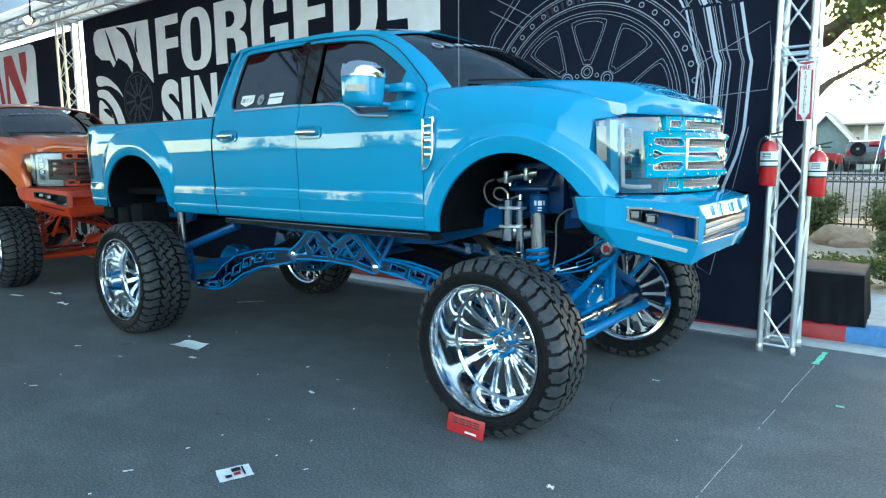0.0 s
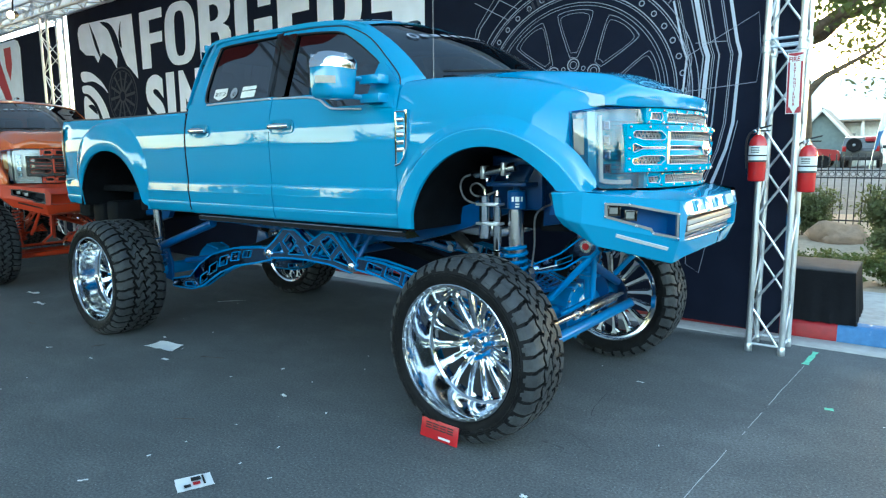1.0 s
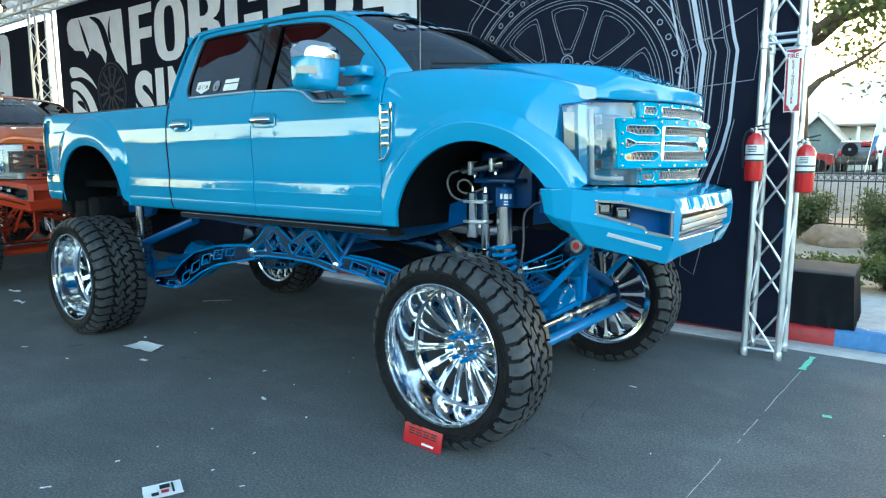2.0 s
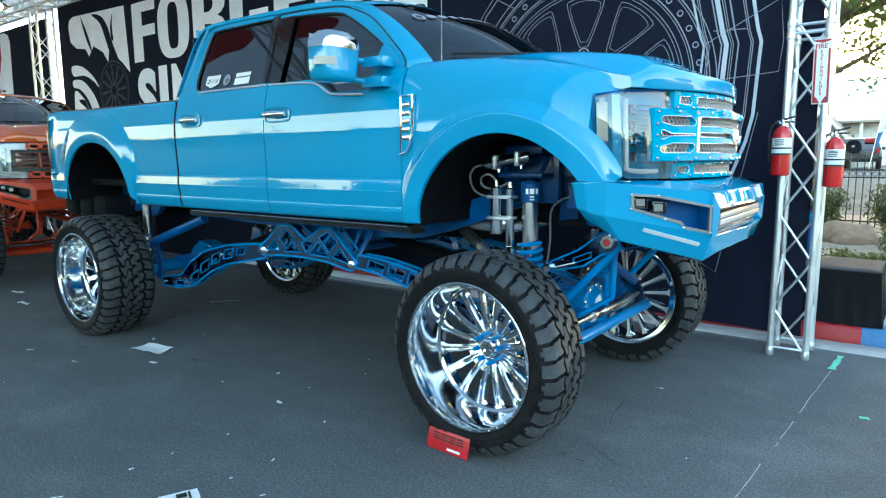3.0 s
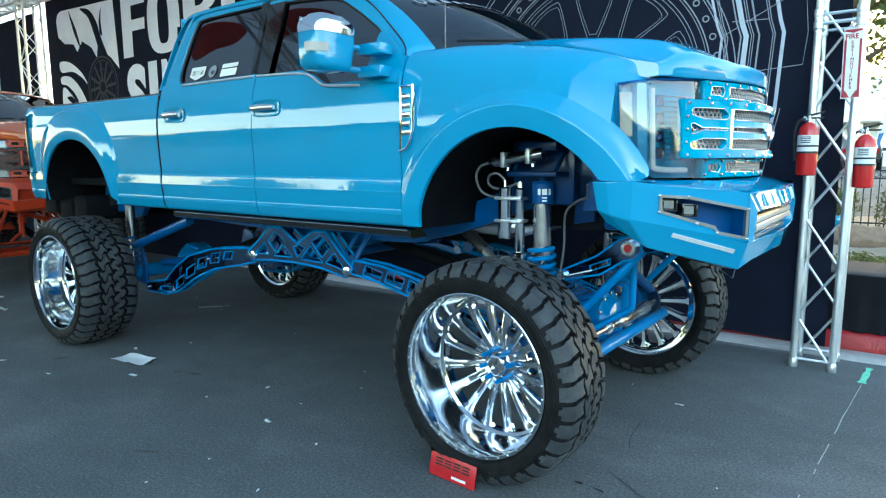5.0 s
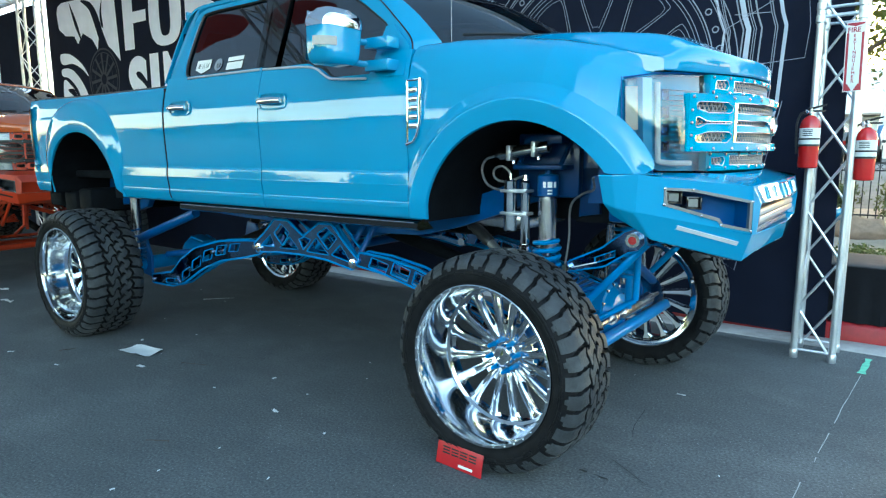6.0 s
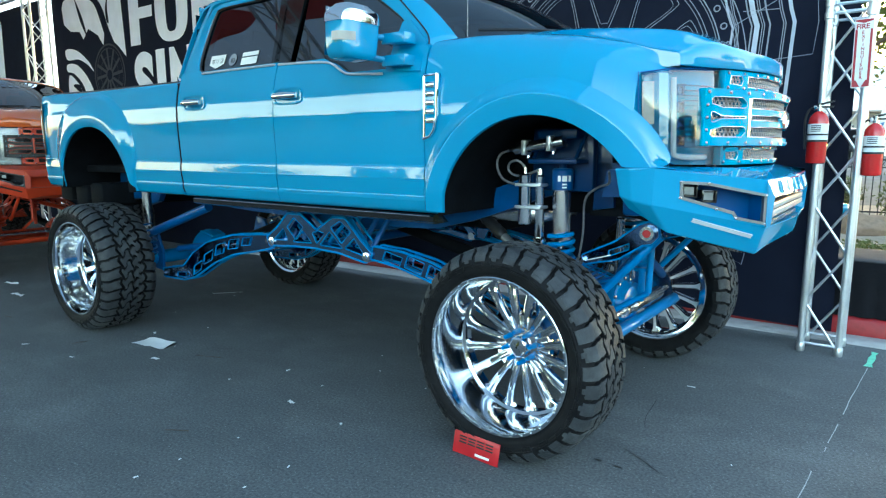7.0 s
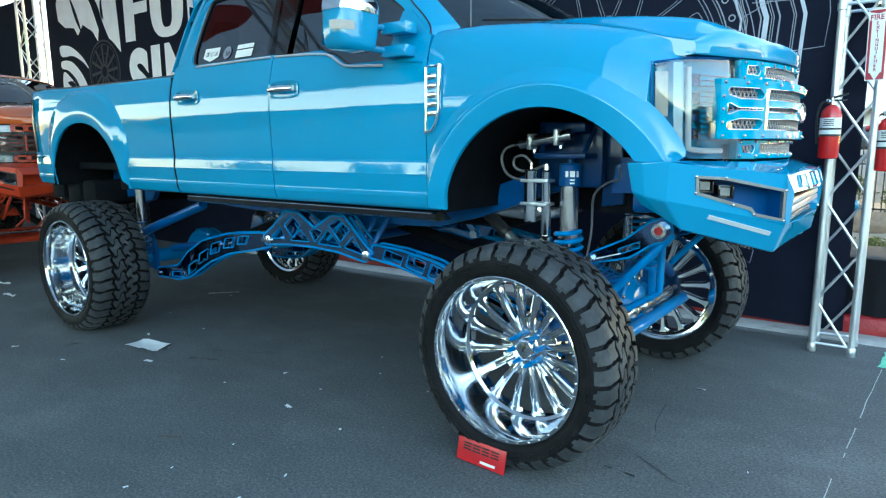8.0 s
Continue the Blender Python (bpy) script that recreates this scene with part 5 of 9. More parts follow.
    # stepped pads on the sides of the shoulder lugs
    for k in range(n):
        c = (k + 0.5) * p
        for v0, v1, w in ((-0.052, -0.020, 0.24),) if k % 2 else ((-0.046, -0.018, 0.20), (-0.064, -0.050, 0.14)):
            loop = [(c - w * p, v0), (c + w * p, v0), (c + (w + 0.05) * p, v1), (c - (w - 0.02) * p, v1)]
            mu, mv = np.mean([q[0] for q in loop]), np.mean([q[1] for q in loop])
            rings = [[bm.verts.new(tread_point(mu + (u - mu) * g, mv + (v - mv) * g, d, squeeze)) for u, v in loop] for g, d in ((1.0, 0.006), (0.95, -0.0026))]
            skin(bm, *rings)
            bm.faces.new(rings[1])
    bmesh.ops.recalc_face_normals(bm, faces=bm.faces)
    return bm


def wheel_parts(accent, squeeze=1.0):
    """Meshes of one wheel as (name, mesh, material, label, turns): lip at depth 0, inwards is +y."""
    out = []
    def add(name, bm, material, label="", turns=(0.0,), angle=30.0):
        tmp = solid(name, bm, material, None, "", angle)
        out.append((name, tmp.data, label, turns))
        bpy.data.objects.remove(tmp)
    def narrow(prof):
        return [(r, d if d < 0.255 else 0.255 + (d - 0.255) * (0.392 * squeeze - 0.255) / 0.137) for r, d in prof]
    bm = B()
    lathe(bm, narrow([(0.386, 0.020), (0.3900, 0.010), (0.3910, 0.000), (0.3895, -0.006), (0.385, -0.009), (0.3740, -0.008), (0.3715, -0.003), (0.3700, 0.010), (0.3665, 0.022), (0.364, 0.050), (0.361, 0.110), (0.356, 0.165),
               (0.350, 0.196), (0.347, 0.203), (0.342, 0.206), (0.333, 0.212), (0.330, 0.220), (0.3285, 0.232), (0.3285, 0.262), (0.340, 0.280)]), 120)
    add("wheel", tidy(bm), POLISHED, "deep-dish polished wheel")
    bm = B()
    lathe(bm, narrow([(0.340, 0.280), (0.346, 0.345), (0.362, 0.368), (0.382, 0.376), (0.388, 0.388), (0.380, 0.392)]), 96)
    add("barrel", tidy(bm), POLISHED, "polished inner wheel barrel")
    bm = B()
    lathe(bm, [(r, d if d < 0.02 else d * squeeze) for r, d in [(0.374, 0.014), (0.390, 0.006), (0.396, -0.002), (0.404, -0.009), (0.420, -0.0145), (0.438, -0.0150), (0.444, -0.0190), (0.452, -0.0185), (0.456, -0.0120), (0.470, -0.006), (0.484, 0.006), (0.492, 0.022), (0.498, 0.045), (0.501, 0.09), (0.502, 0.215),
               (0.501, 0.340), (0.498, 0.385), (0.492, 0.405), (0.484, 0.420), (0.460, 0.428), (0.430, 0.420), (0.388, 0.380)]], 120)
    add("tyre", tidy(bm), RUBBER, "black off-road tyre")
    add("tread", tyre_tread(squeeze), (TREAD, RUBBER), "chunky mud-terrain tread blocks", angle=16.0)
    # notched rib round the sidewall
    bm = B()
    path = []
    for k in range(26):
        for f, r in ((0.0, 0.436), (0.42, 0.436), (0.50, 0.454), (0.92, 0.454)):
            w = 2 * math.pi * (k + f) / 26
            path.append((r * math.cos(w), -0.0172 if r < 0.44 else -0.0165, r * math.sin(w)))
    pipe(bm, path, 0.0042, 6, closed=True)
    add("sidewall_rib", bm, RUBBER, "raised ribs on the sidewall")
    bm = B()
    stack(bm, (0.3795, -0.009, 0), (0, -1, 0), [(0, 0.0045), (0.003, 0.0045), (0.0045, 0.002)], 6)
    add("rim_bolt", bm, STEEL, "small rim bolt", tuple(2 * math.pi * k / 40 for k in range(40)))
    n = 16
    bm = B()
    rows = []
    for t in np.linspace(0, 1, 19):
        r = 0.086 + (0.337 - 0.086) * t
        w = 0.0165 + 0.0085 * t + 0.030 * max(0.0, (t - 0.80) / 0.20) ** 2.4 + 0.005 * max(0.0, (0.12 - t) / 0.12)
        d = 0.222 - 0.012 * math.sin(math.pi * t) + 0.010 * (1 - t) ** 2
        rows.append([(r, d + 0.052, -w * 0.45), (r, d + 0.020, -w), (r, d + 0.007, -w * 0.93), (r, d + 0.001, -w * 0.62), (r, d + 0.0005, -w * 0.42), (r, d + 0.0045, -w * 0.30), (r, d + 0.006, 0.0),
                     (r, d + 0.0045, w * 0.30), (r, d + 0.0005, w * 0.42), (r, d + 0.001, w * 0.62), (r, d + 0.007, w * 0.93), (r, d + 0.020, w), (r, d + 0.052, w * 0.45)])
    sheet(bm, rows, closed=True)
    tidy(bm)
    bm.normal_update()
    for f_back in bm.faces:
        f_back.material_index = 1 if f_back.calc_center_median().y > 0.262 and abs(f_back.normal.y) > 0.6 else 0
    add("spoke", bm, (POLISHED, SATIN), "polished spoke", tuple(2 * math.pi * k / n for k in range(n)))
    bm = B()
    lathe(bm, [(0.158, 0.285), (0.158, 0.244), (0.154, 0.2385), (0.110, 0.2365), (0.098, 0.235), (0.090, 0.233), (0.062, 0.231), (0.058, 0.236), (0.010, 0.236)], 64)
    add("hub", tidy(bm), POLISHED, "polished wheel centre")
    bm = B()
    lathe(bm, [(0.054, 0.238), (0.054, 0.205), (0.051, 0.197), (0.044, 0.194), (0.040, 0.198), (0.014, 0.196), (0.0005, 0.195)], 40)
    for k in range(5):
        w = 2 * math.pi * k / 5 + 0.3
        a = [bm.verts.new((r * math.cos(w + t), d, r * math.sin(w + t))) for r, t, d in ((0.036, 0, 0.1945), (0.013, 0.63, 0.1945), (0.004, 0, 0.188), (0.013, -0.63, 0.1945))]
        bm.faces.new(a)
    add("centre_cap", bm, CHROME, "chrome centre cap")
    bm = B()
    stack(bm, (0.078, 0.236, 0), (0, -1, 0), [(0, 0.015), (0.012, 0.015), (0.022, 0.0125), (0.052, 0.011), (0.062, 0.004)], 8)
    add("lug_nut", bm, ROYAL if accent is BLUE_FRAME else accent, "coloured spiked lug nut", tuple(2 * math.pi * (k + 0.5) / 8 for k in range(8)))
    bm = B()
    lathe(bm, [(0.06, 0.310), (0.165, 0.310), (0.165, 0.330), (0.06, 0.330)], 64)
    add("brake_disc", tidy(bm), STEEL, "steel brake disc")
    bm = B()
    for a0 in (0.5,):
        rows = [[(r * math.cos(a0 + t), d, r * math.sin(a0 + t)) for r, d in ((0.105, 0.290), (0.182, 0.290), (0.188, 0.298), (0.188, 0.345), (0.105, 0.345))] for t in np.linspace(0, 0.95, 8)]
        vs = sheet(bm, rows, closed=True)
        bm.faces.new(vs[0])
        bm.faces.new(vs[-1])
    add("brake_caliper", tidy(bm), accent, "painted brake caliper")
    return out


def place_wheel(kit, truck, x, y, side, turn=0.0, roll=0.0, tyre=TYRE_R):
    """Sets a wheel on the ground; side -1 shows its dish to -y."""
    m = Matrix.Translation((x, y, TYRE_R)) @ Matrix.Rotation(radians(turn) + (0 if side < 0 else math.pi), 4, "Z") @ Matrix.Rotation(roll, 4, "Y")
    head = None
    for name, me, label, turns in kit:
        for w in turns:
            ob = new(name, me)
            if head is None:
                head = ob
                ob.parent = truck
                ob.matrix_local = m
            else:
                ob.parent = head
                ob.matrix_local = Matrix.Rotation(w, 4, "Y")
            if label:
                tagged(ob, label)
    return head

# ---- nose: lamps, grille, bumper ----
def nose(y, out=0.0):
    """Depth of the grille's face across the truck."""
    return 0.897 - 0.48 * y * y + out


def lamp_face(u, z, out=0.0):
    """The headlight's outer skin: u 0 at the fender, 1 at the grille."""
    x, y = np.interp(u, [0, 0.30, 0.50, 0.75, 1.0], [0.490, 0.600, 0.660, 0.716, 0.748]), np.interp(u, [0, 0.30, 0.50, 0.75, 1.0], [-0.885, -0.806, -0.720, -0.610, -0.500])
    return Vector((float(x) + out * 0.8 + 0.020 * (1.85 - z) / 0.4, float(y) - out * 0.6, z))


def flip_y(bm, side):
    if side > 0:
        for v in bm.verts:
            v.co.y = -v.co.y
        bmesh.ops.reverse_faces(bm, faces=bm.faces)
    return bm


def build_headlight(truck, paint, side, inner, marker=None):
    def low(u):
        return float(np.interp(u, [0, 0.08, 0.22, 0.30, 1.0], [1.66, 1.58, 1.50, 1.437, 1.432]))
    def high(u):
        return float(np.interp(u, [0, 0.3, 1.0], [1.828, 1.846, 1.856]))
    us = np.linspace(0, 1, 25)
    bm = B()
    sheet(bm, [[lamp_face(u, low(u) + (high(u) - low(u)) * t, -0.075) for t in np.linspace(0, 1, 5)] for u in us])
    for u0 in (0, 1):
        sheet(bm, [[lamp_face(u0, low(u0) + (high(u0) - low(u0)) * t, d) for t in (0, 1)] for d in (-0.075, 0.0)])
    for f in (low, high):
        sheet(bm, [[lamp_face(u, f(u), d) for u in us] for d in (-0.075, 0.0)])
    head = part("headlight", flip_y(tidy(bm), side), inner, truck, "clear headlight in a painted housing")
    bm = B()
    sheet(bm, [[lamp_face(u, low(u) + (high(u) - low(u)) * t, 0.004 + 0.012 * math.sin(math.pi * t)) for t in np.linspace(0, 1, 9)] for u in us])
    lens = part("lens", flip_y(tidy(bm), side), CLEAR, head, "clear glossy lens")
    lens.visible_shadow = False
    bm = B()
    sheet(bm, [[lamp_face(u, z, -0.020) for z in np.linspace(1.615, 1.80, 4)] for u in np.linspace(0.035, 0.155, 4)])
    part("side_marker", flip_y(bm, side), marker or PALE_MARKER, head, "side marker lens")
    # painted upright and pale light guide round the main lamp
    bm = B()
    sheet(bm, [[lamp_face(u, z, o) for z in np.linspace(1.47, 1.835, 4)] for u, o in ((0.18, -0.05), (0.185, -0.006), (0.27, -0.004), (0.275, -0.05))])
    part("divider", flip_y(bm, side), inner, head)
    bm = B()
    loop = [(0.335, 1.815), (0.335, 1.70), (0.335, 1.60), (0.335, 1.50), (0.345, 1.478), (0.45, 1.470), (0.58, 1.468), (0.70, 1.468)]
    pipe(bm, [lamp_face(u, z, -0.012) for u, z in curve(loop, 3)], 0.0125, 8)
    part("light_guide", flip_y(tidy(bm), side), GUIDE, head, "pale light guide")
    for k, z in enumerate((1.765, 1.690, 1.615, 1.540)):
        bm = B()
        for q, d in (((0.385, 0.455), -0.018),):
            rows = [[lamp_face(u, z + h, o) for u, h in ((q[0], -0.024), (q[1], -0.024), (q[1], 0.024), (q[0], 0.024))] for o in (-0.06, -0.018)]
            rows.append([lamp_face(u, z + h, -0.018) for u, h in ((q[0] + 0.012, -0.017), (q[1] - 0.012, -0.017), (q[1] - 0.012, 0.017), (q[0] + 0.012, 0.017))])
            rows.append([lamp_face(u, z + h, -0.040) for u, h in ((q[0] + 0.018, -0.012), (q[1] - 0.018, -0.012), (q[1] - 0.018, 0.012), (q[0] + 0.018, 0.012))])
            vs = sheet(bm, rows, closed=True)
            bm.faces.new(vs[-1])
        part("lamp_cell", flip_y(tidy(bm), side), BLUE_CHROME, head, "square chrome lamp cell")
    for k in range(14):
        bm = B()
        z = 1.505 + k * 0.0225
        rows = [[lamp_face(u, z + h, o) for h, o in ((-0.009, -0.065), (-0.007, -0.035), (0.005, -0.035), (0.009, -0.065))] for u in np.linspace(0.49, 0.90, 6)]
        sheet(bm, rows)
        part("fin", flip_y(tidy(bm), side), inner, head)
    # dark gap and bright hook round the lamp
    bm = B()
    edge = [(0.0, 1.84), (0.0, 1.66), (0.08, 1.575), (0.22, 1.495), (0.295, 1.43)]
    pipe(bm, [lamp_face(u, z, 0.002) + Vector((-0.010, -0.008, 0)) for u, z in curve(edge, 4)], 0.0018, 6)
    pipe(bm, [lamp_face(u, z, -0.004) for u, z in ((0.0, 1.836), (0.30, 1.853), (0.6, 1.858), (1.0, 1.864))], 0.0035, 6)
    # dark blue colour stands in for the shade along the lamp's edge
    part("gap_shade", flip_y(tidy(bm), side), BLUE_FRAME, head, "dark blue edge for the shade round the lamp")
    return head


def bar_on_nose(bm, y0, y1, z0, z1, out, thick=0.030, bev=0.003, lean_z=0.0):
    """A strip of the grille that follows its curve."""
    ys = np.linspace(y0, y1, max(2, int(abs(y1 - y0) / 0.045) + 1))
    rows = []
    for y in ys:
        x = nose(y, out)
        prof = [(-thick, z0), (-bev, z0), (0, z0 + bev), (0, z1 - bev), (-bev, z1), (-thick, z1)]
        rows.append([(x + d - lean_z * (z - 1.65), y, z) for d, z in prof])
    vs = sheet(bm, rows)
    bm.faces.new(vs[0])
    bm.faces.new(vs[-1])


def build_grille(truck, plate_paint, mesh_mat, edge_mat, outer_paint=None):
    bm = B()
    box(bm, (0.50, -0.60, 1.44), (0.56, 0.60, 1.86), 0.01)
    core = part("grille", bm, BLACK, truck, "black grille core behind bolted plates")
    # perforated sheets: crossed wires on the curve, one behind each plate
    bm = B()
    pitch = 0.023
    for z0, z1, half, deep in ((1.440, 1.516, 0.520, -0.012), (1.524, 1.768, 0.662, 0.020), (1.780, 1.852, 0.520, -0.012)):
        span = (z1 - z0) / math.tan(radians(60))
        y = -half - span
        while y < half:
            for s in (1, -1):
                pts = []
                for t in np.linspace(0, 1, 9):
                    yy = y + span * t if s > 0 else y + span * (1 - t)
                    if -half <= yy <= half:
                        pts.append((nose(yy, deep), yy, z0 + (z1 - z0) * t))
                if len(pts) > 1:
                    pipe(bm, pts, 0.0028, 3)
            y += pitch
        zz = z0
        while zz < z1:
            pipe(bm, [(nose(yy, deep), yy, zz) for yy in np.linspace(-half, half, 25)], 0.0022, 3)
            zz += 0.0199
    part("grille_mesh", bm, mesh_mat, core, "fine stainless mesh")
    # three painted plates: (half-width, bottom, top, out, openings per side and in the middle)
    def painted(name, half, z0, z1, out, gaps, coat_paint, split, side_cuts, rib=0.012):
        bm = B()
        zs = [z0]
        for a, b in gaps:
            zs += [a, b]
        zs.append(z1)
        for k in range(0, len(zs), 2):
            bar_on_nose(bm, -split - rib, split + rib, zs[k], zs[k + 1], out)
        for s in (-1, 1):
            for a, b in gaps:
                bar_on_nose(bm, s * (split - rib), s * (split + rib), a - 0.002, b + 0.002, out - 0.0005)
            # end of the plate, with the slanted side openings cut through it
            ends = np.linspace(split + rib, half, 7)
            outline = [(s * y, z0) for y in ends] + [(s * half, z0 + (z1 - z0) * t) for t in (0.25, 0.5, 0.75)] + [(s * y, z1) for y in ends[::-1]] + [(s * (split + rib), z0 + (z1 - z0) * t) for t in (0.75, 0.5, 0.25)]
            end_bm = B()
            plate(end_bm, outline, [[(s * y, z) for y, z in loop] for loop in side_cuts], 0.0, Matrix.Identity(4))
            lifted = {}
            for f in list(end_bm.faces):
                for v in f.verts:
                    if v not in lifted:
                        lifted[v] = bm.verts.new((nose(v.co.x, out), v.co.x, v.co.y))
                try:
                    bm.faces.new([lifted[v] for v in f.verts])
                except ValueError:
                    pass
            end_bm.free()
            for loop in [outline] + [[(s * y, z) for y, z in cut] for cut in side_cuts]:
                skin(bm, [bm.verts.new((nose(y, out - 0.030), y, z)) for y, z in loop], [bm.verts.new((nose(y, out), y, z)) for y, z in loop])
        plate_ob = part(name, tidy(bm), coat_paint, core)
        # bright edges of the openings
        for k_gap, (a, b) in enumerate(gaps):
            for s in (-1, 0, 1):
                if s:
                    loop = [(s * y, z) for y, z in side_cuts[k_gap]]
                else:
                    loop = [(-split + rib, a), (0, a), (split - rib, a), (split - rib, b), (0, b), (-split + rib, b)]
                bm = B()
                dense = []
                for k in range(len(loop)):
                    p, q = loop[k], loop[(k + 1) % len(loop)]
                    for t in np.linspace(0, 1, 4, endpoint=False):
                        dense.append((p[0] + (q[0] - p[0]) * t, p[1] + (q[1] - p[1]) * t))
                pipe(bm, [(nose(yy, out), yy, zz) for yy, zz in dense], 0.0021, 6, closed=True)
                part("opening_edge", bm, edge_mat, plate_ob, "bright edge of a grille opening")
        return plate_ob
    high = [(0.652, 1.728), (0.640, 1.737), (0.480, 1.737), (0.448, 1.712), (0.452, 1.698), (0.470, 1.690), (0.590, 1.690), (0.650, 1.706)]
    level = [(0.652, 1.668), (0.640, 1.672), (0.596, 1.653), (0.452, 1.652), (0.452, 1.643), (0.596, 1.642), (0.640, 1.624), (0.652, 1.628)]
    deep = [(y, 3.296 - z) for y, z in high[::-1]]
    p_main = painted("grille_plate", 0.686, 1.520, 1.772, 0.044, [(1.559, 1.606), (1.637, 1.659), (1.690, 1.737)], plate_paint, 0.430, [deep, level, high])
    p_top = painted("grille_plate", 0.535, 1.778, 1.860, 0.0, [(1.790, 1.838)], outer_paint or plate_paint, 0.395, [[(0.505, 1.800), (0.500, 1.836), (0.430, 1.838), (0.418, 1.815), (0.428, 1.796)]])
    p_low = painted("grille_plate", 0.535, 1.432, 1.514, 0.0, [(1.456, 1.502)], outer_paint or plate_paint, 0.395, [[(0.505, 1.492), (0.500, 1.460), (0.430, 1.456), (0.418, 1.478), (0.428, 1.496)]])
    for s in (-1, 1):
        bm = B()
        bar_on_nose(bm, s * 0.424, s * 0.438, 1.560, 1.736, 0.047, 0.004, 0.001)
        part("plate_post", bm, edge_mat, p_main, "bright upright strip")
    # bolts along the plates
    for plate_ob, half, zs, out in ((p_main, 0.686, (1.533, 1.758), 0.044), (p_top, 0.535, (1.785, 1.849), 0.0), (p_low, 0.535, (1.446, 1.507), 0.0)):
        bm = B()
        stack(bm, (0, 0, 0), (1, 0, 0), [(-0.004, 0.0085), (0.003, 0.0085), (0.006, 0.0055), (0.0065, 0.001)], 8)
        first = part("bolt", bm, STEEL, plate_ob, "steel bolt head")
        ys = list(np.linspace(-half + 0.02, half - 0.02, 13 if half > 0.6 else 11))
        spots = [(y, z) for z in zs for y in ys] + ([(s * (half - 0.015), z) for s in (-1, 1) for z in (1.59, 1.645, 1.70)] if half > 0.6 else [])
        for k, (y, z) in enumerate(spots):
            ob = first if k == 0 else new("bolt", first.data)
            ob.parent = plate_ob
            ob.location = (nose(y, out), y, z)
            tagged(ob, "steel bolt head")
    # plain oval badge
    bm = B()
    for r, d in ((1.0, 0.0),):
        rows = [[(nose(0, 0.034) + o, a * f, 1.650 + b * f) for a, b in circle(0, 0, 1, 28) for a, b in ((a * 0.10, b * 0.045),)] for f, o in ((1.0, -0.01), (1.0, 0.012), (0.88, 0.016), (0.84, 0.010), (0.5, 0.012))]
        vs = sheet(bm, rows, closed=True)
        bm.faces.new(vs[-1])
    part("badge", tidy(bm), edge_mat, core, "plain oval badge")


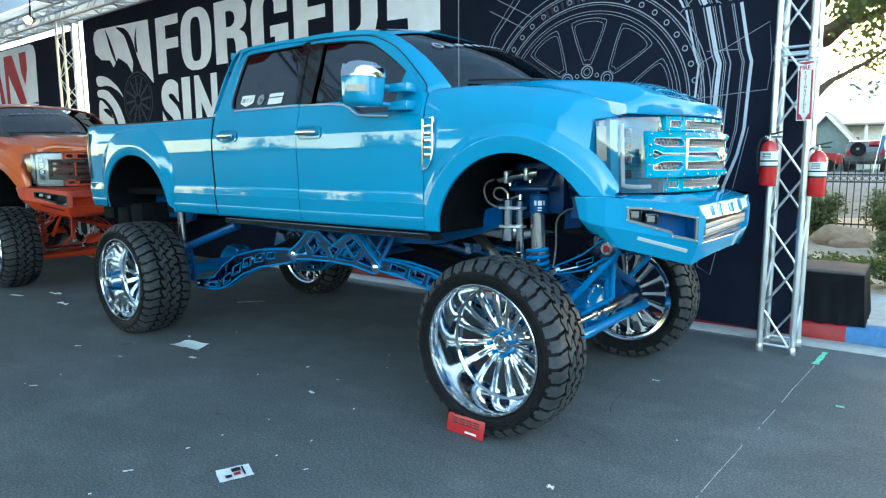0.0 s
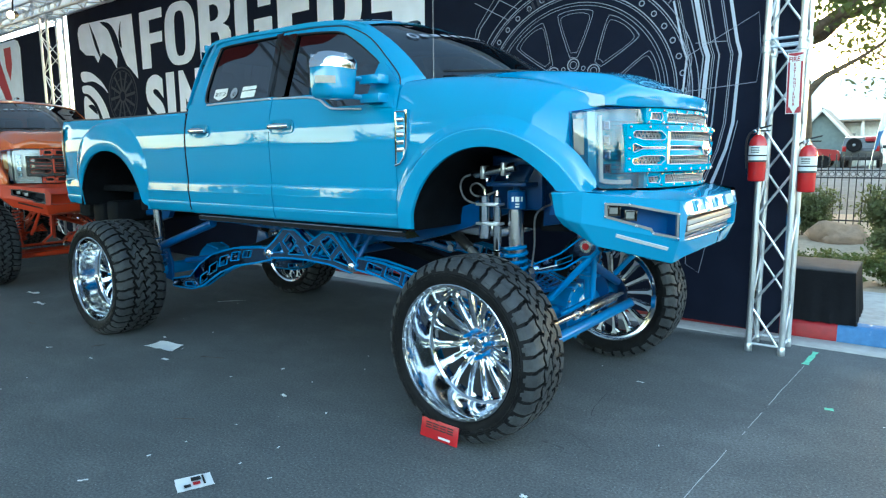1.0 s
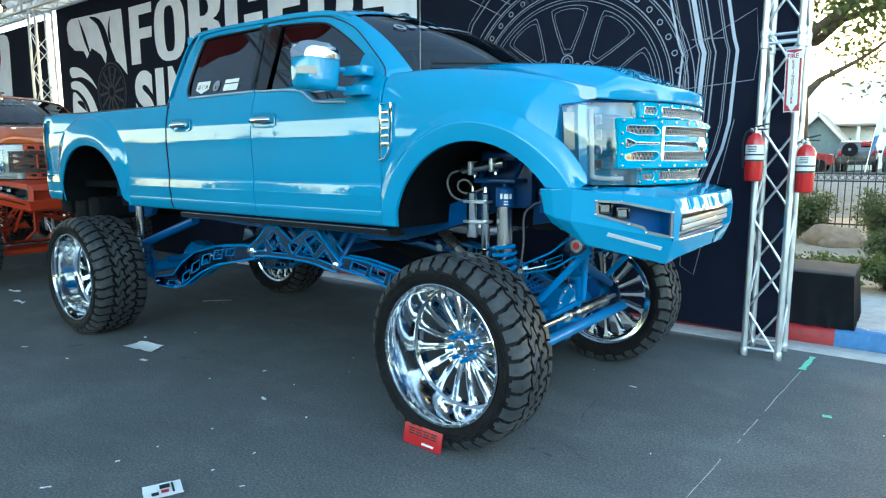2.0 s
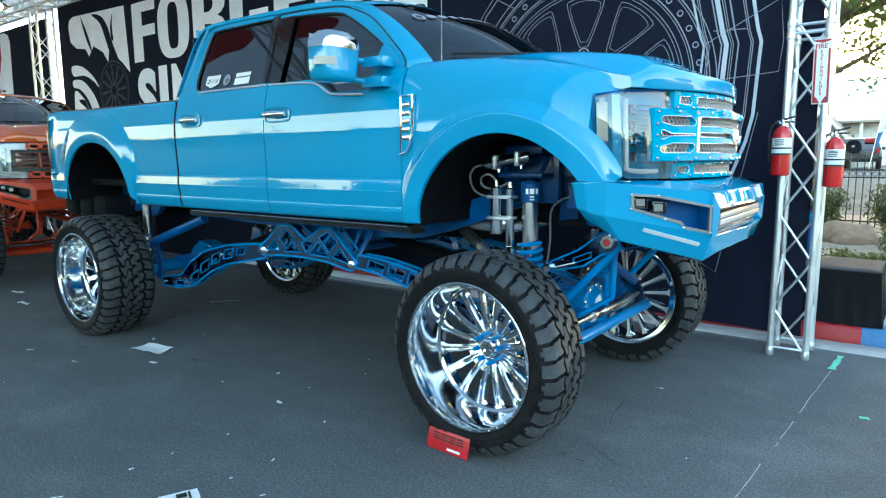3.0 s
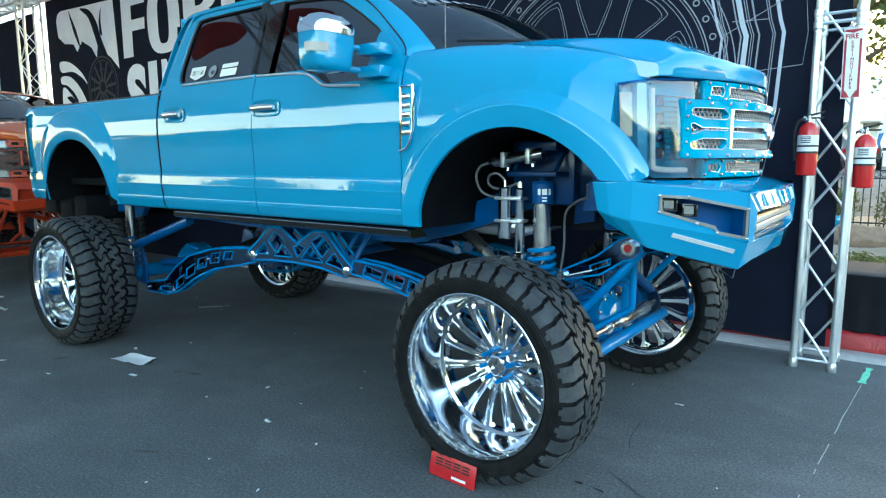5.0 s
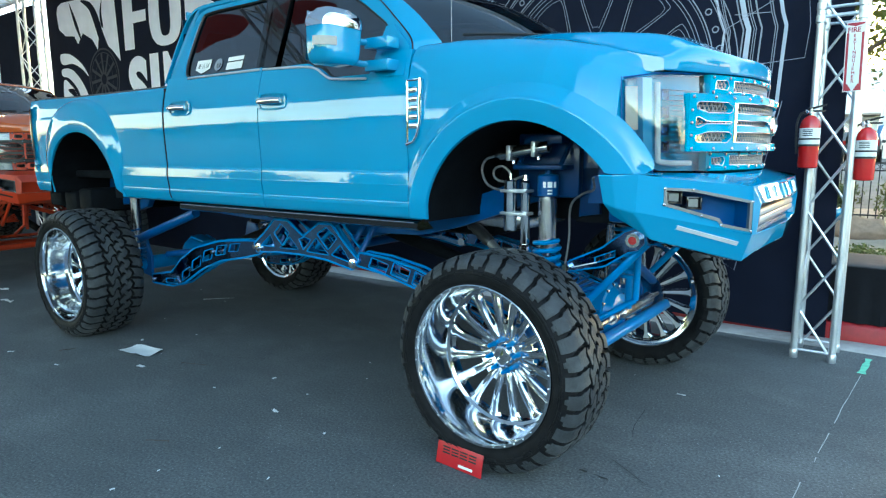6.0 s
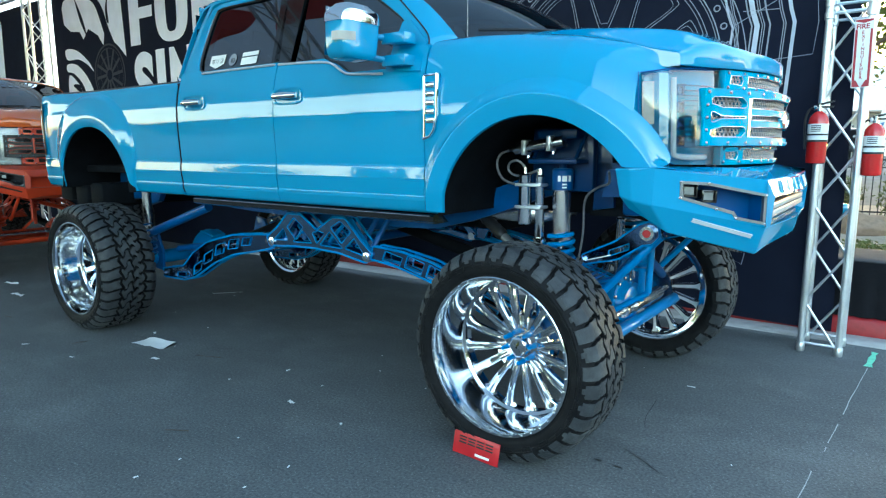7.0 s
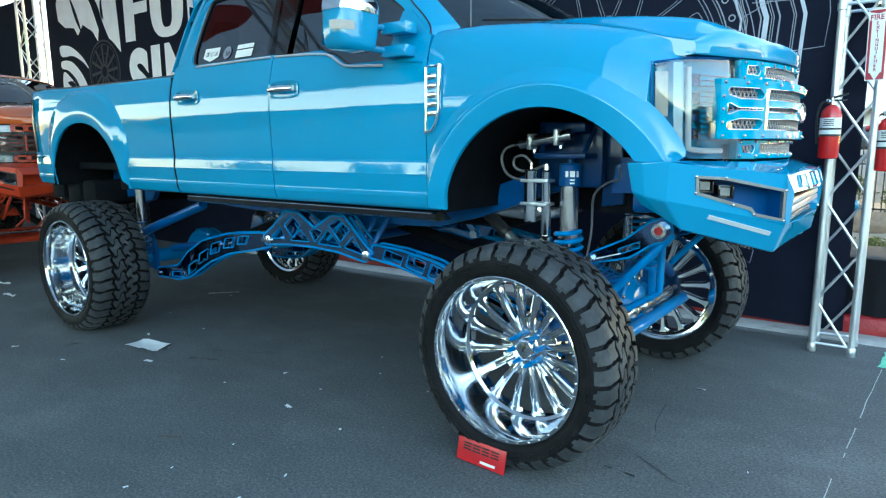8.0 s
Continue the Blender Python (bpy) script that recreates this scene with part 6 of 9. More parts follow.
def build_bumper(truck, paint, dark_paint, lit=True):
    P = lambda x, y, z: Vector((x, y, z))  # noqa: E731
    half = [  # right half: rear end, bend, corner, middle; top shelf, top, waist, lower, under
        [P(0.425, -0.84, 1.425), P(0.430, -0.990, 1.422), P(0.445, -0.965, 1.300), P(0.475, -0.93, 1.245), P(0.49, -0.80, 1.240)],
        [P(0.490, -0.83, 1.428), P(0.495, -0.992, 1.423), P(0.505, -0.975, 1.282), P(0.555, -0.900, 1.195), P(0.56, -0.76, 1.185)],
        [P(0.575, -0.78, 1.430), P(0.590, -0.958, 1.420), P(0.585, -0.960, 1.262), P(0.628, -0.86, 1.140), P(0.62, -0.72, 1.125)],
        [P(0.83, -0.53, 1.420), P(0.980, -0.612, 1.372), P(0.985, -0.612, 1.160), P(0.945, -0.580, 1.035), P(0.85, -0.50, 1.025)],
    ]
    bm = B()
    shelf_front = [P(0.90, 0.0, 1.425), P(1.020, 0.0, 1.378), P(1.045, 0.0, 1.292)]
    LAMP_HOLE = [(0.133, 1.358), (0.248, 1.350), (0.508, 1.300), (0.508, 1.188), (0.390, 1.212), (0.372, 1.236), (0.138, 1.302)]
    for side in (-1, 1):
        st = [[Vector((p.x, p.y * -side, p.z)) for p in row] for row in half]
        for a, b in zip(st, st[1:]):
            for k in range(4):
                if k == 1 and a is st[2]:
                    continue
                bm.faces.new([bm.verts.new(q) for q in (a[k], b[k], b[k + 1], a[k + 1])])
        # rear cap
        bm.faces.new([bm.verts.new(q) for q in st[0]])
        # side panel with the lamp window cut through
        tl, tr, br, bl = st[2][1], st[3][1], st[3][2], st[2][2]
        ux = (tr - tl).normalized()
        ux = Vector((ux.x, ux.y, 0)).normalized()
        uz = Vector((0, 0, 1))
        m = Matrix(((ux.x, 0, ux.y, tl.x), (ux.y, 0, -ux.x, tl.y), (0, 1, 0, 0), (0, 0, 0, 1)))
        if side > 0:
            m = Matrix(((ux.x, 0, -ux.y, tl.x), (ux.y, 0, ux.x, tl.y), (0, 1, 0, 0), (0, 0, 0, 1)))
        flat = lambda q: ((q - tl).dot(ux), q.z)  # noqa: E731
        hole = LAMP_HOLE
        plate(bm, [flat(tl), flat(tr), flat(br), flat(bl)], [hole], -0.012, m)
    # front: sloped shelf, bar opening, lower lip
    for side in (-1, 1):
        c = [Vector((p.x, p.y * -side, p.z)) for p in half[3]]
        i = side * -0.30
        quads = [
            (c[0], c[1], shelf_front[1], shelf_front[0]),
            (c[1], P(1.008, side * 0.555, 1.290), shelf_front[2], shelf_front[1]),
            (c[1], c[2], P(0.998, side * 0.560, 1.165), P(1.008, side * 0.555, 1.290)),
            (c[2], P(0.970, side * 0.45, 1.060), P(1.020, 0, 1.085), P(1.035, 0, 1.168), P(0.998, side * 0.560, 1.165)),
            (c[2], c[3], P(0.970, side * 0.45, 1.060)),
            (c[3], c[4], P(0.87, 0, 1.03), P(1.020, 0, 1.085), P(0.970, side * 0.45, 1.060)),
            (P(1.008, side * 0.555, 1.290), P(0.998, side * 0.560, 1.165), P(0.93, side * 0.55, 1.168), P(0.93, side * 0.55, 1.288)),
            (P(1.008, side * 0.555, 1.290), P(0.93, side * 0.55, 1.288), P(0.93, 0, 1.29), shelf_front[2]),
            (P(0.998, side * 0.560, 1.165), P(1.035, 0, 1.168), P(0.93, 0, 1.170), P(0.93, side * 0.55, 1.168)),
            (P(0.93, side * 0.55, 1.288), P(0.93, side * 0.55, 1.168), P(0.93, 0, 1.170), P(0.93, 0, 1.29)),
        ]
        for q in quads:
            bm.faces.new([bm.verts.new(v) for v in q])
    bmesh.ops.remove_doubles(bm, verts=bm.verts, dist=0.0015)
    bmesh.ops.recalc_face_normals(bm, faces=bm.faces)
    sharp = [e for e in bm.edges if e.is_manifold and e.calc_face_angle(0) > 0.40 and e.calc_length() > 0.03]
    bmesh.ops.bevel(bm, geom=sharp, offset=0.006, segments=2, affect="EDGES", profile=0.5)
    bumper = part("front_bumper", bm, paint, truck, "faceted steel bumper", 9.0)
    for side in (-1, 1):
        tl, tr = half[2][1], half[3][1]
        ux = Vector((tr.x - tl.x, tr.y - tl.y, 0)).normalized()
        out = Vector((ux.y, -ux.x, 0))
        def at(u, z, d):
            p = Vector((tl.x, tl.y, 0)) + ux * u + out * d + Vector((0, 0, z))
            return Vector((p.x, p.y * -side, p.z))
        hole = LAMP_HOLE
        wide = [(0.121, 1.370), (0.250, 1.3625), (0.520, 1.310), (0.520, 1.174), (0.385, 1.200), (0.366, 1.223), (0.123, 1.293)]
        bm = B()
        rows = [[at(u, z, d) for u, z in q] for q, d in ((wide, -0.002), (wide, 0.006), (hole, 0.006), (hole, -0.016))]
        sheet(bm, rows, closed=True)
        part("lamp_frame", tidy(bm), FRAME_STEEL if paint is BLUE else BLACK, bumper, "window frame of the bumper")
        bm = B()
        rows = [[at(u, z, d) for u, z in hole] for d in (-0.013, -0.11)]
        vs = sheet(bm, rows, closed=True)
        bm.faces.new(vs[-1])
        part("lamp_recess", tidy(bm), dark_paint, bumper)
        for u, z in ((0.122, 1.366), (0.122, 1.298), (0.250, 1.3595), (0.517, 1.305), (0.517, 1.178), (0.382, 1.206), (0.29, 1.2465)):
            bm = B()
            p = at(u, z, 0.006)
            stack(bm, p, Vector((out.x, out.y * -side, 0)), [(0, 0.006), (0.003, 0.006), (0.005, 0.003)], 8)
            part("bolt", bm, STEEL, bumper, "small steel bolt")
        for u in (0.185, 0.275):
            bm = B()
            z = 1.325 if u < 0.2 else 1.300
            rows = [[at(u + a * f, z + b * f, d) for a, b in ((-0.034, -0.026), (0.034, -0.030), (0.034, 0.026), (-0.034, 0.028))] for f, d in ((1, -0.09), (1, -0.030), (0.82, -0.028), (0.78, -0.045))]
            vs = sheet(bm, rows, closed=True)
            bm.faces.new(vs[-1])
            part("fog_lamp", tidy(bm), GLOSS_BLACK, bumper, "small black fog lamp")
            bm = B()
            vs = [bm.verts.new(at(u + a, z + b, -0.040)) for a, b in ((-0.022, -0.016), (0.022, -0.018), (0.022, 0.016), (-0.022, 0.017))]
            bm.faces.new(vs)
            part("fog_lens", bm, FRAME_STEEL, bumper, "small lamp reflector")
        # pale strip lamp on the lower facet
        a0 = half[2][2].lerp(half[3][2], 0.34).lerp(half[2][3].lerp(half[3][3], 0.34), 0.22)
        a1 = half[2][2].lerp(half[3][2], 0.90).lerp(half[2][3].lerp(half[3][3], 0.90), 0.38)
        nrm = (half[3][2] - half[2][2]).cross(half[2][3] - half[2][2]).normalized()
        if nrm.y > 0:
            nrm = -nrm
        wv = (a1 - a0).cross(nrm).normalized() * 0.009
        bm = B()
        rows = [[a0 + wv * k + nrm * d, a1 + wv * k + nrm * d] for k, d in ((-1, -0.002), (-1, 0.006), (1, 0.006), (1, -0.002))]
        sheet(bm, [[Vector((p.x, p.y * -side, p.z)) for p in r] for r in rows])
        part("strip_lamp", tidy(bm), GUIDE if lit else BLACK, bumper, "pale strip lamp" if lit else "black strip lamp")
    if lit:
        bm = B()
        box(bm, (0.935, -0.49, 1.196), (0.984, 0.49, 1.266), 0.006)
        barlamp = part("light_bar", bm, BLACK, bumper, "black light bar housing")
        for k, z in enumerate((1.216, 1.248)):
            bm = B()
            box(bm, (0.982, -0.480, z - 0.0135), (0.992, 0.480, z + 0.0135), 0.004)
            part("bar_lens", bm, BAR_LENS, barlamp, "bright reflector lens of the bar")
        bm = B()
        box(bm, (0.94, -0.54, 1.172), (0.955, 0.54, 1.286), 0.002)
        for yy in np.linspace(-0.535, 0.535, 80):
            box(bm, (0.955, yy - 0.0025, 1.176), (0.958, yy + 0.0025, 1.282))
        part("bar_grid", bm, MESH_METAL, bumper, "steel mesh behind the light bar")
        # pale and blue plates imitate stripes mirrored in the shelf's gloss
        for y, half_w, face in ((-0.32, 0.125, SHELF_REFLECTION), (0.0, 0.135, SHELF_REFLECTION), (0.31, 0.125, SHELF_REFLECTION), (-0.40, 0.020, paint), (-0.26, 0.026, paint), (-0.05, 0.018, paint), (0.12, 0.024, paint)):
            up = 0.004 if face is SHELF_REFLECTION else 0.009
            bm = B()
            a = [P(1.0225 - 0.066 * abs(y - half_w), y - half_w, 1.364), P(1.0225 - 0.066 * abs(y + half_w), y + half_w, 1.364), P(1.0415 - 0.066 * abs(y + half_w), y + half_w * 0.95, 1.306), P(1.0415 - 0.066 * abs(y - half_w), y - half_w * 0.95, 1.306)]
            n2 = Vector((0.96, 0, 0.28))
            lo = [bm.verts.new(q - n2 * 0.004) for q in a]
            hi = [bm.verts.new(q + n2 * up) for q in a]
            bm.faces.new(hi)
            skin(bm, lo, hi)
            part("shelf_reflection", bm, face, bumper, "plate on the bumper's shelf in place of a reflection")
    return bumper


def build_trim(truck, paint, side):
    """Mirror, flank badge and running board of one flank."""
    fl = lambda pts: [(x, y * -side, z) for x, y, z in pts]  # noqa: E731
    bm = B()
    rows = []
    wide = [(0, 0.098), (0.04, 0.114), (0.14, 0.127), (0.5, 0.138), (0.78, 0.141), (0.86, 0.136), (0.94, 0.112), (1.0, 0.086)]
    thick = [(0, 0.066), (0.04, 0.078), (0.12, 0.085), (0.8, 0.084), (0.92, 0.074), (1.0, 0.050)]
    for t in (0, 0.03, 0.07, 0.12, 0.25, 0.4, 0.55, 0.7, 0.8, 0.86, 0.91, 0.95, 0.98, 1.0):
        z = 1.960 + 0.265 * t
        w, d = lerp_table(wide, t), lerp_table(thick, t)
        cy = -1.245 + 0.018 * t
        row = []
        for k in range(24):
            a = 2 * math.pi * k / 24
            ca, sa = math.cos(a), math.sin(a)
            row.append((-0.905 + d * math.copysign(abs(ca) ** (0.45 if ca > 0 else 0.3), ca) * (1.15 if ca > 0 else 0.75), cy + w * math.copysign(abs(sa) ** 0.42, sa), z))
        rows.append(row)
    vs = sheet(bm, [fl(r) for r in rows], closed=True)
    bm.faces.new(vs[0])
    bm.faces.new(vs[-1])
    mirror = part("mirror", tidy(bm), paint, truck, "towing mirror in painted housing")
    bm = B()
    rows = []
    for t in (0.665, 0.70, 0.76, 0.82, 0.87, 0.91, 0.95, 0.98, 1.0):
        z = 1.960 + 0.265 * t + 0.004 * (t > 0.99)
        w, d = lerp_table(wide, t) + 0.004, lerp_table(thick, t) + 0.004
        cy = -1.245 + 0.018 * t
        row = []
        for k in range(24):
            a = 2 * math.pi * k / 24
            ca, sa = math.cos(a), math.sin(a)
            row.append((-0.905 + d * math.copysign(abs(ca) ** (0.45 if ca > 0 else 0.3), ca) * (1.15 if ca > 0 else 0.75), cy + w * math.copysign(abs(sa) ** 0.42, sa), z))
        rows.append(row)
    vs = sheet(bm, [fl(r) for r in rows], closed=True)
    bm.faces.new(vs[-1])
    part("mirror_cap", tidy(bm), CHROME, mirror, "chrome mirror cap")
    bm = B()
    rows = fl([(-0.973, -1.36, 1.98), (-0.973, -1.13, 1.98), (-0.973, -1.11, 2.22), (-0.973, -1.34, 2.22)])
    bm.faces.new([bm.verts.new(p) for p in rows])
    part("mirror_glass", bm, CHROME, mirror, "mirror glass")
    bm = B()
    rows = [fl([(x, y, z) for z in (2.040, 2.082)]) for x, y in ((-0.885, -1.392), (-0.850, -1.385), (-0.815, -1.355), (-0.800, -1.31))]
    sheet(bm, rows)
    part("turn_lamp", bm, PALE_MARKER, mirror, "pale ribbed turn lamp on the mirror")
    for z, zt in ((2.100, 2.085), (1.990, 1.972)):
        bm = B()
        lo, hi = (-0.90, -1.14, z), (-0.80, -0.985, zt)
        pipe(bm, fl([lo, (-0.86, -1.06, (z + zt) / 2), hi]), 0.017, 8)
        box(bm, (-0.86, -1.055 if side < 0 else 0.955, zt - 0.028), (-0.70, -0.955 if side < 0 else 1.055, zt + 0.028), 0.006)
        part("mirror_arm", bm, paint, mirror)
    bm = B()
    pts = [(-0.645, 2.07), (-0.68, 2.10), (-0.80, 2.205), (-0.855, 2.20), (-0.875, 2.10), (-0.90, 1.925), (-0.645, 1.915)]
    lo = [bm.verts.new((x, side * (lean(z) - 0.012), z)) for x, z in pts]
    hi = [bm.verts.new((x * 0.97 - 0.022, side * (lean(z) + 0.012), z)) for x, z in pts]
    bm.faces.new(hi)
    skin(bm, lo, hi)
    part("mirror_base", tidy(bm), paint, mirror)
    # bright vent badge on the fender, with plain raised bars
    bm = B()
    out = [(-0.605, 1.890), (-0.512, 1.890), (-0.514, 1.68), (-0.535, 1.605), (-0.562, 1.572), (-0.605, 1.560)]
    m = upright(0, side * 1.008, 0) if side < 0 else Matrix.Translation((0, 1.008, 0)) @ Matrix(((1, 0, 0, 0), (0, 0, 1, 0), (0, 1, 0, 0), (0, 0, 0, 1)))
    prism(bm, out if side < 0 else out[::-1], -0.012, 0.010, m, 0.004)
    vent = part("vent_badge", bm, paint, truck, "fender vent badge with a chrome rim")
    bm = B()
    pipe(bm, [m @ Vector((x - 0.004, z, 0.010)) for x, z in out[1:]], 0.0085, 8)
    pipe(bm, [m @ Vector((x, z, 0.010)) for x, z in ((-0.600, 1.884), (-0.520, 1.884))], 0.007, 8)
    pipe(bm, [m @ Vector((x, z, 0.010)) for x, z in ((-0.600, 1.880), (-0.600, 1.570))], 0.006, 8)
    part("vent_rim", bm, CHROME, vent, "chrome rim")
    for z in (1.655, 1.700, 1.745, 1.790, 1.835):
        bm = B()
        loop = [(-0.588, z - 0.014), (-0.535, z - 0.014), (-0.535, z + 0.014), (-0.588, z + 0.014)]
        prism(bm, loop if side < 0 else loop[::-1], 0.010, 0.016, m, 0.002)
        part("badge_bar", bm, CHROME, vent, "bright raised bar")
    bm = B()
    rows = []
    for x in np.linspace(-2.86, -0.60, 14):
        rows.append(fl([(x, -0.86, 1.150), (x, -0.925, 1.150), (x, -0.945, 1.140), (x, -0.945, 1.112), (x, -0.925, 1.100), (x, -0.80, 1.100)]))
    vs = sheet(bm, rows)
    bm.faces.new(vs[0])
    bm.faces.new(vs[-1])
    board = part("running_board", tidy(bm), GLOSS_BLACK, truck, "gloss black running board")
    bm = B()
    pipe(bm, fl([(-2.85, -0.947, 1.143), (-0.62, -0.947, 1.143)]), 0.004, 6)
    part("board_edge", bm, STEEL, board, "thin bright edge strip")

# ---- running gear under the lifted body ----
def spring(bm, c, z0, z1, r, wire, turns):
    n = int(turns * 14)
    pipe(bm, [(c[0] + r * math.cos(2 * math.pi * turns * k / n), c[1] + r * math.sin(2 * math.pi * turns * k / n), z0 + (z1 - z0) * k / n) for k in range(n + 1)], wire, 6)


def bar_plate(outline, holes, y, thick):
    """A laser-cut plate that stands upright along the truck."""
    bm = B()
    plate(bm, outline, holes, thick, Matrix(((1, 0, 0, 0), (0, 0, -1, y + thick / 2), (0, 1, 0, 0), (0, 0, 0, 1))))
    bmesh.ops.recalc_face_normals(bm, faces=bm.faces)
    return bm


def slot(x, z, w, h, skew=0.0, slope=0.0):
    w, h = w * 1.12, h * 1.3
    return [(x + a * w + b * skew, z + b * h + a * w * slope) for a, b in ((-0.5, -0.5), (0.5, -0.5), (0.5, 0.5), (-0.5, 0.5))]


def build_under(truck, paint, dark_paint, plate_mat, edge_mat):
    def edge_lines(bar, outline, holes, y):
        for loop, r in [(outline, 0.009)] + [(h, 0.0062) for h in holes]:
            bm = B()
            dense = []
            for k in range(len(loop)):
                p, q = loop[k], loop[(k + 1) % len(loop)]
                dense += [(p[0] + (q[0] - p[0]) * t, p[1] + (q[1] - p[1]) * t) for t in (0.06, 0.5, 0.94)]
            pipe(bm, [(x, y, z) for x, z in dense], r, 6, closed=True)
            part("bar_edge", bm, edge_mat, bar, "painted edge of a cut-out")
    for side in (-1, 1):
        bm = B()
        rows = []
        for x, z in curve([(-5.15, 1.20), (-4.6, 1.24), (-3.6, 1.22), (-3.0, 1.10), (-1.2, 1.07), (-0.77, 1.12), (-0.45, 1.215), (-0.13, 1.325), (0.15, 1.36), (0.40, 1.34), (0.62, 1.30)], 5):
            rows.append([(x, side * y, z + d) for y, d in ((0.40, -0.075), (0.48, -0.075), (0.48, 0.075), (0.40, 0.075))])
        vs = sheet(bm, rows, closed=True)
        bm.faces.new(vs[0])
        bm.faces.new(vs[-1])
        part("chassis_rail", tidy(bm), dark_paint, truck)
        # liners of the wheel openings
        for arch in (FRONT_ARCH, REAR_ARCH):
            bm = B()
            cx, cz, rx, rz = arch
            rows = []
            for t in np.linspace(0.02 if arch is REAR_ARCH else 0.56, math.pi - 0.02, 26):
                tuck = 0.9 * lerp_table(NOSE_IN, cx + rx * 1.15 * math.cos(t))
                rows.append([(cx + rx * f * math.cos(t), side * min(y, 1.018 - tuck), cz + rz * f * math.sin(t)) for y, f in ((0.985, 1.10), (1.018, 1.012), (1.010, 1.012), (0.90, 1.03), (0.36, 1.03))])
            sheet(bm, rows)
            rows = [[(cx + rx * 1.02 * math.cos(t) * f, side * 0.36, cz + rz * 1.03 * math.sin(t) * f) for t in np.linspace(0.02, math.pi - 0.02, 20)] for f in (1.0, 0.02)]
            sheet(bm, rows)
            part("wheel_liner", tidy(bm), DARK, truck, "black wheel liner")
        # frame bracket over the rear axle
        bm = B()
        prism(bm, [(-4.50, 1.10), (-4.42, 1.04), (-4.30, 1.07), (-4.16, 1.00), (-4.00, 1.04), (-3.94, 1.12), (-3.96, 1.20), (-4.10, 1.23), (-4.48, 1.19)], 0, 0.05, Matrix(((1, 0, 0, 0), (0, 0, -1, side * 0.52), (0, 1, 0, 0), (0, 0, 0, 1))), 0.012)
        part("frame_bracket", bm, dark_paint, truck)
        bm = B()
        for k in range(4):
            tube(bm, (-4.06 + 0.07 * k, side * 0.58, 1.35 + 0.012 * (k % 2)), (-4.06 + 0.07 * k, side * 0.68, 1.35 + 0.012 * (k % 2)), 0.014, 8)
        tube(bm, (-4.10, side * 0.62, 1.352), (-3.80, side * 0.62, 1.36), 0.012, 8)
        part("valve_block", bm, STEEL, truck, "small steel valve block")
        # ladder bar to the rear axle and to the front axle
        rear = [(-3.83, 0.385), (-3.50, 0.392), (-3.34, 0.435), (-3.05, 0.590), (-2.80, 0.680), (-2.50, 0.735), (-2.30, 0.780), (-2.28, 0.880), (-2.46, 0.868), (-2.80, 0.838), (-3.15, 0.752), (-3.36, 0.640), (-3.52, 0.510), (-3.83, 0.460)]
        holes = [slot(-2.62, 0.800, 0.11, 0.050, 0.03, 0.12), slot(-2.79, 0.765, 0.12, 0.062, 0.03, 0.16), slot(-2.97, 0.710, 0.12, 0.070, 0.03, 0.28), slot(-3.14, 0.625, 0.12, 0.070, 0.02, 0.45), slot(-3.30, 0.520, 0.11, 0.065, 0.02, 0.50), slot(-3.52, 0.435, 0.16, 0.035, 0.0, 0.10)]
        for y in (0.66, 0.585):
            bar = part("ladder_bar", bar_plate(rear, holes, side * y, 0.010), plate_mat, truck, "laser-cut ladder bar with painted edges")
            edge_lines(bar, rear, holes, side * y)
        bm = B()
        pipe(bm, [(x, side * 0.622, z) for x, z in rear[5:9]], 0.012, 6)
        for x, z in ((-2.36, 0.83), (-3.80, 0.42), (-2.90, 0.745), (-3.22, 0.565)):
            tube(bm, (x, side * 0.565, z), (x, side * 0.680, z), 0.017, 14)
        part("bar_bush", bm, STEEL, truck, "bright steel bush")
        bm = B()
        rows = [[(x, side * (0.622 + d), z) for d in (-0.030, 0.030)] for x, z in rear[7:] + rear[:1]]
        sheet(bm, rows)
        part("bar_web", bm, plate_mat, truck)
        bm = B()
        sheet(bm, [[(x, side * (0.622 + d), z) for d in (-0.020, 0.020)] for x, z in curve([(-3.45, 0.43), (-3.1, 0.61), (-2.8, 0.725), (-2.4, 0.80)], 3)])
        part("bar_liner", bm, POLISHED, truck, "polished plate inside the ladder bar")
        front = [(-1.34, 0.795), (-1.10, 0.765), (-0.83, 0.700), (-0.45, 0.560), (-0.15, 0.470), (-0.12, 0.580), (-0.45, 0.690), (-0.83, 0.825), (-1.08, 0.868), (-1.30, 0.882)]
        holes = [slot(-1.14, 0.812, 0.13, 0.050, 0.03, -0.22), slot(-0.96, 0.790, 0.12, 0.060, 0.03, -0.28), slot(-0.79, 0.745, 0.12, 0.065, 0.03, -0.34), slot(-0.61, 0.683, 0.12, 0.065, 0.03, -0.36), slot(-0.42, 0.615, 0.13, 0.060, 0.03, -0.36)]
        for y in (0.66, 0.585):
            bar = part("radius_arm", bar_plate(front, holes, side * y, 0.010), plate_mat, truck, "laser-cut radius arm with painted edges")
            edge_lines(bar, front, holes, side * y)
        bm = B()
        sheet(bm, [[(x, side * (0.622 + d), z) for d in (-0.030, 0.030)] for x, z in ((-1.30, 0.830), (-0.83, 0.765), (-0.15, 0.53))])
        part("arm_liner", bm, POLISHED, truck, "polished plate inside the radius arm")
        # central bracket: two trusses of flat bar under the chassis
        frame_line = [(-2.33, 0.795), (-2.10, 0.815), (-1.85, 0.820), (-1.60, 0.808), (-1.36, 0.765), (-1.30, 0.83), (-1.42, 0.93), (-1.54, 1.05), (-1.66, 1.05), (-1.82, 0.95), (-1.98, 1.05), (-2.12, 1.05), (-2.24, 0.94), (-2.36, 0.86)]
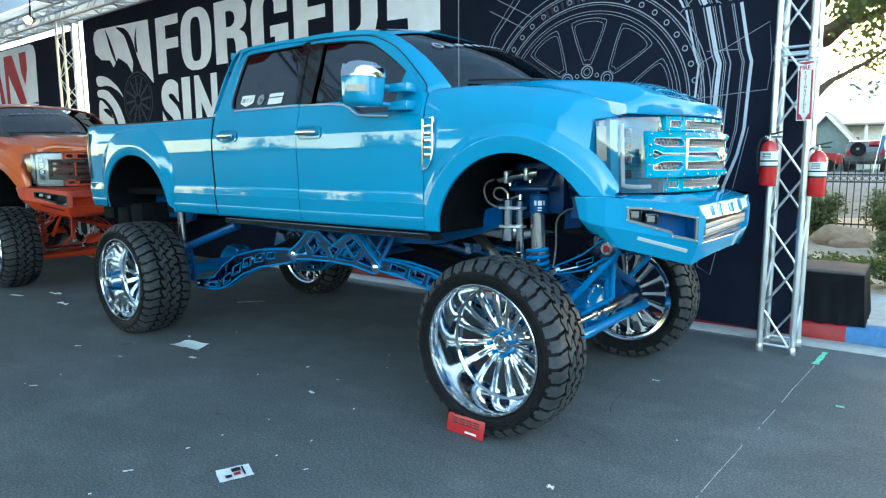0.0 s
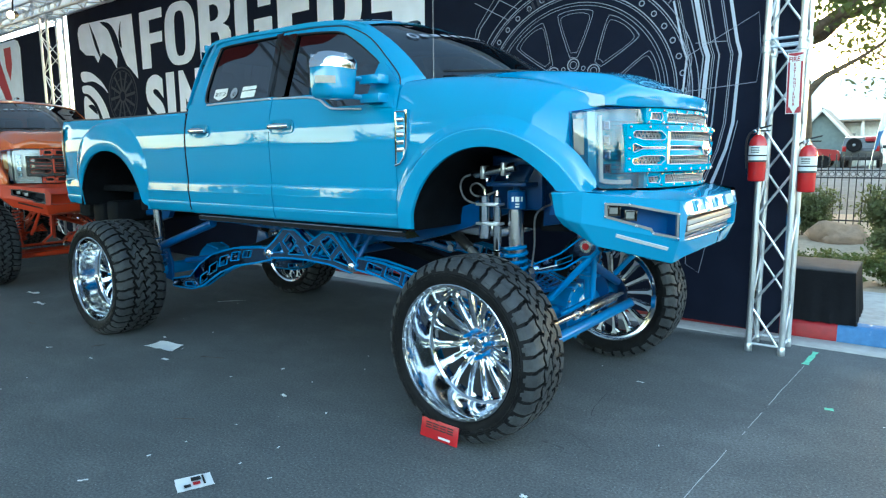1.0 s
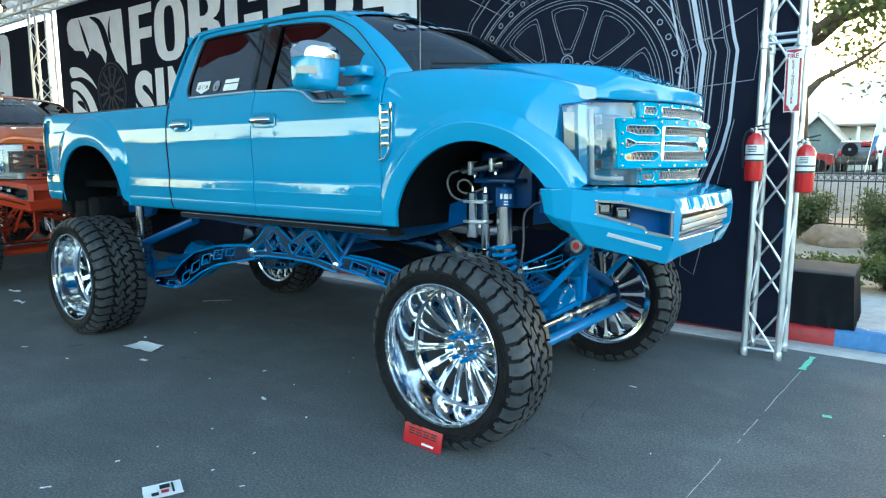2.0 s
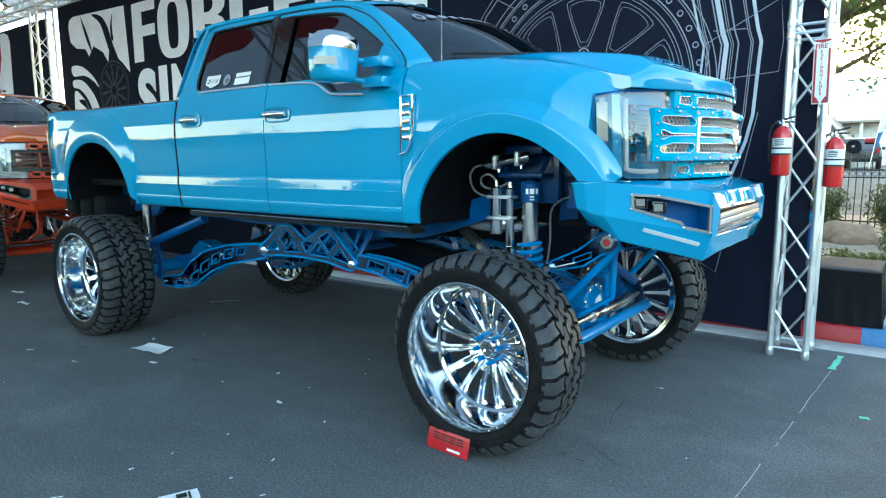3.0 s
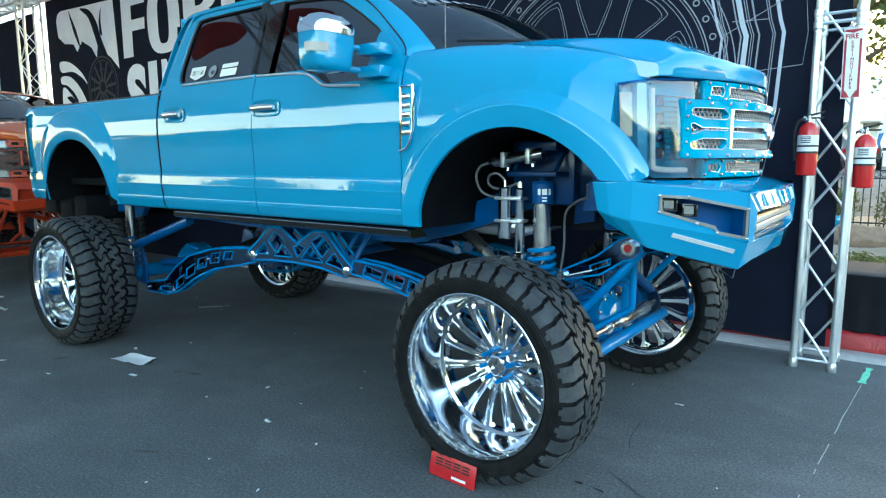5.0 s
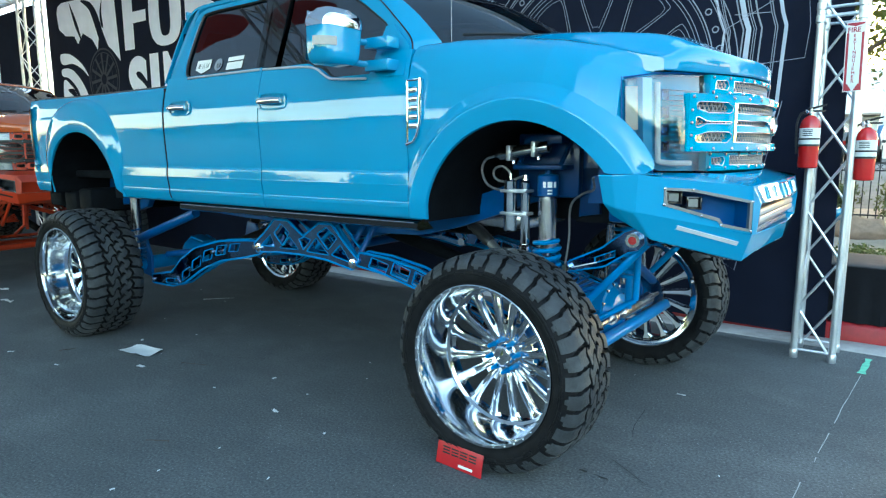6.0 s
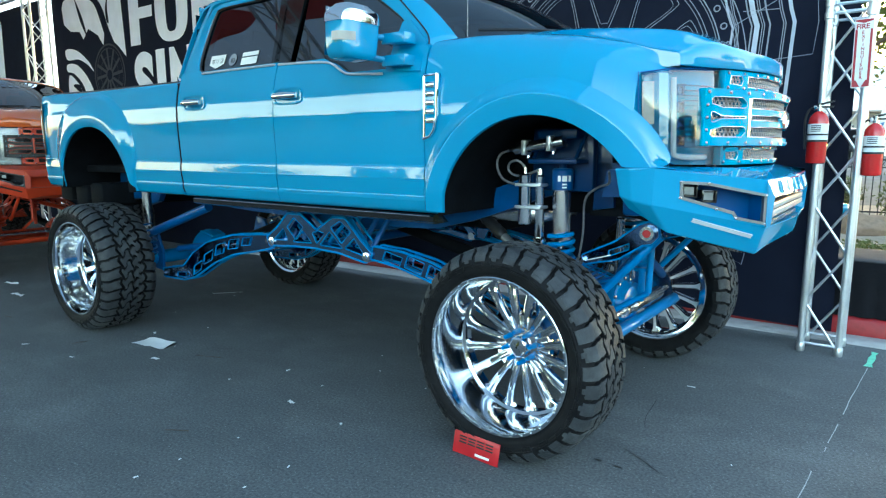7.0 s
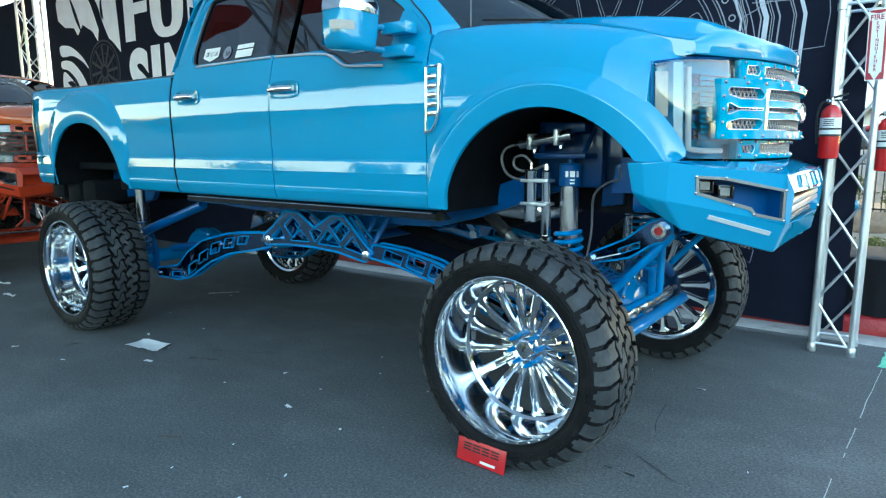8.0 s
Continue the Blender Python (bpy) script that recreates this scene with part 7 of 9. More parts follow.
        cuts = [[(-2.27, 0.850), (-2.13, 0.855), (-2.17, 0.93)], [(-2.12, 0.95), (-2.04, 0.875), (-1.97, 0.96), (-2.05, 1.015)], [(-2.06, 0.850), (-1.88, 0.855), (-1.96, 0.93)], [(-1.86, 0.925), (-1.82, 0.860), (-1.75, 0.93), (-1.81, 0.945)], [(-1.78, 0.850), (-1.58, 0.845), (-1.69, 0.94)], [(-1.67, 0.975), (-1.58, 0.885), (-1.50, 0.96), (-1.59, 1.02)], [(-1.54, 0.845), (-1.38, 0.815), (-1.46, 0.915)]]
        cuts = [[(np.mean([q[0] for q in c]) + (x - np.mean([q[0] for q in c])) * 1.15, np.mean([q[1] for q in c]) + (z - np.mean([q[1] for q in c])) * 1.15) for x, z in c] for c in cuts]
        for y in (0.672, 0.575):
            bracket = part("link_bracket", bar_plate(frame_line, cuts, side * y, 0.010), MIRROR_PLATE, truck, "blue polished truss bracket with painted edges")
            edge_lines(bracket, frame_line, cuts, side * y)
        bm = B()
        sheet(bm, [[(x, side * (0.622 + d), z) for d in (-0.045, 0.045)] for x, z in frame_line[:5]])
        part("bracket_web", bm, paint, truck)
        for a, b in (((-2.30, 0.85), (-2.11, 1.04)), ((-2.09, 1.04), (-1.90, 0.88)), ((-1.56, 1.04), (-1.75, 0.87)), ((-1.54, 1.04), (-1.36, 0.84))):
            bm = B()
            tube(bm, (a[0], side * 0.622, a[1]), (b[0], side * 0.622, b[1]), 0.014, 8)
            part("bracket_strut", bm, ROYAL if paint is BLUE_FRAME else paint, truck)
        for x, z in ((-2.30, 0.830), (-1.35, 0.805)):
            bm = B()
            stack(bm, (x, side * 0.560, z), (0, side, 0), [(0, 0.032), (0.125, 0.032), (0.128, 0.020), (0.14, 0.018), (0.142, 0.008)], 18)
            part("bracket_bolt", bm, CHROME, truck, "bright pivot bolt")
        for x in (-2.16, -2.04, -1.62, -1.46, -1.36):
            bm = B()
            tube(bm, (x, side * 0.60, 0.86), (x + 0.06, side * 0.46, 1.10), 0.020, 8)
            part("bracket_stay", bm, dark_paint, truck)
        # rear tube link, shock and spring
        bm = B()
        tube(bm, (-3.82, side * 0.74, 0.795), (-2.98, side * 0.74, 1.055), 0.036, 14)
        part("tube_link", bm, dark_paint, truck, "painted tube link")
        bm = B()
        tube(bm, (-3.80, side * 0.52, 0.62), (-2.70, side * 0.34, 0.78), 0.030, 12)
        part("tube_link", bm, paint, truck, "painted tube link")
        bm = B()
        stack(bm, (-3.96, side * 0.70, 0.62), (0, 0, 1), [(0, 0.024), (0.20, 0.024), (0.201, 0.040), (0.55, 0.040), (0.56, 0.030), (0.66, 0.028)], 18)
        part("rear_shock", bm, STEEL, truck, "steel shock absorber")
        bm = B()
        spring(bm, (-3.96, side * 0.70), 0.58, 0.86, 0.056, 0.008, 5)
        part("rear_spring", bm, dark_paint, truck)
        # front coilover
        cx, cy = -0.010, side * 0.580
        bm = B()
        stack(bm, (cx, cy, 0.62), (0, 0, 1), [(0, 0.022), (0.40, 0.022), (0.401, 0.058), (0.425, 0.060), (0.430, 0.047), (0.56, 0.047), (0.561, 0.051), (0.66, 0.051), (0.661, 0.045), (0.70, 0.045)], 24)
        shock = part("front_shock", bm, STEEL, truck, "brushed steel coilover shock")
        bm = B()
        stack(bm, (cx, cy, 1.290), (0, 0, 1), [(0, 0.052), (0.002, 0.056), (0.105, 0.056), (0.114, 0.048), (0.116, 0.020), (0.16, 0.020)], 24)
        part("shock_sleeve", bm, paint, shock, "painted shock sleeve")
        bm = B()
        for k, (du, dz, w, h) in enumerate(((0.0, 1.352, 0.020, 0.030), (-0.5, 1.352, 0.012, 0.030), (0.5, 1.352, 0.012, 0.030), (0.0, 1.322, 0.020, 0.008), (0.0, 1.306, 0.020, 0.008))):
            for a0 in (du,):
                ang = (-0.95 if side < 0 else 0.95) + a0
                pts = [[(cx + 0.0575 * math.cos(ang + t), cy + 0.0575 * math.sin(ang + t), dz + q) for q in (-h / 2, h / 2)] for t in np.linspace(-w / 0.09, w / 0.09, 4)]
                sheet(bm, pts)
        part("sleeve_mark", bm, WHITE_PLASTIC, shock, "pale plain marks")
        bm = B()
        spring(bm, (cx, cy), 0.66, 1.060, 0.066, 0.0125, 9)
        part("front_spring", bm, ROYAL if paint is BLUE_FRAME else paint, shock, "painted coil spring")
        # bypass shock beside it with clamped reservoir
        bm = B()
        stack(bm, (-0.125, side * 0.615, 0.66), (0, 0, 1), [(0, 0.020), (0.05, 0.026), (0.70, 0.026), (0.71, 0.018), (0.74, 0.016)], 18)
        stack(bm, (-0.122, side * 0.618, 0.62), (0, 0, 1), [(0, 0.036), (0.40, 0.036), (0.41, 0.028)], 18)
        bypass = part("bypass_shock", bm, POLISHED, truck, "polished bypass shock")
        bm = B()
        stack(bm, (-0.205, side * 0.635, 1.098), (0, 0, 1), [(0, 0.030), (0.006, 0.036), (0.268, 0.036), (0.276, 0.030), (0.278, 0.010), (0.31, 0.008)], 22)
        part("reservoir", bm, POLISHED, bypass, "polished reservoir")
        for z in (1.315, 1.195):
            bm = B()
            box(bm, (-0.250, side * 0.63 - 0.044, z - 0.008), (-0.090, side * 0.63 + 0.044, z + 0.008), 0.004)
            part("clamp", bm, ALU, bypass, "aluminium clamp")
        # level reservoir on the tower
        a, b = Vector((-0.262, side * 0.655, 1.505)), Vector((0.030, side * 0.655, 1.545))
        bm = B()
        stack(bm, a, b - a, [(-0.03, 0.010), (0.0, 0.012), (0.004, 0.030), (0.255, 0.031), (0.256, 0.034), (0.295, 0.033), (0.30, 0.020)], 22)
        level = part("level_reservoir", bm, STEEL, truck, "polished level reservoir")
        for t in (0.24, 0.74):
            bm = B()
            p = a.lerp(b, t)
            box(bm, (p.x - 0.013, p.y - 0.038, p.z - 0.040), (p.x + 0.013, p.y + 0.038, p.z + 0.040), 0.006)
            part("clamp", bm, ALU, level, "white clamp")
            bm = B()
            stack(bm, (p.x + 0.01, p.y - 0.01 * side, p.z - 0.040), (0, 0, -1), [(0, 0.010), (0.014, 0.012), (0.022, 0.008)], 10)
            part("clamp_bolt", bm, CHROME, level, "bright bolt")
        bm = B()
        pipe(bm, curve([(-0.29, side * 0.655, 1.500), (-0.335, side * 0.68, 1.478), (-0.352, side * 0.69, 1.42), (-0.32, side * 0.68, 1.345), (-0.25, side * 0.645, 1.315), (-0.22, side * 0.64, 1.33)], 5), 0.0065, 8)
        pipe(bm, curve([(-0.205, side * 0.635, 1.39), (-0.215, side * 0.64, 1.42), (-0.25, side * 0.65, 1.445), (-0.295, side * 0.65, 1.43), (-0.30, side * 0.65, 1.39), (-0.26, side * 0.645, 1.365), (-0.20, side * 0.63, 1.37), (-0.12, side * 0.62, 1.40)], 5), 0.0065, 8)
        pipe(bm, curve([(0.33, side * 0.80, 1.40), (0.30, side * 0.72, 1.34), (0.20, side * 0.62, 1.31), (0.12, side * 0.58, 1.24), (0.10, side * 0.55, 1.05), (0.06, side * 0.55, 0.80)], 5), 0.006, 8)
        part("hose", bm, HOSE, truck, "braided hose")
        # shock tower and inner structure
        bm = B()
        box(bm, (-0.22, side * 0.50 - 0.03, 1.28), (0.14, side * 0.50 + 0.03, 1.62), 0.015)
        box(bm, (-0.17, min(side * 0.47, side * 0.68), 1.43), (0.11, max(side * 0.47, side * 0.68), 1.455), 0.006)
        box(bm, (-0.13, min(side * 0.47, side * 0.64), 1.56), (0.09, max(side * 0.47, side * 0.64), 1.61), 0.010)
        tube(bm, (-0.15, side * 0.64, 1.46), (-0.15, side * 0.50, 1.60), 0.012, 8)
        tube(bm, (0.09, side * 0.64, 1.46), (0.09, side * 0.50, 1.60), 0.012, 8)
        part("shock_tower", bm, SHADED_BLUE if paint is BLUE_FRAME else dark_paint, truck)
        bm = B()
        prism(bm, [(0.20, 1.26), (0.52, 1.27), (0.60, 1.38), (0.42, 1.41), (0.22, 1.40)], 0, 0.03, Matrix(((1, 0, 0, 0), (0, 0, -1, side * 0.52), (0, 1, 0, 0), (0, 0, 0, 1))))
        part("frame_horn", bm, dark_paint, truck)
        bm = B()
        prism(bm, [(0.12, 1.18), (0.24, 1.20), (0.21, 1.62), (0.14, 1.62)], 0, 0.02, Matrix(((1, 0, 0, 0), (0, 0, -1, side * 0.46), (0, 1, 0, 0), (0, 0, 0, 1))), 0.006)
        part("inner_panel", bm, SHADED_BLUE if paint is BLUE_FRAME else dark_paint, truck, "dark inner panel")
        # black sheet added to darken the recess beside the shock
        bm = B()
        sheet(bm, [[(x, side * (0.44 + 0.05 * noise.noise((x * 9, z * 9, 4))), z - 0.10 * smooth01((x - 0.34) / 0.2) * (1.25 - z) / 0.2) for x in np.linspace(0.10, 0.56, 16)] for z in np.linspace(1.15, 1.27, 8)])
        part("dark_fill_sheet", bm, DARK, truck, "wavy black sheet that darkens the wheel opening")
        # stays from the nose down to the axle
        bm = B()
        tube(bm, (0.50, side * 0.50, 1.07), (0.20, side * 0.52, 0.74), 0.020, 14)
        part("stay", bm, ROYAL if paint is BLUE_FRAME else paint, truck, "painted tube stay")
        if side < 0:
            bm = B()
            tube(bm, (0.405, -0.34, 1.05), (0.400, -0.35, 0.74), 0.018, 12)
            tube(bm, (0.400, -0.35, 0.74), (0.22, -0.40, 0.62), 0.016, 12)
            part("stay", bm, ROYAL if paint is BLUE_FRAME else paint, truck, "painted tube stay")
            bm = B()
            spring(bm, (0.345, -0.30), 0.86, 1.07, 0.048, 0.0100, 5)
            stack(bm, (0.345, -0.30, 0.68), (0, 0, 1), [(0, 0.018), (0.17, 0.020), (0.171, 0.055), (0.19, 0.055), (0.191, 0.026), (0.40, 0.026)], 16)
            part("helper_spring", bm, ROYAL if paint is BLUE_FRAME else paint, truck, "painted coil spring over a damper")
        bm = B()
        for k in range(5):
            tube(bm, (-0.14 + 0.05 * k, side * 0.60, 0.64 + 0.03 * k), (0.10 + 0.03 * k, side * 0.34, 0.86 - 0.02 * k), 0.007, 6)
        part("brake_line", bm, paint, truck, "thin painted lines")
        bm = B()
        outline = [(0.10, 0.895), (0.30, 0.945), (0.42, 1.025), (0.47, 1.035), (0.505, 1.075), (0.495, 1.125), (0.45, 1.145), (0.40, 1.125), (0.28, 1.03), (0.10, 0.945)]
        plate(bm, outline, [slot(0.30, 0.990, 0.10, 0.028, 0.0, 0.42)], 0.016, Matrix(((1, 0, 0, 0), (0, 0, -1, side * 0.535), (0, 1, 0, 0), (0, 0, 0, 1))))
        arm = part("sway_arm", bm, plate_mat, truck, "laser-cut sway bar arm with painted edges")
        edge_lines(arm, outline, [slot(0.30, 0.990, 0.10, 0.028, 0.0, 0.42)], side * 0.535 - 0.008)
        bm = B()
        for s2, d in ((1, 0.0),):
            sheet(bm, [[(x, side * 0.535 + (-0.018 if side < 0 else 0.004), z) for x, z in ((u, 0.918 + (u - 0.12) * 0.30 - 0.003), (u, 0.918 + (u - 0.12) * 0.30 + 0.003))] for u in np.linspace(0.13, 0.26, 5)])
        part("arm_mark", bm, WHITE_PLASTIC, arm, "pale plain mark")
        bm = B()
        tube(bm, (0.452, side * 0.50, 1.090), (0.452, side * 0.585, 1.090), 0.036, 18)
        cap = part("arm_cap", bm, STEEL, arm, "bright round cap with a red mark")
        bm = B()
        rows = [[(0.452 + r * math.cos(w), side * 0.5865, 1.090 + r * math.sin(w)) for w in np.linspace(0, 2 * math.pi, 20, endpoint=False)] for r in (0.020, 0.002)]
        sheet(bm, rows, closed=True)
        part("cap_mark", bm, CARD_RED, cap, "red mark")
        bm = B()
        tube(bm, (0.10, side * 0.50, 0.918), (0.10, side * 0.58, 0.918), 0.022, 14)
        stack(bm, (0.06, side * 0.54, 0.918), (1, 0, 0), [(0, 0.012), (0.05, 0.016), (0.07, 0.010)], 10)
        part("arm_joint", bm, CHROME, arm, "bright rod end")
    # axles with their differentials
    for x, dy in ((0.0, 0.10), (-4.03, 0.0)):
        bm = B()
        tube(bm, (x, -0.93, TYRE_R), (x, 0.93, TYRE_R), 0.062, 18)
        for s in (-1, 1):
            stack(bm, (x, s * 0.70, TYRE_R), (0, s, 0), [(0, 0.062), (0.06, 0.085), (0.14, 0.12), (0.24, 0.12)], 20)
        axle = part("axle", bm, ROYAL if paint is BLUE_FRAME else paint, truck, "painted solid axle")
        bm = B()
        f = 1 if x == 0 else -1
        stack(bm, (x - f * 0.20, dy, TYRE_R), (f, 0, 0), [(0, 0.055), (0.08, 0.07), (0.12, 0.15), (0.24, 0.185), (0.28, 0.190), (0.30, 0.190), (0.305, 0.165), (0.35, 0.13), (0.375, 0.06)], 26)
        part("differential", bm, ROYAL if paint is BLUE_FRAME else paint, axle, "painted differential housing")
        for k in range(7):
            w = 2 * math.pi * k / 7 + 0.2
            bm = B()
            pipe(bm, [(x + f * o, dy + r * math.cos(w), TYRE_R + r * math.sin(w)) for o, r in ((-0.19, 0.06), (-0.10, 0.085), (-0.06, 0.16), (0.05, 0.188), (0.095, 0.192))], 0.012, 6)
            part("casting_rib", bm, ROYAL if paint is BLUE_FRAME else paint, axle)
        for k in range(12):
            bm = B()
            w = 2 * math.pi * k / 12
            stack(bm, (x + f * 0.10, dy + 0.178 * math.cos(w), TYRE_R + 0.178 * math.sin(w)), (f, 0, 0), [(0, 0.012), (0.014, 0.012), (0.017, 0.006)], 6)
            part("bolt", bm, STEEL, axle, "cover bolt")
        bm = B()
        tube(bm, (x - f * 0.15, dy * 0.8, TYRE_R + 0.03), (-2.6 if x else -1.9, 0.05, 0.98), 0.045, 14)
        part("drive_shaft", bm, DARK, truck, "dark drive shaft")
        # knuckle brackets
        for s in (-1, 1):
            bm = B()
            prism(bm, [(x - 0.12, 0.45), (x + 0.12, 0.42), (x + 0.13, 0.60), (x + 0.05, 0.78), (x - 0.08, 0.80), (x - 0.14, 0.62)], 0, 0.025, Matrix(((1, 0, 0, 0), (0, 0, -1, s * 0.60), (0, 1, 0, 0), (0, 0, 0, 1))), 0.004)
            part("axle_bracket", bm, paint, axle)
    # steering links with the damper
    bm = B()
    tube(bm, (0.200, -0.86, 0.462), (0.214, 0.84, 0.462), 0.036, 16)
    part("tie_rod", bm, ROYAL if paint is BLUE_FRAME else paint, truck, "thick painted tie rod")
    bm = B()
    p, q = Vector((0.180, -0.80, 0.560)), Vector((0.195, 0.72, 0.560))
    stack(bm, p, q - p, [(0, 0.014), (0.04, 0.022), (0.66, 0.022), (0.661, 0.040), (0.70, 0.042), (0.74, 0.030), (0.80, 0.030), (0.81, 0.042), (1.30, 0.042), (1.32, 0.020), (1.48, 0.016)], 20)
    part("steering_damper", bm, STEEL, truck, "bright steel steering damper")
    bm = B()
    tube(bm, (0.33, -0.42, 1.02), (0.18, 0.62, 0.66), 0.028, 14)
    part("track_bar", bm, paint, truck, "painted track bar")
    bm = B()
    box(bm, (-0.60, -0.42, 1.08), (-0.22, 0.10, 1.17), 0.02)
    part("crossmember", bm, STEEL, truck, "bare metal crossmember")
    bm = B()
    box(bm, (0.28, -0.48, 1.16), (0.46, 0.48, 1.26), 0.02)
    part("crossmember", bm, dark_paint, truck)
    bm = B()
    box(bm, (-2.30, -0.44, 0.95), (-1.40, 0.44, 1.05), 0.02)
    tube(bm, (-1.82, -0.60, 0.83), (-1.82, 0.60, 0.83), 0.034, 14)
    part("crossmember", bm, dark_paint, truck)
    bm = B()
    for x0, z0, z1 in ((-5.26, 1.02, 1.19), (-4.95, 0.96, 1.17), (-4.66, 1.00, 1.20)):
        box(bm, (x0, -0.86, z0), (x0 + 0.24, 0.80, z1), 0.03)
    part("hitch_frame", bm, DARK, truck, "black hitch frame under the bed")
    bm = B()
    box(bm, (-2.9, -0.38, 1.02), (-2.4, 0.20, 1.16), 0.03)
    part("fuel_tank", bm, DARK, truck, "dark fuel tank")
    bm = B()
    box(bm, (-0.45, -0.34, 1.24), (0.42, 0.34, 1.90), 0.05)
    part("engine", bm, DARK, truck, "dark engine")
    bm = B()
    box(bm, (-1.3, -0.30, 1.0), (-0.5, 0.30, 1.18), 0.05)
    part("gearbox", bm, DARK, truck, "dark engine and gearbox")
    bm = B()
    tube(bm, (-0.62, -0.40, 1.10), (-0.20, -0.52, 0.84), 0.026, 12)
    strut = part("front_strut", bm, FRAME_STEEL, truck, "dull steel strut")
    bm = B()
    p, q = Vector((-0.62, -0.40, 1.10)), Vector((-0.44, -0.451, 0.989))
    stack(bm, p, q - p, [(0, 0.030)] + [(0.01 + 0.024 * k, 0.038 if k % 2 else 0.033) for k in range(9)] + [(0.215, 0.028)], 14)
    part("rubber_boot", bm, BLACK, strut, "black ribbed rubber boot")

# ---- kits for trusses, plants, fence ----
def truss_run(name, p0, p1, w, h, label, bay=0.34, chord=0.024, lace=0.0095, single_rods=False):
    """A four-chord lattice truss from p0 to p1; w and h are its sides across."""
    p0, p1 = Vector(p0), Vector(p1)
    way = (p1 - p0).normalized()
    if abs(way.z) > 0.9:
        u, v = Vector((1, 0, 0)), Vector((0, 1, 0))
    else:
        v = Vector((0, 0, 1))
        u = way.cross(v).normalized()
    t = thing(name, label, "truss", "show trusses", at=p0)
    inv = -p0
    L = (p1 - p0).length
    corners = [(-w / 2, -h / 2), (w / 2, -h / 2), (w / 2, h / 2), (-w / 2, h / 2)]
    for a, b in corners:
        bm = B()
        o = u * a + v * b
        tube(bm, o, o + way * L, chord, 14)
        part("chord", bm, ALU, t, "round aluminium chord")
    n = max(1, round(L / bay))
    bay = L / n
    for k, ((a0, b0), (a1, b1)) in enumerate(zip(corners, corners[1:] + corners[:1])):
        bm = B()
        for j in range(n):
            s, e = (j * bay, (j + 1) * bay) if (j + k) % 2 else ((j + 1) * bay, j * bay)
            tube(bm, u * a0 + v * b0 + way * s, u * a1 + v * b1 + way * e, lace, 8, cap=False)
            if single_rods:
                part("lacing", bm, ALU, t, "welded aluminium lacing rod")
                bm = B()
        if not single_rods:
            tagged(part("lacing", bm, ALU, t, "welded aluminium lacing"), kind="stuff")
    bm = B()
    s = 0.0
    while s <= L + 0.01:
        for q in (0.02, -0.02) if 0 < s < L else ((0.03,) if s == 0 else (-0.03,)):
            z = min(max(s + q * 1.5, 0.03), L - 0.03)
            for (a0, b0), (a1, b1) in zip(corners, corners[1:] + corners[:1]):
                tube(bm, u * a0 + v * b0 + way * z, u * a1 + v * b1 + way * z, lace * 1.15, 8, cap=False)
                part("cross_bar", bm, ALU, t, "aluminium cross bar")
                bm = B()
        s += 2.44 if s + 2.44 < L - 0.3 else max(L - s, 0.02)
        if s > L + 0.005:
            break
        if abs(s - L) < 0.03:
            s = L
            for (a0, b0), (a1, b1) in zip(corners, corners[1:] + corners[:1]):
                tube(bm, u * a0 + v * b0 + way * (L - 0.03), u * a1 + v * b1 + way * (L - 0.03), lace * 1.15, 8, cap=False)
                part("cross_bar", bm, ALU, t, "aluminium cross bar")
                bm = B()
            break
    bm.free()
    for j in range(1, int(L / 2.44) + 1):
        for a, b in corners:
            if j * 2.44 < L - 0.1:
                bm = B()
                o = u * a + v * b + way * (j * 2.44)
                stack(bm, o - way * 0.07, way, [(0, 0.026), (0.006, 0.031), (0.05, 0.031), (0.055, 0.027), (0.085, 0.027), (0.09, 0.031), (0.134, 0.031), (0.14, 0.026)], 12)
                part("coupler", bm, ALU, t, "conical coupler")
    return t


def leaves(bm, spots, size, rng, flat=0.5):
    """Small folded leaves at points."""
    for p in spots:
        a = Vector((rng.gauss(0, 1), rng.gauss(0, 1), rng.gauss(0, 1))).normalized()
        b = a.cross(Vector((rng.gauss(0, 1), rng.gauss(0, 1), rng.gauss(0, 1)))).normalized()
        c = a.cross(b)
        s = size * rng.uniform(0.6, 1.3)
        vs = [bm.verts.new(p + a * s), bm.verts.new(p + b * s * flat + c * s * 0.12), bm.verts.new(p - a * s), bm.verts.new(p - b * s * flat + c * s * 0.12)]
        bm.faces.new((vs[0], vs[1], vs[2]))
        bm.faces.new((vs[0], vs[2], vs[3]))


def limb(bm, p, way, length, r, depth, rng, tips, droop=0.0):
    """A branch that bends and forks; its tips are collected for the leaves."""
    pts = [Vector(p)]
    w = Vector(way).normalized()
    n = 5
    for k in range(n):
        w = (w + Vector((rng.gauss(0, 0.14), rng.gauss(0, 0.14), rng.gauss(0, 0.10) - droop))).normalized()
        pts.append(pts[-1] + w * length / n)
    rows = []
    u, v = frame_of(w)
    for k, q in enumerate(pts):
        rows.append(ring(bm, q, u, v, r * (1 - 0.11 * k), 8))
    for a, b in zip(rows, rows[1:]):
        skin(bm, a, b)
    if depth == 0:
        tips.extend(pts[1:])
        return
    tips.append(pts[-1])
    for k in range(3 if depth > 1 else 4):
        at = pts[rng.choice((2, 3, 4, 5))]
        side = Vector((rng.gauss(0, 1), rng.gauss(0, 1), rng.gauss(0.25, 0.6))).normalized()
        limb(bm, at, (w * 0.7 + side).normalized(), length * rng.uniform(0.55, 0.8), r * 0.5, depth - 1, rng, tips, droop)


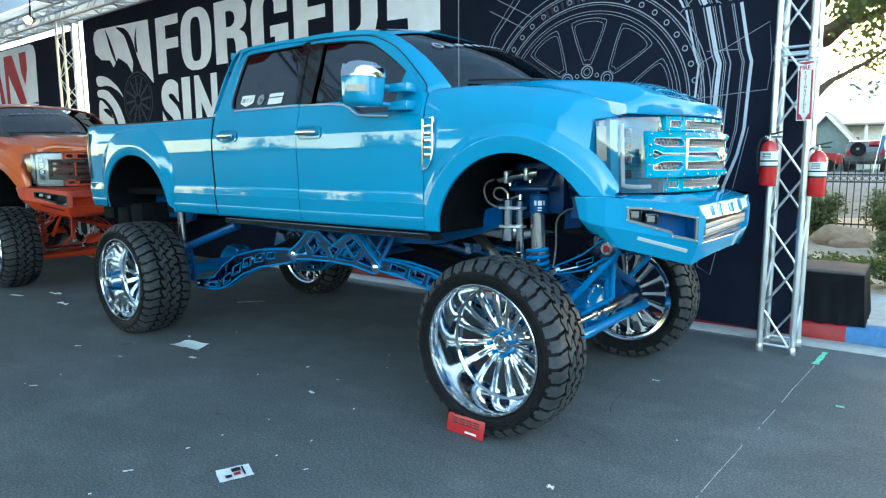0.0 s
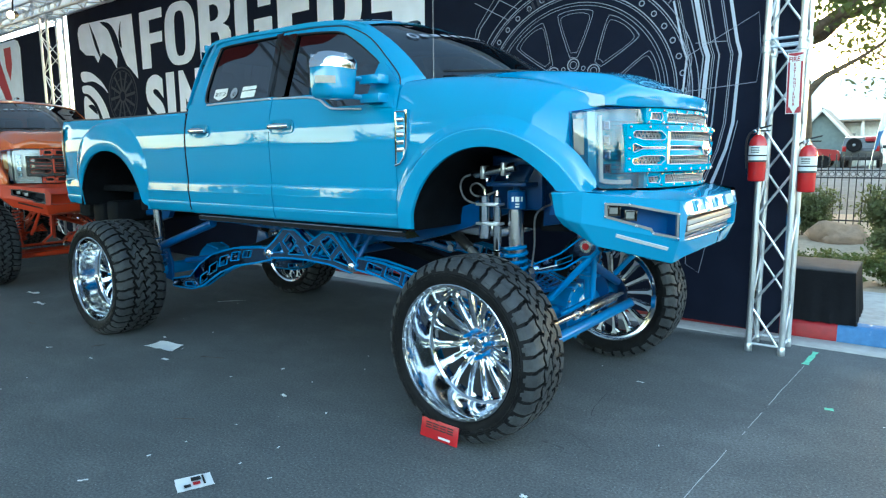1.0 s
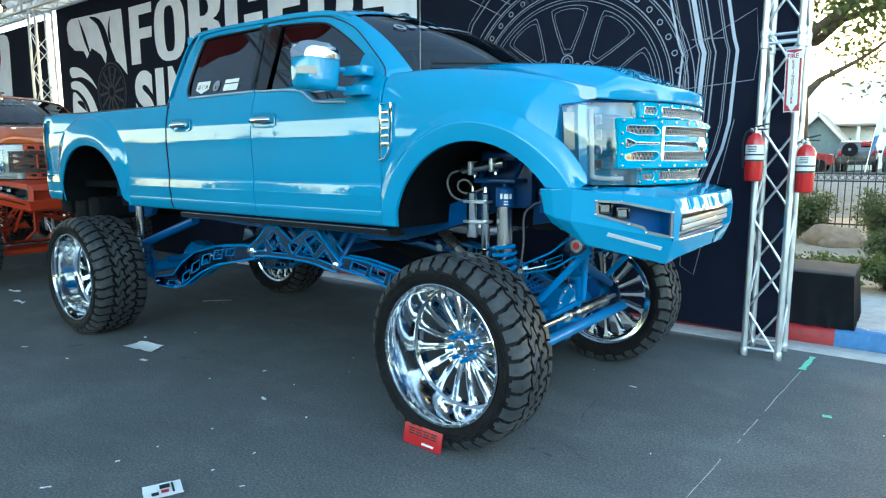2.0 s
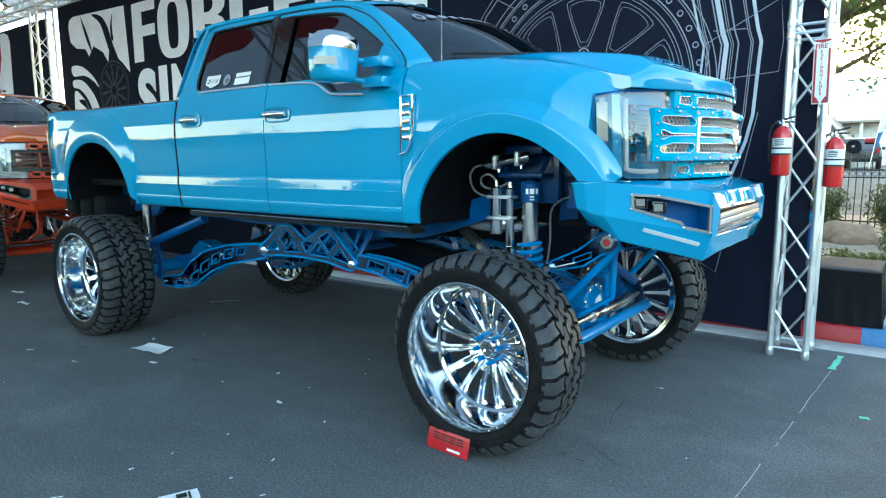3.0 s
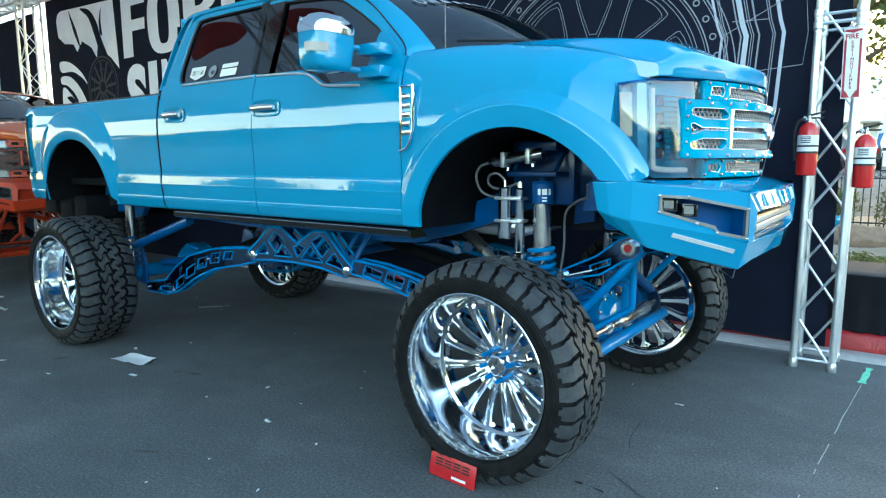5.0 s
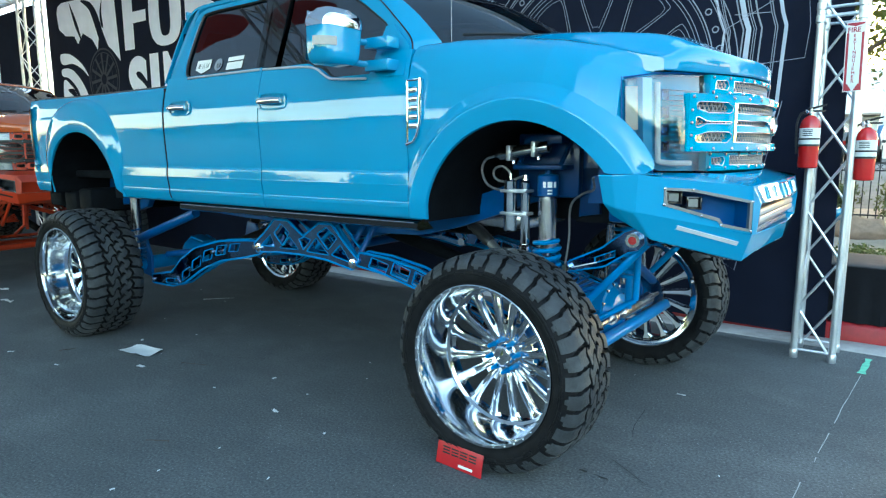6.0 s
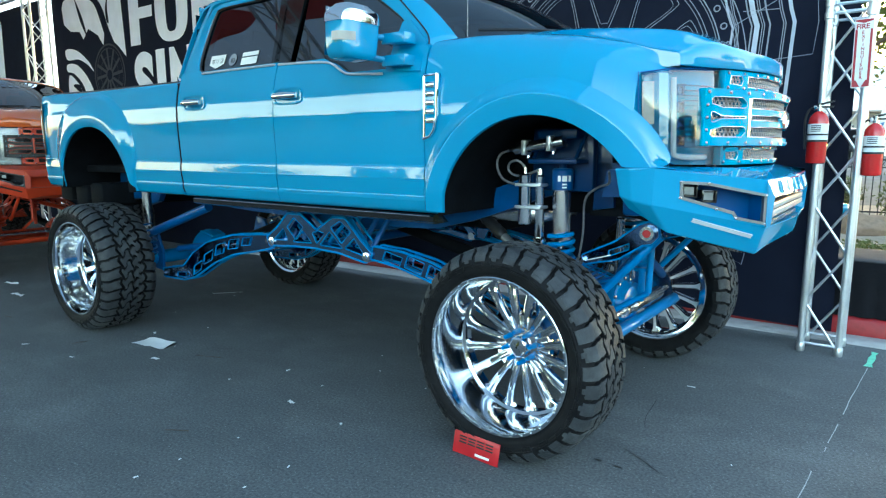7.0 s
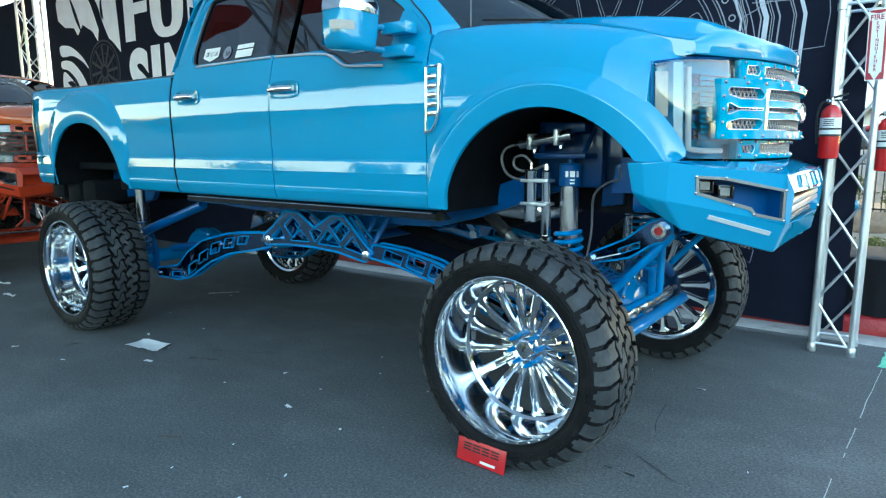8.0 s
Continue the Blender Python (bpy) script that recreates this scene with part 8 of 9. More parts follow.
def tree(x, y, height, spread, seed, label, count=9000, leaf=0.075, lean_to=(0.0, 0.0), z=0.1, bole=0.34):
    rng = random.Random(seed)
    t = thing("tree", label, "tree", "park trees", at=(x, y, z))
    bm = B()
    tips = []
    r0 = height * 0.021
    top = Vector((lean_to[0], lean_to[1], height * bole))
    rows = []
    for k in range(7):
        f = k / 6
        c = top * f + Vector((0.06 * math.sin(3 * f), 0.05 * math.sin(4 * f), 0))
        rows.append(ring(bm, c, Vector((1, 0, 0)), Vector((0, 1, 0)), r0 * (1.35 - 0.55 * f + 0.5 * max(0, 0.15 - f)), 12))
    for a, b in zip(rows, rows[1:]):
        skin(bm, a, b)
    for k in range(7):
        a = 2 * math.pi * k / 7 + rng.uniform(-0.3, 0.3)
        up = rng.uniform(0.35, 1.3)
        limb(bm, top * rng.uniform(0.85, 1.0), (math.cos(a), math.sin(a), up), spread * rng.uniform(0.55, 0.85), r0 * 0.55, 2, rng, tips)
    part("trunk", bm, BARK, t, "rough brown trunk with limbs", angle=60)
    bm = B()
    spots = []
    for k in range(count):
        c = rng.choice(tips)
        spots.append(c + Vector((rng.gauss(0, 1), rng.gauss(0, 1), rng.gauss(0, 0.8))) * spread * 0.085)
    leaves(bm, spots, leaf, rng)
    part("crown", bm, LEAF, t, "dense small green leaves", angle=180)
    return t


def shrub(x, y, z, w, d, h, seed, label, count=2600, leaf=0.035, material=None):
    rng = random.Random(seed)
    t = thing("shrub", label, "shrub", "shrubs", at=(x, y, z))
    bm = B()
    tips = []
    for k in range(14):
        a = 2 * math.pi * k / 14
        p0 = Vector((rng.uniform(-0.15, 0.15) * w, rng.uniform(-0.15, 0.15) * d, 0))
        p1 = Vector((math.cos(a) * w * 0.42 * rng.uniform(0.4, 1), math.sin(a) * d * 0.42 * rng.uniform(0.4, 1), h * rng.uniform(0.55, 0.95)))
        tube(bm, p0, p1, 0.010, 6, 0.004)
        tips += [p0.lerp(p1, f) for f in (0.35, 0.55, 0.75, 0.9, 1.0)]
    part("stem", bm, BARK, t, "thin woody stems")
    bm = B()
    spots = []
    for k in range(count):
        c = rng.choice(tips)
        q = c + Vector((rng.gauss(0, w * 0.10), rng.gauss(0, d * 0.10), rng.gauss(0, h * 0.10)))
        q.z = max(0.02, q.z)
        spots.append(q)
    leaves(bm, spots, leaf, rng, 0.4)
    part("foliage", bm, material or LEAF_DRY, t, "dull green foliage", angle=180)
    return t


def extinguisher(x, y, z, seed_turn, label):
    """A hand extinguisher; origin at its base."""
    t = thing("fire_extinguisher", label, "fire extinguisher", "extinguishers on the truss", at=(x, y, z))
    bm = B()
    stack(bm, (0, 0, 0), (0, 0, 1), [(0, 0.052), (0.006, 0.062), (0.02, 0.064), (0.290, 0.064), (0.320, 0.058), (0.345, 0.042), (0.358, 0.024), (0.362, 0.018)], 32)
    part("cylinder", bm, EXT_RED, t, "glossy red cylinder")
    for z0, z1, name, mt, lab in ((0.165, 0.275, "label", PAPER, "white label"), (0.150, 0.165, "band", BLACK, "black band"), (0.195, 0.207, "band", BLACK, "black strap")):
        bm = B()
        r = 0.0648 if name == "label" else 0.0665
        rows = [[(r * math.cos(a), r * math.sin(a), zz) for a in np.linspace(0, 2 * math.pi, 36, endpoint=False)] for zz in (z0, z1)]
        sheet(bm, rows, closed=True)
        part(name, bm, mt, t, lab)
    for zz in (0.225, 0.238, 0.251, 0.262):
        bm = B()
        sheet(bm, [[(0.0655 * math.cos(a), 0.0655 * math.sin(a), zz + d) for a in np.linspace(-2.2, -1.2, 8)] for d in (-0.003, 0.003)])
        part("label_line", bm, INK, t, "plain printed line")
    bm = B()
    stack(bm, (0, 0, 0.36), (0, 0, 1), [(0, 0.017), (0.03, 0.017), (0.034, 0.012), (0.05, 0.012)], 14)
    part("valve", bm, STEEL, t, "metal valve")
    bm = B()
    prism(bm, [(-0.02, 0.395), (0.085, 0.425), (0.088, 0.437), (-0.02, 0.412)], -0.009, 0.009, Matrix(((1, 0, 0, 0), (0, 0, -1, 0), (0, 1, 0, 0), (0, 0, 0, 1))), 0.002)
    prism(bm, [(-0.02, 0.385), (0.080, 0.385), (0.085, 0.396), (-0.02, 0.398)], -0.009, 0.009, Matrix(((1, 0, 0, 0), (0, 0, -1, 0), (0, 1, 0, 0), (0, 0, 0, 1))), 0.002)
    part("lever", bm, BLACK, t, "black lever")
    bm = B()
    stack(bm, (-0.018, -0.012, 0.385), (-0.6, -0.8, 0), [(0, 0.012), (0.012, 0.018), (0.018, 0.018), (0.020, 0.014)], 14)
    part("gauge", bm, CHROME, t, "small round gauge")
    bm = B()
    pipe(bm, curve([(-0.015, 0, 0.385), (-0.060, -0.01, 0.375), (-0.082, -0.015, 0.30), (-0.078, -0.015, 0.18), (-0.072, -0.012, 0.10)], 4), 0.0075, 8)
    part("hose", bm, BLACK, t, "black hose")
    bm = B()
    box(bm, (-0.03, 0.05, 0.26), (0.03, 0.085, 0.34), 0.004)
    part("bracket", bm, STEEL, t, "steel hanger")
    return t

# ---- the blue truck ----
blue_truck = thing("pickup_truck", "bright blue lifted crew cab pickup on polished wheels", "pickup truck", "lifted show trucks")
for flank_side in (-1, 1):
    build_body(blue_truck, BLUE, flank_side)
    build_headlight(blue_truck, BLUE, flank_side, BLUE)
    build_trim(blue_truck, BLUE, flank_side)
build_cab(blue_truck, BLUE)
build_bed(blue_truck, BLUE)
build_grille(blue_truck, BLUE_PLATE, MESH_METAL, CHROME)
build_bumper(blue_truck, BLUE, BLUE_FRAME)
build_under(blue_truck, BLUE_FRAME, BLUE_FRAME, BLUE_CHROME, ROYAL)
blue_kit = wheel_parts(BLUE_FRAME)
front_kit = wheel_parts(BLUE_FRAME, 0.78)
place_wheel(front_kit, blue_truck, -0.034, -1.215, -1, -3.0, 0.2)
place_wheel(front_kit, blue_truck, 0.07, 1.08, 1, -3.0, 0.9)
place_wheel(blue_kit, blue_truck, -4.04, -1.320, -1, 0.0, 1.3)
place_wheel(blue_kit, blue_truck, -4.03, 1.300, 1, 0.0, 0.5)

# ---- the orange truck behind it ----
orange_truck = thing("pickup_truck", "orange lifted pickup with dark glass parked behind the blue one", "pickup truck", "lifted show trucks")
ORANGE_HL = mat("silver_lamp_housing", (0.30, 0.31, 0.33), 0.3, 0.4, vary=0.1)
for flank_side in (-1, 1):
    build_body(orange_truck, ORANGE, flank_side)
    build_headlight(orange_truck, ORANGE, flank_side, ORANGE_HL, AMBER)
    build_trim(orange_truck, ORANGE, flank_side)
build_cab(orange_truck, ORANGE)
build_bed(orange_truck, ORANGE)
build_grille(orange_truck, BLACK, BLACK, ORANGE_RED, ORANGE_RED)
build_bumper(orange_truck, ORANGE_RED, GLOSS_BLACK, False)
build_under(orange_truck, ORANGE_RED, DARK, ORANGE_RED, ORANGE_RED)
orange_kit = wheel_parts(ORANGE_RED)
for wx, wy, ws in ((0.0, -1.19, -1), (0.0, 1.19, 1), (-4.03, -1.15, -1), (-4.03, 1.15, 1)):
    place_wheel(orange_kit, orange_truck, wx, wy, ws, 0.0, 0.4)
for o in orange_truck.children:
    if not o.name.startswith("wheel") or o.name.startswith("wheel_liner"):
        o.location.z -= 0.10
orange_truck.location = (-7.70, 0.0, 0.0)

# ---- trusses round the cloth walls ----
tower = truss_run("truss_tower", (1.058, 1.770, 0.02), (1.058, 1.770, 4.38), 0.245, 0.310, "upright aluminium box truss tower at the wall's end", 0.36, single_rods=True)
truss_run("truss_tower", (-11.83, 1.765, 0.02), (-11.83, 1.765, 4.40), 0.30, 0.30, "upright aluminium box truss tower between two cloth walls", 0.36, single_rods=True)
truss_run("truss_beam", (-22.0, 1.765, 4.57), (1.2, 1.765, 4.57), 0.30, 0.30, "long aluminium box truss over the cloth walls", 0.36)
truss_run("truss_beam", (-11.83, 1.60, 4.90), (-11.83, -15.2, 4.90), 0.30, 0.30, "aluminium box truss across the roof", 0.36)
truss_run("truss_beam", (-5.4, 1.60, 4.90), (-5.4, -15.2, 4.90), 0.30, 0.30, "aluminium box truss across the roof", 0.36)
truss_run("truss_beam", (-22.0, -15.4, 4.90), (0.4, -15.4, 4.90), 0.30, 0.30, "aluminium box truss along the roof's front edge", 0.36)
truss_run("truss_beam", (-16.0, 1.60, 4.90), (-16.0, -15.2, 4.90), 0.30, 0.30, "aluminium box truss across the roof", 0.36)
for fx, fy in ((0.936, 1.615), (1.180, 1.615), (0.936, 1.925), (1.180, 1.925)):
    bm = B()
    stack(bm, (fx, fy, 0.0), (0, 0, 1), [(0, 0.027), (0.004, 0.029), (0.060, 0.029), (0.066, 0.0255)], 16)
    for v in bm.verts:
        v.co -= Vector((1.058, 1.770, 0.02))
    part("foot", bm, ALU, tower, "short aluminium foot")
lamp = thing("stage_lamp", "lit warm stage lamp clamped to the roof truss", "lamp", at=(-11.84, 1.10, 4.32))
bm = B()
stack(bm, (0, 0, 0), (0.6, -0.75, -0.25), [(-0.14, 0.03), (-0.12, 0.06), (0.0, 0.075), (0.02, 0.08), (0.03, 0.074)], 20)
part("housing", bm, BLACK, lamp, "black lamp housing")
bm = B()
stack(bm, Vector((0.6, -0.75, -0.25)).normalized() * 0.031, (0.6, -0.75, -0.25), [(0, 0.068), (0.002, 0.066), (0.004, 0.03)], 20)
part("bulb", bm, LAMP_GLOW, lamp, "glowing lamp face")
bm = B()
tube(bm, (0, 0.02, 0.05), (0.02, 0.04, 0.44), 0.016, 8)
part("clamp", bm, BLACK, lamp, "black clamp")

# ---- sign and extinguishers on the tower ----
sign = thing("fire_sign", "white and maroon vertical fire extinguisher sign on the truss", "sign", at=(1.155, 1.578, 1.915))
SM = upright(0, 0, 0) @ Matrix.Rotation(radians(1.0), 4, "Z")
bm = B()
prism(bm, [(-0.055, 0), (0.055, 0), (0.055, 0.455), (-0.055, 0.455)], 0, 0.003, SM, 0.001)
part("plate", bm, PAPER, sign, "white sign plate")
for loop in ([(-0.050, 0.006), (-0.004, 0.006), (-0.028, 0.050), (-0.036, 0.050), (-0.036, 0.385), (-0.050, 0.385)], [(0.050, 0.006), (0.004, 0.006), (0.028, 0.050), (0.036, 0.050), (0.036, 0.385), (0.050, 0.385)], [(-0.050, 0.449), (0.050, 0.449), (0.050, 0.438), (0.0, 0.425), (-0.050, 0.438)]):
    bm = B()
    prism(bm, loop, 0.0032, 0.0042, SM)
    bmesh.ops.recalc_face_normals(bm, faces=bm.faces)
    part("sign_border", bm, SIGN_RED, sign, "maroon printed border")
lettering("sign_word", "FIRE", SIGN_RED, sign, SM @ Matrix.Translation((-0.046, 0.388, 0.0045)), 0.032, 0.90, 0.0012, 0.0004, "maroon printed word")
for k, ch in enumerate("EXTINGUISHER"):
    lettering("sign_letter", ch, SIGN_RED, sign, SM @ Matrix.Translation((-0.011 if ch != "I" else -0.004, 0.355 - k * 0.0268, 0.0045)), 0.020, 0.92, 0.0008, 0.0004, "maroon printed letter")
extinguisher(0.935, 1.520, 1.40, 0, "red fire extinguisher with white label hung on the truss")
extinguisher(1.262, 1.690, 1.315, 0, "red fire extinguisher with white label on the truss side")

# ---- draped box on the pavement ----
bm = B()
rows = []
for k, z in enumerate(np.linspace(0.150, 0.600, 9)):
    row = []
    f = (z - 0.15) / 0.45
    lo, hi = (0.86, 2.36), (1.60, 3.10)
    e = 0.030 * (1 - f)
    for t in np.linspace(0, 1, 80, endpoint=False):
        s = t * 4
        side_k, q = int(s), s - int(s)
        c = [(lo[0] - e, lo[1] - e), (hi[0] + e, lo[1] - e), (hi[0] + e, hi[1] + e), (lo[0] - e, hi[1] + e)]
        a, b = c[side_k], c[(side_k + 1) % 4]
        px, py = a[0] + (b[0] - a[0]) * q, a[1] + (b[1] - a[1]) * q
        fold = 0.016 * (1 - f) * math.sin(t * 150 + 3 * noise.noise((t * 9, 0, 0)))
        cx, cy = (lo[0] + hi[0]) / 2, (lo[1] + hi[1]) / 2
        d = Vector((px - cx, py - cy, 0)).normalized()
        row.append((px + d.x * fold, py + d.y * fold, z))
    rows.append(row)
sheet(bm, rows, closed=True)
draped = thing("draped_box", "low box under a black cloth drape on the pavement", "draped box")
part("skirt", tidy(bm), DRAPE, draped, "black cloth skirt in folds", angle=50)
bm = B()
top_rows = [[(1.23 + (p[0] - 1.23) * f, 2.73 + (p[1] - 2.73) * f, z + 0.006 * noise.noise((p[0] * 4, p[1] * 4, f))) for p in rows[-1]] for f, z in ((1.004, 0.598), (1.0, 0.606), (0.97, 0.611), (0.6, 0.611), (0.2, 0.611))]
vs = sheet(bm, top_rows, closed=True)
bm.faces.new(vs[-1])
part("top", tidy(bm), DRAPE_TOP, draped, "dark cloth top with skylight in its colour", angle=50)
blue_stand = thing("blue_post", "blue metal post standing behind the truss", "post", at=(0.98, 2.95, 0.62))
bm = B()
box(bm, (-0.05, -0.03, 0.0), (0.05, 0.03, 0.42), 0.01)
part("post", bm, BLUE_FRAME, blue_stand)
bm = B()
box(bm, (-0.06, -0.05, 0.30), (0.10, 0.05, 0.40), 0.02)
part("bracket", bm, BLUE, blue_stand)

# ---- planting bed, fence, boulder ----
bm = B()
bmesh.ops.create_icosphere(bm, subdivisions=4, radius=1.0)
for v in bm.verts:
    n3 = noise.noise(v.co * 1.3 + Vector((3, 1, 5))) * 0.30 + noise.noise(v.co * 3.1) * 0.10
    v.co = Vector((v.co.x * 0.46, v.co.y * 0.36, max(-0.15, v.co.z * 0.25))) * (1 + n3)
single("boulder", bm, ROCK, "tan sandstone boulder on the soil", "boulder", m=pose(0.92, 8.8, 0.20), angle=28)
for k, (sx, sy, sw, sh, sd) in enumerate(((0.42, 9.5, 0.95, 0.85, 5), (1.62, 9.4, 0.95, 0.90, 8), (2.9, 9.6, 1.2, 0.9, 11), (-1.0, 9.5, 1.1, 0.85, 14), (1.75, 7.2, 0.8, 0.40, 20))):
    shrub(sx, sy, 0.12, sw, sw * 0.8, sh, sd, "dull green shrub on dry soil", 3200, 0.042)
for k in range(9):
    shrub(-0.6 + k * 0.62, 4.65 + 0.08 * math.sin(k * 2.1), 0.12, 0.85, 0.85, 0.36, 40 + k, "low clipped green hedge plant", 2400, 0.032, LEAF)

fence = thing("iron_fence", "black iron picket fence with ring band", "fence", at=(0, 11.8, 0.10))
for z in (0.12, 1.02, 1.17):
    bm = B()
    box(bm, (-9.0, -0.018, z - 0.016), (9.0, 0.018, z + 0.016), 0.003)
    part("rail", bm, IRON, fence)
pick = B()
box(pick, (-0.010, -0.010, 0.0), (0.010, 0.010, 1.52), 0.002)
first = part("picket", pick, IRON, fence)
first.location.x = -9.0
for k in range(1, 140):
    ob = new("picket", first.data)
    ob.parent = fence
    ob.location.x = -9.0 + k * 0.129
rg = B()
pipe(rg, [(0.045 * math.cos(a), 0, 1.095 + 0.045 * math.sin(a)) for a in np.linspace(0, 2 * math.pi, 16, endpoint=False)], 0.007, 6, closed=True)
first = part("ring", rg, IRON, fence)
first.location.x = -8.9355
for k in range(1, 139):
    ob = new("ring", first.data)
    ob.parent = fence
    ob.location.x = -8.9355 + k * 0.129

# ---- the big tree and what stands across the lot ----
big_tree = tree(-0.42, 13.6, 11.8, 6.2, 7, "large leafy shade tree with a forking trunk", 95000, 0.090, (-0.2, 0.3), 0.1, 0.375)
bm = B()
limb_line = curve([(-0.12, 0.10, 2.6), (0.33, 0.0, 3.22), (0.72, 0.0, 3.46), (1.36, 0.0, 3.84), (2.3, -0.1, 4.6)], 5)
rows = []
for k, q in enumerate(limb_line):
    lu, lv = frame_of(Vector(limb_line[min(k + 1, len(limb_line) - 1)]) - Vector(limb_line[max(k - 1, 0)]))
    rows.append(ring(bm, q, lu, lv, 0.10 * (1 - 0.038 * k), 10))
for ra, rb in zip(rows, rows[1:]):
    skin(bm, ra, rb)
part("low_limb", bm, BARK, big_tree, "bare low limb", angle=60)
# three trees out of view, added to keep the sun off the asphalt
tree(9.5, 18.0, 10.5, 6.0, 31, "leafy tree by the lot, added to block the low sun", 12000, 0.10)
tree(14.5, 17.0, 10.0, 6.0, 32, "leafy tree by the lot, added to block the low sun", 12000, 0.10)
tree(4.4, 19.0, 10.0, 5.5, 33, "leafy tree by the lot, added to block the low sun", 14000, 0.10)
tree(5.8, 15.5, 9.5, 5.5, 9, "leafy shade tree by the fence", 12000, 0.09)
tree(-7.0, 17.0, 9.0, 5.5, 10, "leafy shade tree behind the cloth wall", 9000, 0.10)


def suv_half(z):
    """Half-width of a parked car's body at a height above the ground."""
    return 0.94 - 0.05 * smooth01((0.75 - z) / 0.4) - max(0.0, z - 1.08) * 0.22


def parked_suv(x, y, z, turn, paint, label, spare=False):
    c = thing("parked_car", label, "car", "parked cars", at=(x, y, z))
    c.rotation_euler.z = radians(turn)
    side_line = [(-2.28, 0.42), (-2.32, 0.62), (-2.32, 0.95), (-2.27, 1.08), (-2.18, 1.60), (-2.05, 1.73), (-1.2, 1.78), (0.20, 1.76), (0.52, 1.70), (1.08, 1.14), (1.30, 1.10), (2.10, 1.02), (2.27, 0.88), (2.32, 0.62), (2.28, 0.42)]
    bm = B()
    rows = [[(px - math.copysign(d, px), f * suv_half(pz), pz - (0.02 if f * f > 0.98 and pz > 1.5 else 0)) for px, pz in curve(side_line, 3)] for f, d in ((-1.0, 0.03), (-0.985, 0.01), (-0.94, 0.0), (0.94, 0.0), (0.985, 0.01), (1.0, 0.03))]
    vs = sheet(bm, rows)
    bm.faces.new(vs[0])
    bm.faces.new(vs[-1])
    bm.faces.new([r[0] for r in vs] + [r[-1] for r in reversed(vs)])
    bmesh.ops.recalc_face_normals(bm, faces=bm.faces)
    part("body", tidy(bm), paint, c)
    for s in (-1, 1):
        for loop in ([(-2.05, 1.14), (-1.98, 1.60), (-1.22, 1.66), (-1.20, 1.14)], [(-1.10, 1.14), (-1.12, 1.66), (-0.28, 1.66), (-0.26, 1.14)], [(-0.16, 1.14), (-0.18, 1.66), (0.40, 1.62), (0.86, 1.14)]):
            bm = B()
            lo = [bm.verts.new((px, s * (suv_half(pz) - 0.02), pz)) for px, pz in loop]
            hi = [bm.verts.new((px, s * (suv_half(pz) + 0.008), pz)) for px, pz in loop]
            bm.faces.new(hi)
            skin(bm, lo, hi)
            bmesh.ops.recalc_face_normals(bm, faces=bm.faces)
            part("side_window", bm, GLOSS_BLACK, c, "dark side window")
        for wx in (-1.42, 1.45):
            bm = B()
            stack(bm, (wx, s * 0.80, 0.37), (0, s, 0), [(0, 0.45), (0.125, 0.45), (0.13, 0.40)], 26)
            part("wheel_arch", bm, BLACK, c, "black wheel arch")
            bm = B()
            stack(bm, (wx, s * 0.76, 0.37), (0, s, 0), [(0, 0.34), (0.02, 0.37), (0.20, 0.37), (0.22, 0.34), (0.21, 0.24)], 26)
            wheel = part("wheel", bm, RUBBER, c, "black tyre")
            bm = B()
            stack(bm, (wx, s * 0.96, 0.37), (0, s, 0), [(0, 0.24), (0.01, 0.235), (-0.01, 0.19), (0.0, 0.06), (0.02, 0.05)], 20)
            part("rim", bm, STEEL, wheel, "grey wheel rim")
        bm = B()
        box(bm, (2.20, s * 0.66 - 0.17, 0.78), (2.33, s * 0.66 + 0.17, 0.92), 0.03)
        part("headlight", bm, WHITE_PLASTIC, c)
        bm = B()
        box(bm, (-2.35, s * 0.78 - 0.10, 0.92), (-2.24, s * 0.78 + 0.10, 1.22), 0.02)
        part("tail_light", bm, RED_LENS, c)
        bm = B()
        box(bm, (0.60, s * 1.04 - 0.10, 1.10), (0.72, s * 1.04 + 0.10, 1.28), 0.03)
        part("side_mirror", bm, paint, c)
        bm = B()
        tube(bm, (-1.9, s * 0.70, 1.80), (0.1, s * 0.70, 1.80), 0.02, 8)
        part("roof_rail", bm, BLACK, c, "black roof rail")
    bm = B()
    box(bm, (-2.42, -0.88, 0.45), (-2.26, 0.88, 0.66), 0.04)
    part("rear_bumper", bm, BLACK, c, "black bumper")
    bm = B()
    bm.faces.new([bm.verts.new(q) for q in ((-2.285, -0.66, 1.12), (-2.285, 0.66, 1.12), (-2.20, 0.60, 1.58), (-2.20, -0.60, 1.58))])
    part("rear_window", bm, GLOSS_BLACK, c, "dark rear window")
    if spare:
        bm = B()
        stack(bm, (-2.32, 0.32, 1.28), (-1, 0, 0), [(0, 0.34), (0.03, 0.38), (0.20, 0.38), (0.23, 0.34), (0.21, 0.22)], 28)
        wheel = part("spare_wheel", bm, RUBBER, c, "black spare tyre on the tail")
        bm = B()
        stack(bm, (-2.52, 0.32, 1.28), (-1, 0, 0), [(0, 0.22), (0.01, 0.20), (-0.02, 0.12), (0.02, 0.06), (0.03, 0.03)], 20)
        part("rim", bm, FRAME_STEEL, wheel, "grey wheel rim")
        bm = B()
        box(bm, (-2.44, -0.72, 1.46), (-2.36, -0.18, 1.74), 0.04)
        part("red_bag", bm, CAR_RED, c, "red bag strapped to the tail")
    return c


